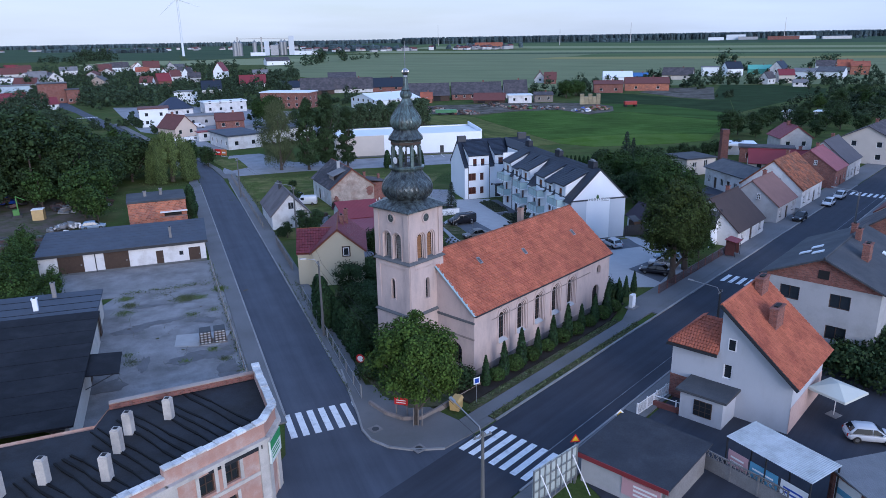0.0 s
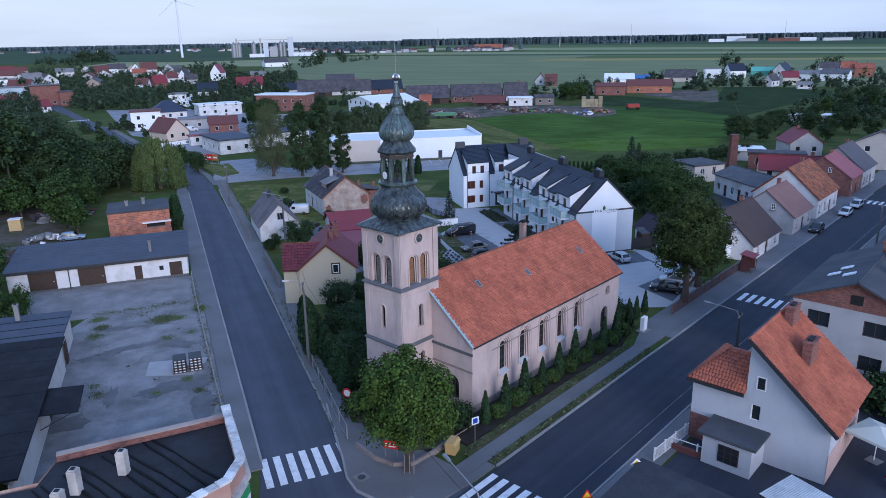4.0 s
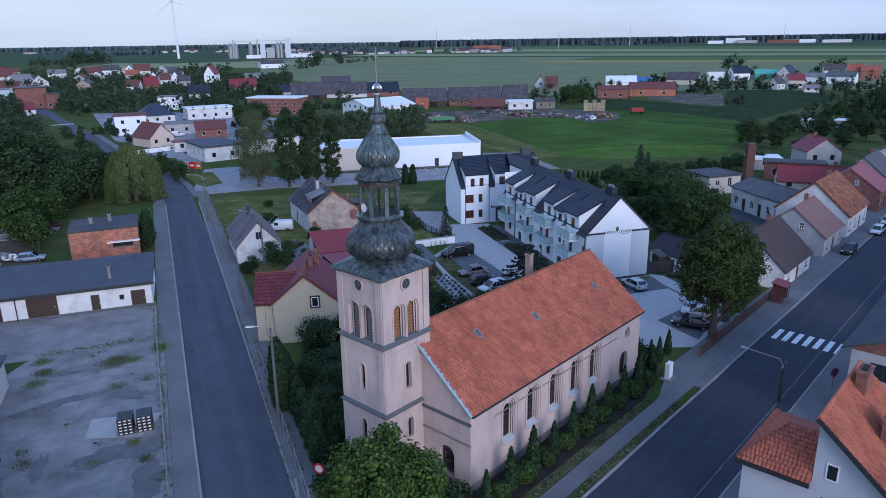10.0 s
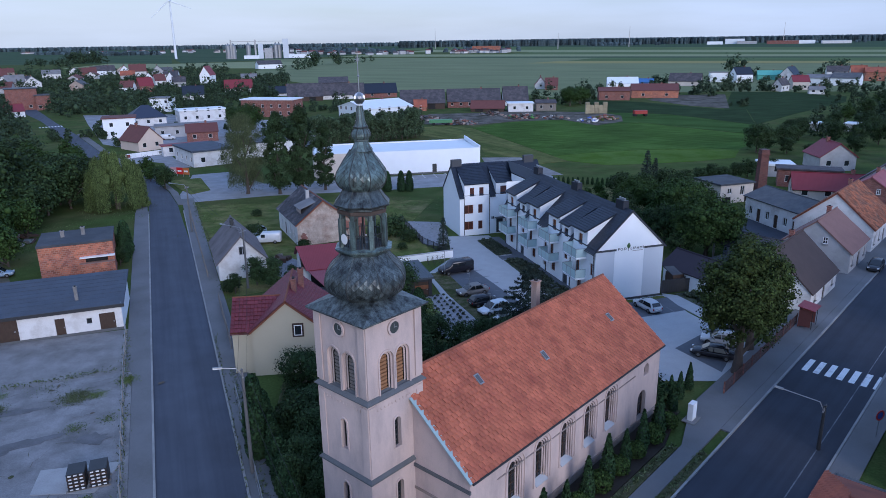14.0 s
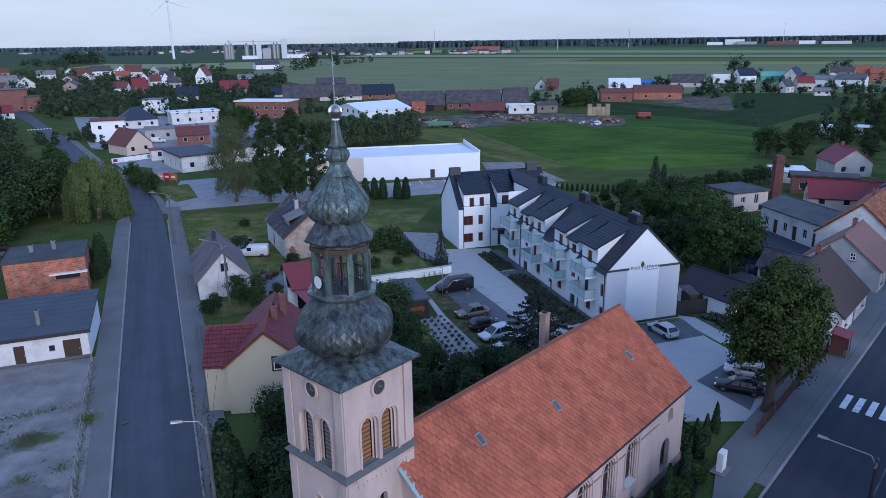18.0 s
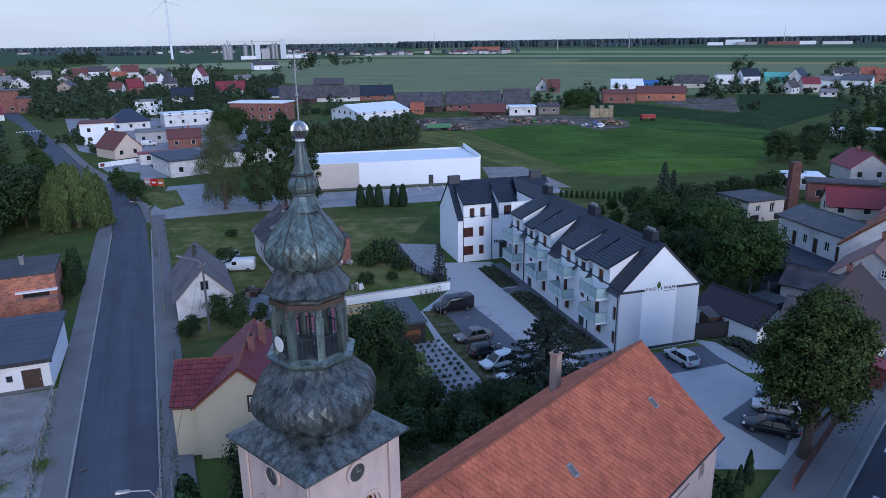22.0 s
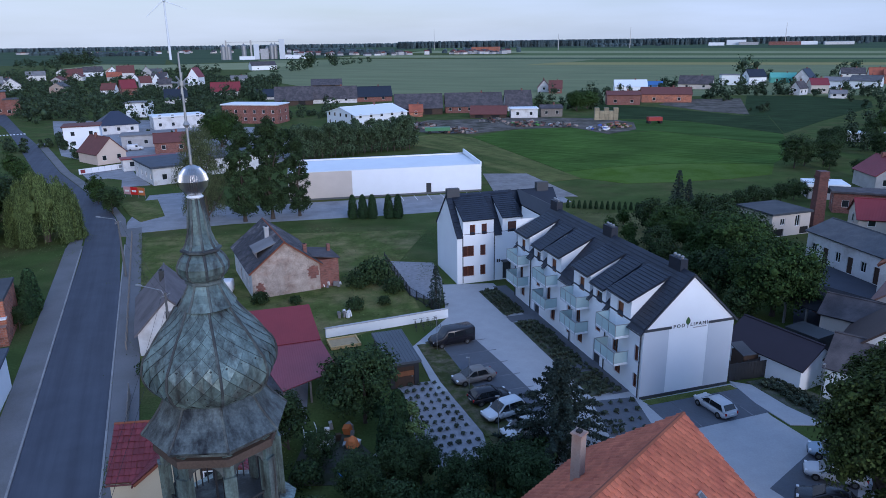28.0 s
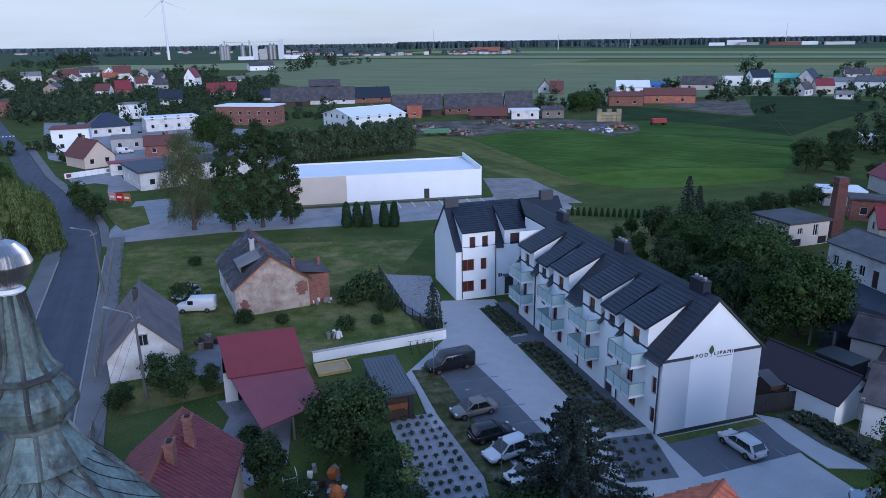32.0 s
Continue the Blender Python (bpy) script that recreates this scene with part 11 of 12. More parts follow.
part("roof", slab(B(), [(-0.3, -4.2, 2.45), (6, -4.2, 2.45), (6, 0.3, 2.7), (-0.3, 0.3, 2.7)], 0.1), mat("corrugated_grey_sheet", (0.16, 0.17, 0.185), 0.8, 0.2, 1, 16, 0.8, waves=3.0), bs)
pb = part("poster", box(B(), -0.05, 0.0, -2.4, -0.5, 0.6, 2.2), S_WHT, bs, "white car poster")
part("poster_stripe", box(B(), -0.06, -0.05, -2.2, -0.7, 1.2, 1.6), MATS["poster_blue"], pb)
ps = thing("parasol", pose(30.2, 47.7, 0, 0, 0, 30) @ Matrix.Diagonal((0.88, 0.88, 1, 1)), "large square cream parasol on a heavy base", "parasol")
part("pole", tube(B(), (0, 0, 0), (0, 0, 2.75), 0.04, n=8), M_WFRAME, ps)
bm = B()
cs = [bm.verts.new((x, y, 2.25)) for x, y in ((-1.7, -1.7), (1.7, -1.7), (1.7, 1.7), (-1.7, 1.7))]
cl = [bm.verts.new((x * 1.02, y * 1.02, 2.08)) for x, y in ((-1.7, -1.7), (1.7, -1.7), (1.7, 1.7), (-1.7, 1.7))]
top = bm.verts.new((0, 0, 2.8))
for k in range(4):
    j = (k + 1) % 4
    bm.faces.new((cs[k], cs[j], top))
    bm.faces.new((cl[k], cl[j], cs[j], cs[k]))
part("canopy", bm, mat("cream_canvas", (0.55, 0.56, 0.5), 0.85, 0.05, 1, 30, 0.1), ps)
part("base_slab", box(B(), -0.5, 0.5, -0.5, 0.5, 0, 0.1), M_CONC2, ps)
# back of a roadside billboard
bb = thing("billboard", pose(5.5, 36.9, 0, 0, 0, 42), "pale steel lattice back of a roadside billboard", "billboard")
part("sheet", box(B(), 0, 4.4, 0.05, 0.08, 0.5, 2.9), mat("pale_green_steel", (0.42, 0.47, 0.46), 0.6, 0.12, 1, 20, 0.1), bb)
for k in range(9):
    part("stud", box(B(), k * 0.54, k * 0.54 + 0.07, -0.04, 0.05, 0.2, 2.9), M_METAL, bb)
for z in (0.55, 1.3, 2.05, 2.82):
    part("cross_rail", box(B(), 0, 4.4, -0.06, -0.04, z, z + 0.06), M_METAL, bb)
for x in (0.6, 2.2, 3.8):
    part("brace", tube(B(), (x, -0.05, 2.4), (x + 0.1, -1.5, 0), 0.04, n=6), M_WFRAME, bb)
for x in (0.2, 4.2):
    part("leg", box(B(), x - 0.06, x + 0.06, -0.05, 0.07, 0, 0.5), M_METAL, bb)

# ---- yard of the workshops ----
pl = thing("pallet_stack", pose(-23.6, 63.2, 0.05, 0, 0, 20), "two stacks of dark crates on a pallet", "crates")
for sx in (0, 1.35):
    for k in range(5):
        part("crate", box(B(), sx - 0.55, sx + 0.55, -0.7, 0.7, 0.12 + k * 0.26, 0.34 + k * 0.26), M_DMETAL if k % 2 == 0 else M_DARKWOOD, pl)
        for j in range(3):
            part("label_tag", box(B(), sx - 0.45 + j * 0.35, sx - 0.25 + j * 0.35, -0.715, -0.7, 0.17 + k * 0.26, 0.27 + k * 0.26), M_WFRAME, pl)
for k in range(3):
    part("pallet_board", box(B(), -0.7, 2.0, -0.7 + k * 0.6, -0.5 + k * 0.6, 0.0, 0.1), M_GREYWOOD, pl)
strip("slab", [(-27.2, 65.0), (-26.4, 62.2), (-22.2, 62.4), (-21.8, 66.0)], 0.1, mat("pale_new_concrete", (0.34, 0.34, 0.34), 0.95, 0.15, 1, 14, 0.2), "pale broken concrete slab", "slab")


def tuft(x, y, r, n, seed):
    g_ = np.random.default_rng(seed)
    p = g_.normal(size=(n, 3)) * np.array([r * 0.5, r * 0.5, 0.0])
    p[:, 2] = 0.02 + np.abs(g_.normal(size=n)) * 0.05
    nr = g_.normal(size=(n, 3)) * 0.6 + np.array([0, -0.5, 0.6])
    o = new("weeds", leaf_mesh("weeds", p + np.array([x, y, 0.05]), nr, 0.055, M_LEAF_W if seed % 3 else M_LEAF_O, g_, 0.4))
    return tagged(o, "patch of low weeds in the concrete", "weeds", kind="stuff")


for i, (x, y, r, n) in enumerate(((-30.0, 75.6, 1.3, 900), (-28.4, 75.9, 0.8, 200), (-27.6, 70.6, 0.9, 120), (-29.2, 58.9, 0.9, 130), (-24.2, 59.0, 0.6, 70), (-26.8, 78.6, 0.9, 600), (-35.6, 73.4, 0.9, 350), (-35.2, 71.2, 1.0, 250), (-30.2, 60.4, 0.7, 80), (-20.6, 59.4, 0.6, 140), (-37.0, 75.6, 0.9, 300), (-25.6, 71.9, 0.7, 80), (-33.2, 77.2, 1.5, 90), (-22.4, 61.6, 0.6, 120))):
    tuft(x, y, r, n * 3, 300 + i)
# grass along kerbs and fences
gk = np.random.default_rng(9)
pk = []
for (x0, y0), (x1, y1), wd, n in (((-17.0, 54.0), (-31.4, 89), 0.2, 600), ((-8.8, 57.0), (-18.0, 80.0), 0.18, 500), ((-7.6, 51.2), (-22.0, 88.0), 0.07, 300), ((-26.4, 106), (-45, 150), 0.3, 900), ((-28.8, 80.6), (-38.0, 76.8), 0.25, 350), ((3.7, 48.0), (19.8, 65.8), 0.13, 900), ((1.8, 49.1), (17.9, 66.8), 0.12, 900)):
    f = gk.random((n, 1))
    q = np.array([[x0, y0]]) * (1 - f) + np.array([[x1, y1]]) * f + gk.normal(size=(n, 2)) * wd
    pk.append(np.concatenate([q, 0.12 + np.abs(gk.normal(size=(n, 1))) * 0.14], 1))
pk = np.concatenate(pk)
tagged(new("edge_grass", leaf_mesh("edge_grass", pk, gk.normal(size=pk.shape) * 0.5 + np.array([0, -0.4, 0.7]), 0.12, M_LEAF_O, gk, 0.35)), "rank grass along fences and kerbs", "grass", kind="stuff")

# scrap yard and rails behind the garages
strip("scrap_yard", [(-92, 128), (-90, 96), (-60, 92), (-50, 96), (-52, 104), (-58, 112), (-64, 122), (-76, 132)], 0.03, M_SOIL, "bare trampled soil of a scrap yard", "yard")
for k in range(4):
    o = thing("steel_beams", pose(-62 - 0.6 * k, 100.5 - 2.0 * k + 2, 0.05, 0, 0, 190), "long rusty steel beams laid in rows", "beams", "rows of steel beams")
    for j in range(4):
        part("beam", box(B(), -10, 9, j * 0.42, j * 0.42 + 0.2, 0, 0.45 + 0.2 * (j % 2)), mat("rusty_steel", (0.08, 0.05, 0.045), 0.8, 0.3, 1, 14, 0.2) if k % 2 else M_DARKCU, o)
cr = thing("yard_crane", pose(-73.5, 116.5, 0.03, 0, 0, 30) @ Matrix.Diagonal((0.6, 0.6, 0.6, 1)), "small green loading crane in the scrap yard", "crane")
G_GREEN = paint("machine_green", (0.08, 0.22, 0.05), 0.6)
part("track_base", box(B(), -1.3, 1.3, -1.0, 1.0, 0, 0.7), M_DMETAL, cr)
part("cab", box(B(), -0.9, 0.7, -0.8, 0.8, 0.7, 2.2), G_GREEN, cr)
part("cab_window", box(B(), -0.2, 0.72, -0.7, 0.7, 1.5, 2.1), M_CARGLASS, cr)
part("boom", tube(B(), (0.5, 0, 1.6), (0.4, 0.3, 6.0), 0.22, 0.14, 6), G_GREEN, cr)
part("stick", tube(B(), (0.4, 0.3, 6.0), (2.6, 0.4, 4.6), 0.13, 0.1, 6), G_GREEN, cr)
bx = thing("crate", pose(-68.6, 114.6, 0.03, 0, 0, 15), "tall yellowish wooden crate", "crate")
part("crate_body", box(B(), -0.9, 0.9, -0.7, 0.7, 0, 1.8), mat("pine_boards", (0.5, 0.36, 0.17), 0.8, 0.15, 2, 20, 0.2), bx)
part("crate_top", box(B(), -0.95, 0.95, -0.75, 0.75, 1.8, 1.9), M_WFRAME, bx)
rs = random.Random(5)


def heap(name, x, y, r, n, mats, label, zmax=1.0, size=(0.3, 0.9)):
    """A pile of odd pieces lying on one another."""
    h = thing(name, pose(x, y, 0.03), label, name.replace("_", " "))
    for k in range(n):
        a, d = rs.uniform(0, math.tau), r * math.sqrt(rs.random())
        w, dp, hh = rs.uniform(*size), rs.uniform(*size), rs.uniform(0.2, 0.7)
        z = max(0.0, zmax * (1 - d / r) * rs.uniform(0.2, 0.9))
        o = part("piece", box(B(), -w / 2, w / 2, -dp / 2, dp / 2, 0, hh), rs.choice(mats), h)
        o.matrix_local = pose(d * math.cos(a), d * math.sin(a), z, rs.uniform(-15, 15), rs.uniform(-15, 15), rs.uniform(0, 180))
    return h


M_RUST = mat("rusty_steel", (0.08, 0.05, 0.045))
heap("scrap_heap", -66, 124, 5.0, 40, (M_RUST, M_METAL, M_DMETAL, M_CONC2, M_DARKWOOD), "heap of rusty scrap metal and timber", 1.6, (0.5, 1.8))
heap("scrap_heap", -80, 126, 5.0, 34, (M_RUST, S_BLU, M_DMETAL, M_DARKWOOD), "heap of scrap with blue and rusty parts", 1.6, (0.5, 1.8))
heap("rubble_heap", -60.5, 107.5, 2.6, 30, (M_CONC2, M_WFRAME, M_METAL), "heap of pale stones and white goods", 1.2)
heap("rubble_heap", -11.2, 124.4, 1.0, 16, (M_CONC2, M_WFRAME), "small heap of pale rubble on the lawn", 0.5, (0.2, 0.5))
heap("rubble_heap", -8.4, 114.6, 0.8, 10, (M_CONC2, M_WFRAME), "small heap of bricks and stones", 0.3, (0.15, 0.35))
heap("log_pile", -20.6, 113.2, 1.2, 16, (M_GREYWOOD, M_DARKWOOD), "pile of boards beside the shed", 0.6, (0.2, 1.2))
JUNK = (M_RUST, M_DARKWOOD, M_BRICK, M_GREYWOOD, M_RUST, M_STONE, M_DMETAL, M_CONC2)
for x, y, r, n, mats, lb, sz in ((32, 288, 7, 70, JUNK + (G_GREEN,), "farmyard heap of pallets, brick and bags", (0.4, 1.4)), (61, 279, 5, 60, (M_STONE, M_BRICKO, M_HAY, M_BRICK), "farmyard heap of rubble and straw", (0.4, 1.3)), (-8, 288, 9, 70, JUNK, "heap of rusty machines and wood", (0.4, 1.6)), (8, 272, 6, 40, JUNK, "rusty farm machines in the grass", (0.4, 1.6)), (44, 283, 5, 36, JUNK + (M_WFRAME,), "scattered farm scrap with white bags", (0.3, 1.1)), (54, 272, 4, 24, (S_BLU, M_WFRAME, M_METAL, M_GREYWOOD), "heap of blue and white sheets", (0.4, 1.3)), (-14, 299, 6, 40, JUNK, "scrap metal beside the farm hall", (0.4, 1.5)), (22, 300, 5, 26, JUNK, "old farm machines before a barn", (0.4, 1.6))):
    heap("farm_heap", x, y, r, n, mats, lb, 1.6, sz)
M_STRAW = mat("pale_straw", (0.3, 0.26, 0.17), 0.95, 0.25, 1.2, 12, 0.4, objrand=0.25)
bl = thing("straw_bales", pose(58.5, 300, 0, 0, 0, -4), "stack of pale straw bales", "bales")
for i in range(5):
    for k in range(4 - (i % 2)):
        part("bale", box(B(), i * 1.7, i * 1.7 + 1.6, -1, 1, k * 1.1, k * 1.1 + 1.05), M_STRAW, bl)
tr_ = thing("red_trailer", pose(76.5, 287, 0, 0, 0, 2), "bright red farm trailer", "trailer")
part("trailer_body", box(B(), -2.4, 2.4, -1.2, 1.2, 0.9, 2.2), mat("faded_red_paint", (0.3, 0.035, 0.03), 0.6), tr_)
for sx in (-2, 2):
    part("wheel", tube(B(), (sx, -1.2, 0.5), (sx, 1.2, 0.5), 0.5, n=14), M_BLACK, tr_)
tr2 = thing("green_trailer", pose(1.5, 268, 0, 0, 0, 5), "green farm trailer in the grass", "trailer")
part("trailer_body", box(B(), -4, 4, -1.2, 1.2, 0.9, 2.0), paint("trailer_green", (0.06, 0.2, 0.09), 0.5), tr2)
for sx in (-2.5, 2.5):
    part("wheel", tube(B(), (sx, -1.2, 0.5), (sx, 1.2, 0.5), 0.5, n=14), M_BLACK, tr2)

# ---- courtyard and garden things ----
gs = random.Random(3)
pt = thing("garden_parasol", pose(-4.3, 87.2, 0.04), "small orange garden parasol", "parasol")
part("pole", tube(B(), (0, 0, 0), (0, 0, 2.0), 0.02, n=6), M_METAL, pt)
part("canopy", lathe(B(), [(0.5, 1.35), (0.52, 1.4), (0.36, 1.85), (0.04, 2.15)], 8), paint("orange_canvas", (0.4, 0.13, 0.035), 0.8), pt)
pd = thing("paddling_pool", pose(-4.4, 85.9, 0.04), "round blue plastic paddling pool", "pool")
part("rim", lathe(B(), [(0.8, 0), (0.85, 0.3), (0.72, 0.3), (0.7, 0.05)], 20), paint("pool_blue", (0.03, 0.16, 0.55), 0.4), pd)
la = thing("garden_ladder", pose(-7.4, 88.3, 0.04, 0, 0, 20), "white arched garden climbing frame", "frame")
for sx in (-0.45, 0.45):
    part("side_rail", tube(tube(B(), (sx, 0, 0), (sx, 0.2, 1.9), 0.03, n=6), (sx, 0.2, 1.9), (sx, 1.1, 1.9), 0.03, n=6), M_WFRAME, la)
for k in range(6):
    part("rung", tube(B(), (-0.45, 0.03 * k, 0.25 + 0.3 * k), (0.45, 0.03 * k, 0.25 + 0.3 * k), 0.02, n=6), M_WFRAME, la)
heap("garden_clutter", -5.6, 90.2, 1.8, 16, (M_DARKWOOD, M_WFRAME, M_METAL, MATS["orange_canvas"]), "garden clutter of chairs, pots and toys", 0.3, (0.25, 0.6))
heap("garden_clutter", -2.6, 86.0, 1.2, 10, (M_DARKWOOD, M_METAL, M_DMETAL, M_GREYWOOD), "garden clutter of toys and pots", 0.3, (0.2, 0.5))
strip("garden_patio", [(-8.2, 90.5), (-8.6, 84.6), (-3.4, 84.6), (-3.2, 88.4), (-5, 91)], 0.05, mat("dark_blotchy_paving", (0.07, 0.072, 0.065), 0.95, 0.35, 0.8, 12, 0.3, stain=(0.035, 0.042, 0.02), stain_at=0.5, stain_scale=0.6), "worn paved garden patio", "patio")
strip("house_yard", [(-14.6, 99.2), (-14.4, 91.6), (-11.2, 89.5), (-8.6, 92.5), (-9.6, 99.0), (-10.4, 103.2), (-16.4, 101.8)], 0.05, M_CONC, "grey concrete yard behind the yellow house", "yard")
strip("house_yard", [(-22.2, 108.4), (-17, 105), (-14.6, 109.6), (-20.2, 115)], 0.05, M_CONC, "grey yard between old sheds", "yard")
sb_ = thing("sandbox", pose(-7.6, 107.4, 0.04, 0, 0, 20), "wooden sandbox filled with sand", "sandbox")
for x0, x1, y0, y1 in ((-1.5, 1.5, -1.1, -0.95), (-1.5, 1.5, 0.95, 1.1), (-1.5, -1.35, -0.95, 0.95), (1.35, 1.5, -0.95, 0.95)):
    part("board", box(B(), x0, x1, y0, y1, 0, 0.3), MATS["pine_boards"], sb_)
part("sand", box(B(), -1.34, 1.34, -0.94, 0.94, 0, 0.18), mat("sand", (0.42, 0.33, 0.2), 1.0, 0.15, 2, 30, 0.3), sb_)
for k in range(4):
    bk = thing("bicycle", pose(-0.6 + 0.7 * k, 110.6 + 0.25 * k, 0.06, 0, 0, 100 + 8 * k), "bicycle standing in a rack", "bicycle", "bicycles in the rack")
    for sx in (-0.5, 0.5):
        w_ = B()
        for i in range(16):
            a, b2 = i * math.tau / 16, (i + 1) * math.tau / 16
            tube(w_, (sx + 0.33 * math.cos(a), 0, 0.34 + 0.33 * math.sin(a)), (sx + 0.33 * math.cos(b2), 0, 0.34 + 0.33 * math.sin(b2)), 0.018, n=4)
        part("wheel", w_, M_BLACK, bk)
    fr = B()
    for p, q in (((-0.5, 0, 0.34), (-0.15, 0, 0.85)), ((-0.15, 0, 0.85), (0.35, 0, 0.85)), ((0.35, 0, 0.85), (0.0, 0, 0.34)), ((-0.5, 0, 0.34), (0.0, 0, 0.34)), ((0.5, 0, 0.34), (0.33, 0, 1.0))):
        tube(fr, p, q, 0.018, n=5)
    part("frame", fr, M_DMETAL, bk)
    part("handlebar", tube(B(), (0.33, -0.25, 1.0), (0.33, 0.25, 1.0), 0.015, n=5), M_DMETAL, bk)
# painted lines of the parking bays
for k in range(7):
    o = part("bay_line", box(B(), 0, 4.4, -0.05, 0.05, 0, 0.066), MATS["worn_line_paint"])
    o.matrix_world = pose(1.3 + k * 0.87, 109.2 - k * 2.48, 0, 0, 0, 17)
    tagged(o, "white line between parking bays", "road marking", kind="structure")
for k in range(4):
    o = part("bay_line", box(B(), -0.05, 0.05, -4.2, 0, 0, 0.066), MATS["worn_line_paint"])
    o.matrix_world = pose(20.6 + k * 2.3, 95.2 + k * 0.7, 0, 0, 0, 17)
    tagged(o, "white line between parking bays", "road marking", kind="structure")
# lawn edge between bays and gravel bed, terrace strip along the block
strip("lawn_strip", [(0.4, 107.4), (1.5, 108.2), (4.6, 98.6), (7.4, 91.6), (8.4, 88.8), (6.2, 87.8), (4.9, 92.2), (2.4, 99.2)], 0.07, M_VERGE, "grass strip beside the parking bays", "lawn")
strip("footway", [(-0.6, 106.0), (0.2, 107.2), (3.2, 97.6), (1.6, 97.0)], 0.075, M_PAVER, "pale footpath beside the bays", "path")
strip("lawn_strip", [(18.4, 95.2), (26.6, 97.7), (26.9, 97.0), (18.8, 94.5)], 0.075, M_LAWN, "narrow grass strip below the gable", "lawn")
strip("footway", [(26.8, 98.4), (29.0, 97.4), (31.4, 91.0), (28.6, 91.2), (27.4, 94.6)], 0.07, M_PAVER, "pale footpath beside the apartment gable", "path")
strip("lawn_strip", [(28.2, 98.2), (31.0, 99.0), (33.0, 96.0), (35.2, 91.2), (31.6, 90.8), (29.7, 94.0)], 0.08, M_BEDGREEN, "planted strip beside the path", "flower bed")
for k in range(14):
    plant(T_LOW, 29.9 + 0.35 * k + gs.uniform(-0.3, 0.3), 96.6 - 0.38 * k + gs.uniform(-0.5, 0.8), gs.uniform(0.7, 1.1), 40.0 * k, 0.07, group="shrubs beside the path")
for k in range(16):
    plant(T_LOW, 14.8 + (k % 4) * 0.9 + gs.uniform(-0.2, 0.2), 94.6 - (k // 4) * 1.4 + (k % 4) * 0.2, gs.uniform(0.5, 0.85), 40.0 * k, 0.05, group="shrubs below the block")
# soil-coloured strip laid over the grass to paint in shade by the fence
strip("back_corner", [(26.9, 98.5), (31.2, 99.6), (30.4, 104.0), (26.0, 102.0)], 0.05, M_SOIL, "dark ground strip for the shade behind the board fence", "yard")
bf = thing("board_fence", pose(26.7, 98.4, 0, 0, 0, 12), "black close-boarded fence beside the apartment gable", "fence")
for k in range(15):
    part("board", box(B(), k * 0.3, k * 0.3 + 0.28, -0.02, 0.02, 0.05, 1.65), M_DMETAL, bf)
for z in (0.4, 1.3):
    part("rail", box(B(), 0, 4.5, 0.02, 0.07, z, z + 0.09), M_DMETAL, bf)
hut = thing("hut", pose(29.4, 100.6, 0, 0, 0, 14), "small dark lean-to hut behind the board fence", "hut")
part("wall", box(B(), -1.3, 1.3, -0.8, 0.8, 0, 1.9), M_DARKWOOD, hut)
part("roof", slab(B(), [(-1.5, -1.0, 2.0), (1.5, -1.0, 2.0), (1.5, 1.0, 2.4), (-1.5, 1.0, 2.4)], 0.08), M_FELT, hut)
for k in range(40):
    f, g = (k % 10) / 9, (k // 10) / 3
    plant(T_LOW, 29.2 + 2.4 * f + 2.6 * g * (1 - f) + gs.uniform(-0.2, 0.2), 97.7 - 5.6 * f + 0.6 * g + gs.uniform(-0.2, 0.2), gs.uniform(0.8, 1.6), 40.0 * k, 0.08, group="grasses beside the path")
# road poster boards by the bend
ab_ = thing("advert_board", pose(-59.8, 178.4, 0, 0, 0, -20) @ Matrix.Diagonal((0.75, 0.75, 0.75, 1)), "row of colourful advertising boards on posts", "billboard")
for k, col in enumerate((MATS["poster_pink"], S_RED, MATS["orange_canvas"])):
    part("board", box(B(), k * 2.3, k * 2.3 + 2.2, -0.05, 0.05, 0.7, 2.7), col, ab_)
    part("writing_bar", box(B(), k * 2.3 + 0.4, k * 2.3 + 1.8, -0.07, -0.05, 1.4, 1.9), S_WHT, ab_)
for x in (0.1, 2.25, 4.55, 6.7):
    part("post", box(B(), x - 0.06, x + 0.06, 0.05, 0.15, 0, 2.7), M_METAL, ab_)
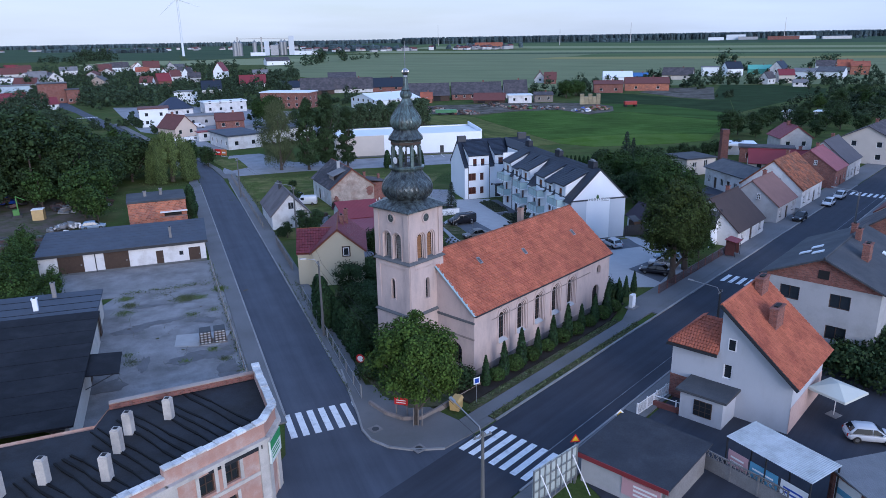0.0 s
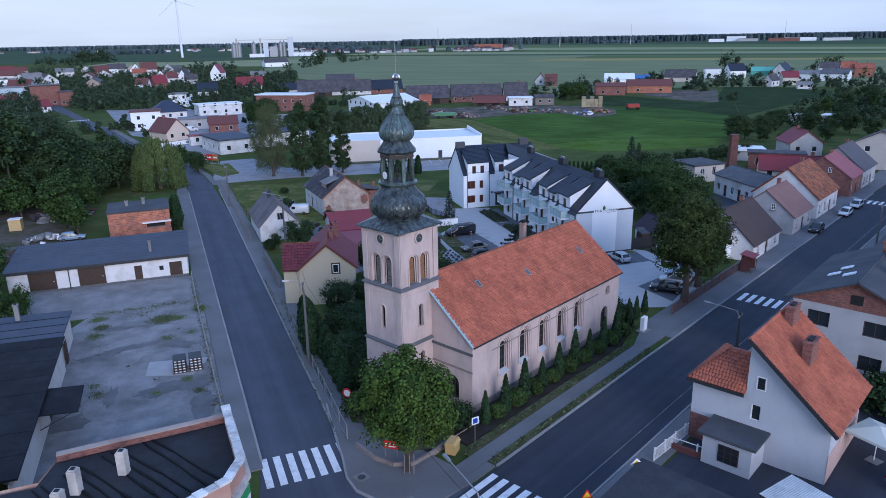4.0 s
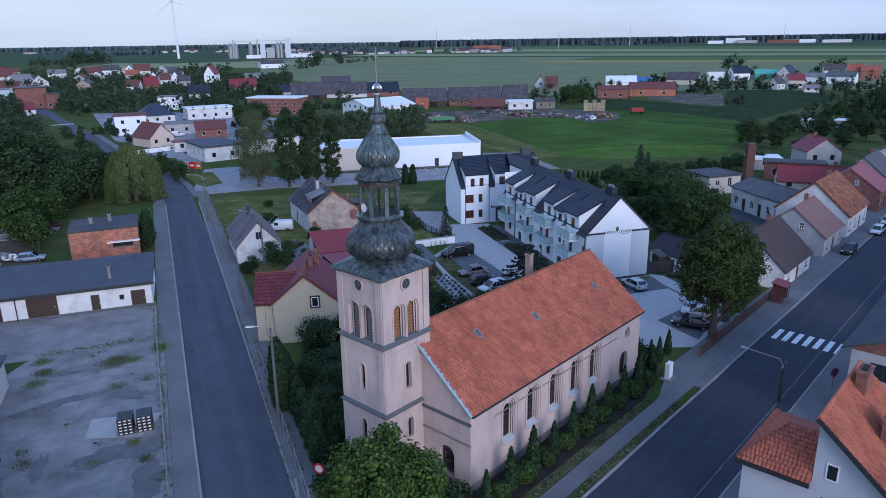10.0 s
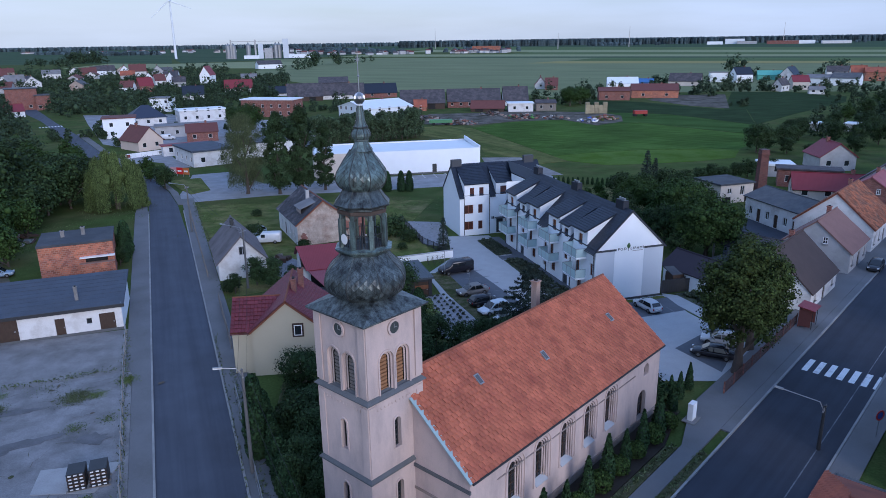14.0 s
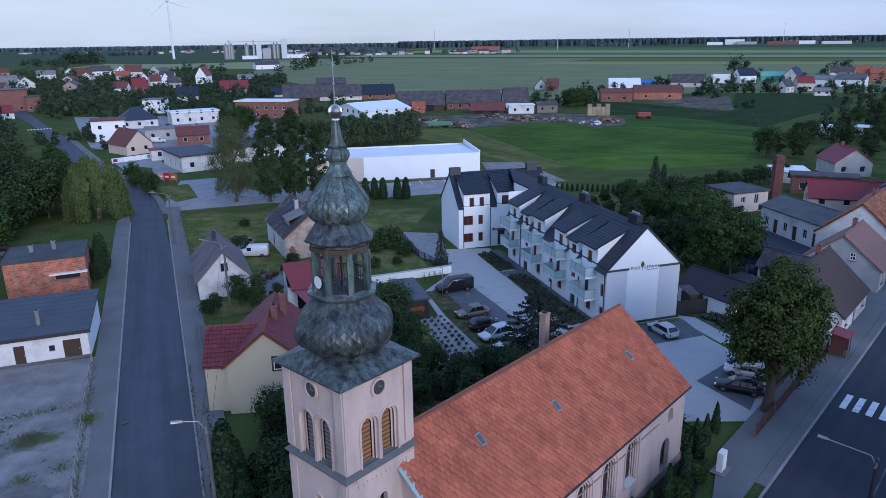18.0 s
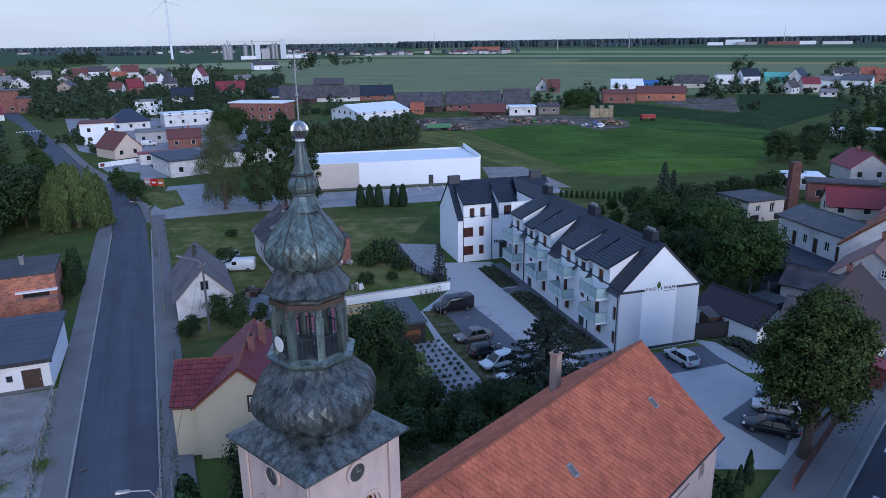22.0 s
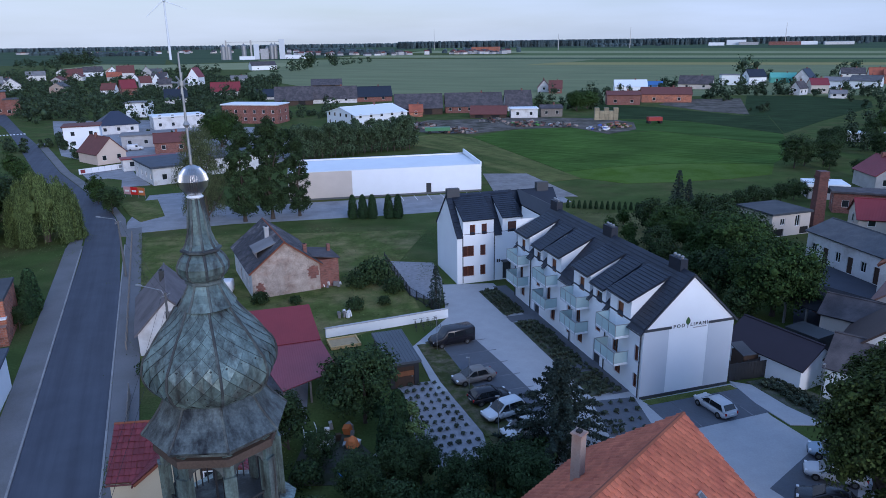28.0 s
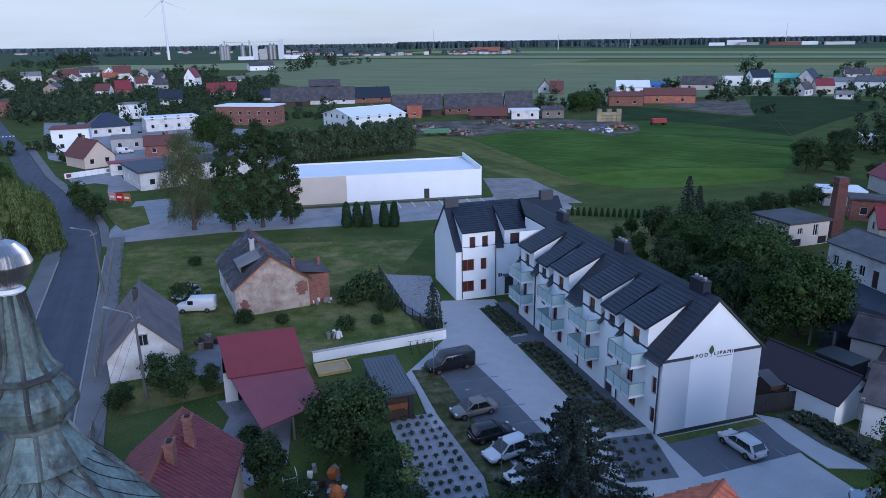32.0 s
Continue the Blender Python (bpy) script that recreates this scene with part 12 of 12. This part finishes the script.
# overhead cables
for pts, zz in ((((2.2, 34.6), (-12.1, 64.3), (-22.4, 102.4), (-38.3, 129.0)), (6.9, 7.7, 7.2, 7.2)),):
    for (p, z0), (q, z1) in zip(list(zip(pts, zz)), list(zip(pts, zz))[1:]):
        for off in (-0.4, 0.4):
            cb_ = B()
            prev = None
            for i in range(13):
                f = i / 12
                v = (p[0] * (1 - f) + q[0] * f + off * 0.7, p[1] * (1 - f) + q[1] * f + off * 0.3, z0 * (1 - f) + z1 * f - 0.7 * 4 * f * (1 - f))
                if prev:
                    tube(cb_, prev, v, 0.012, n=4)
                prev = v
            bmesh.ops.remove_doubles(cb_, verts=cb_.verts, dist=0.006)
            o = part("overhead_cable", cb_, M_BLACK)
            tagged(o, "thin black overhead cable between poles", "cable")

# red shelter at the end of the car park's fence
kb = thing("shelter", at(91.2, 30.5, 0.14), "small red metal shelter with a sloping roof", "shelter")
part("back_panel", box(B(), -0.9, 0.9, 1.0, 1.05, 0, 2.1), M_DARKRED, kb)
for x in (-0.9, 0.86):
    part("side_panel", box(B(), x, x + 0.04, -0.1, 1.0, 0.15, 1.9), M_DARKRED, kb)
    part("post", box(B(), x, x + 0.05, -0.25, -0.2, 0, 2.05), M_DMETAL, kb)
part("roof", slab(B(), [(-1.1, -0.45, 2.05), (1.1, -0.45, 2.05), (1.1, 1.2, 2.3), (-1.1, 1.2, 2.3)], 0.07), M_REDROOF, kb)
part("bench", box(B(), -0.8, 0.8, 0.6, 0.95, 0.42, 0.47), M_GREYWOOD, kb)
# low white board fence with faded advertising before the cream house
wf = thing("board_fence", pose(-80.7, 202.7, 0, 0, 0, 48), "low white board fence with faded banners", "fence")
for k in range(8):
    part("post", box(B(), k * 1.48, k * 1.48 + 0.08, 0.03, 0.1, 0, 1.3), M_METAL, wf)
    part("panel", box(B(), k * 1.48 + 0.04, k * 1.48 + 1.46, -0.03, 0.03, 0.1, 1.3), M_WHITE if k != 1 else M_WMETAL, wf)
part("banner", box(B(), 0.4, 1.4, -0.05, -0.035, 0.3, 1.1), M_REDROOF, wf, "dark red banner patch")
part("banner", box(B(), 9.2, 10.3, -0.05, -0.035, 0.35, 1.0), M_METAL, wf, "grey banner patch")
strip("paved_bed", [(14.3, 95.3), (17.9, 95.9), (18.2, 90.4), (14.5, 89.9)], 0.057, M_PAVER_D, "dark paved strip with rows of small plants", "paving")
for src in (T_LINDEN, T_STREET, T_BIG, T_OLIVE, T_MID, T_MID2, T_MID_F, T_MID2_F, T_WOOD, T_WALNUT, T_POPLAR, T_SMALL, T_SAPLING, T_WILLOW, T_SPRUCE, T_THIN, T_CONE, T_THUJA, T_BALL, T_BUSH, T_LOW):
    drop_source(src)
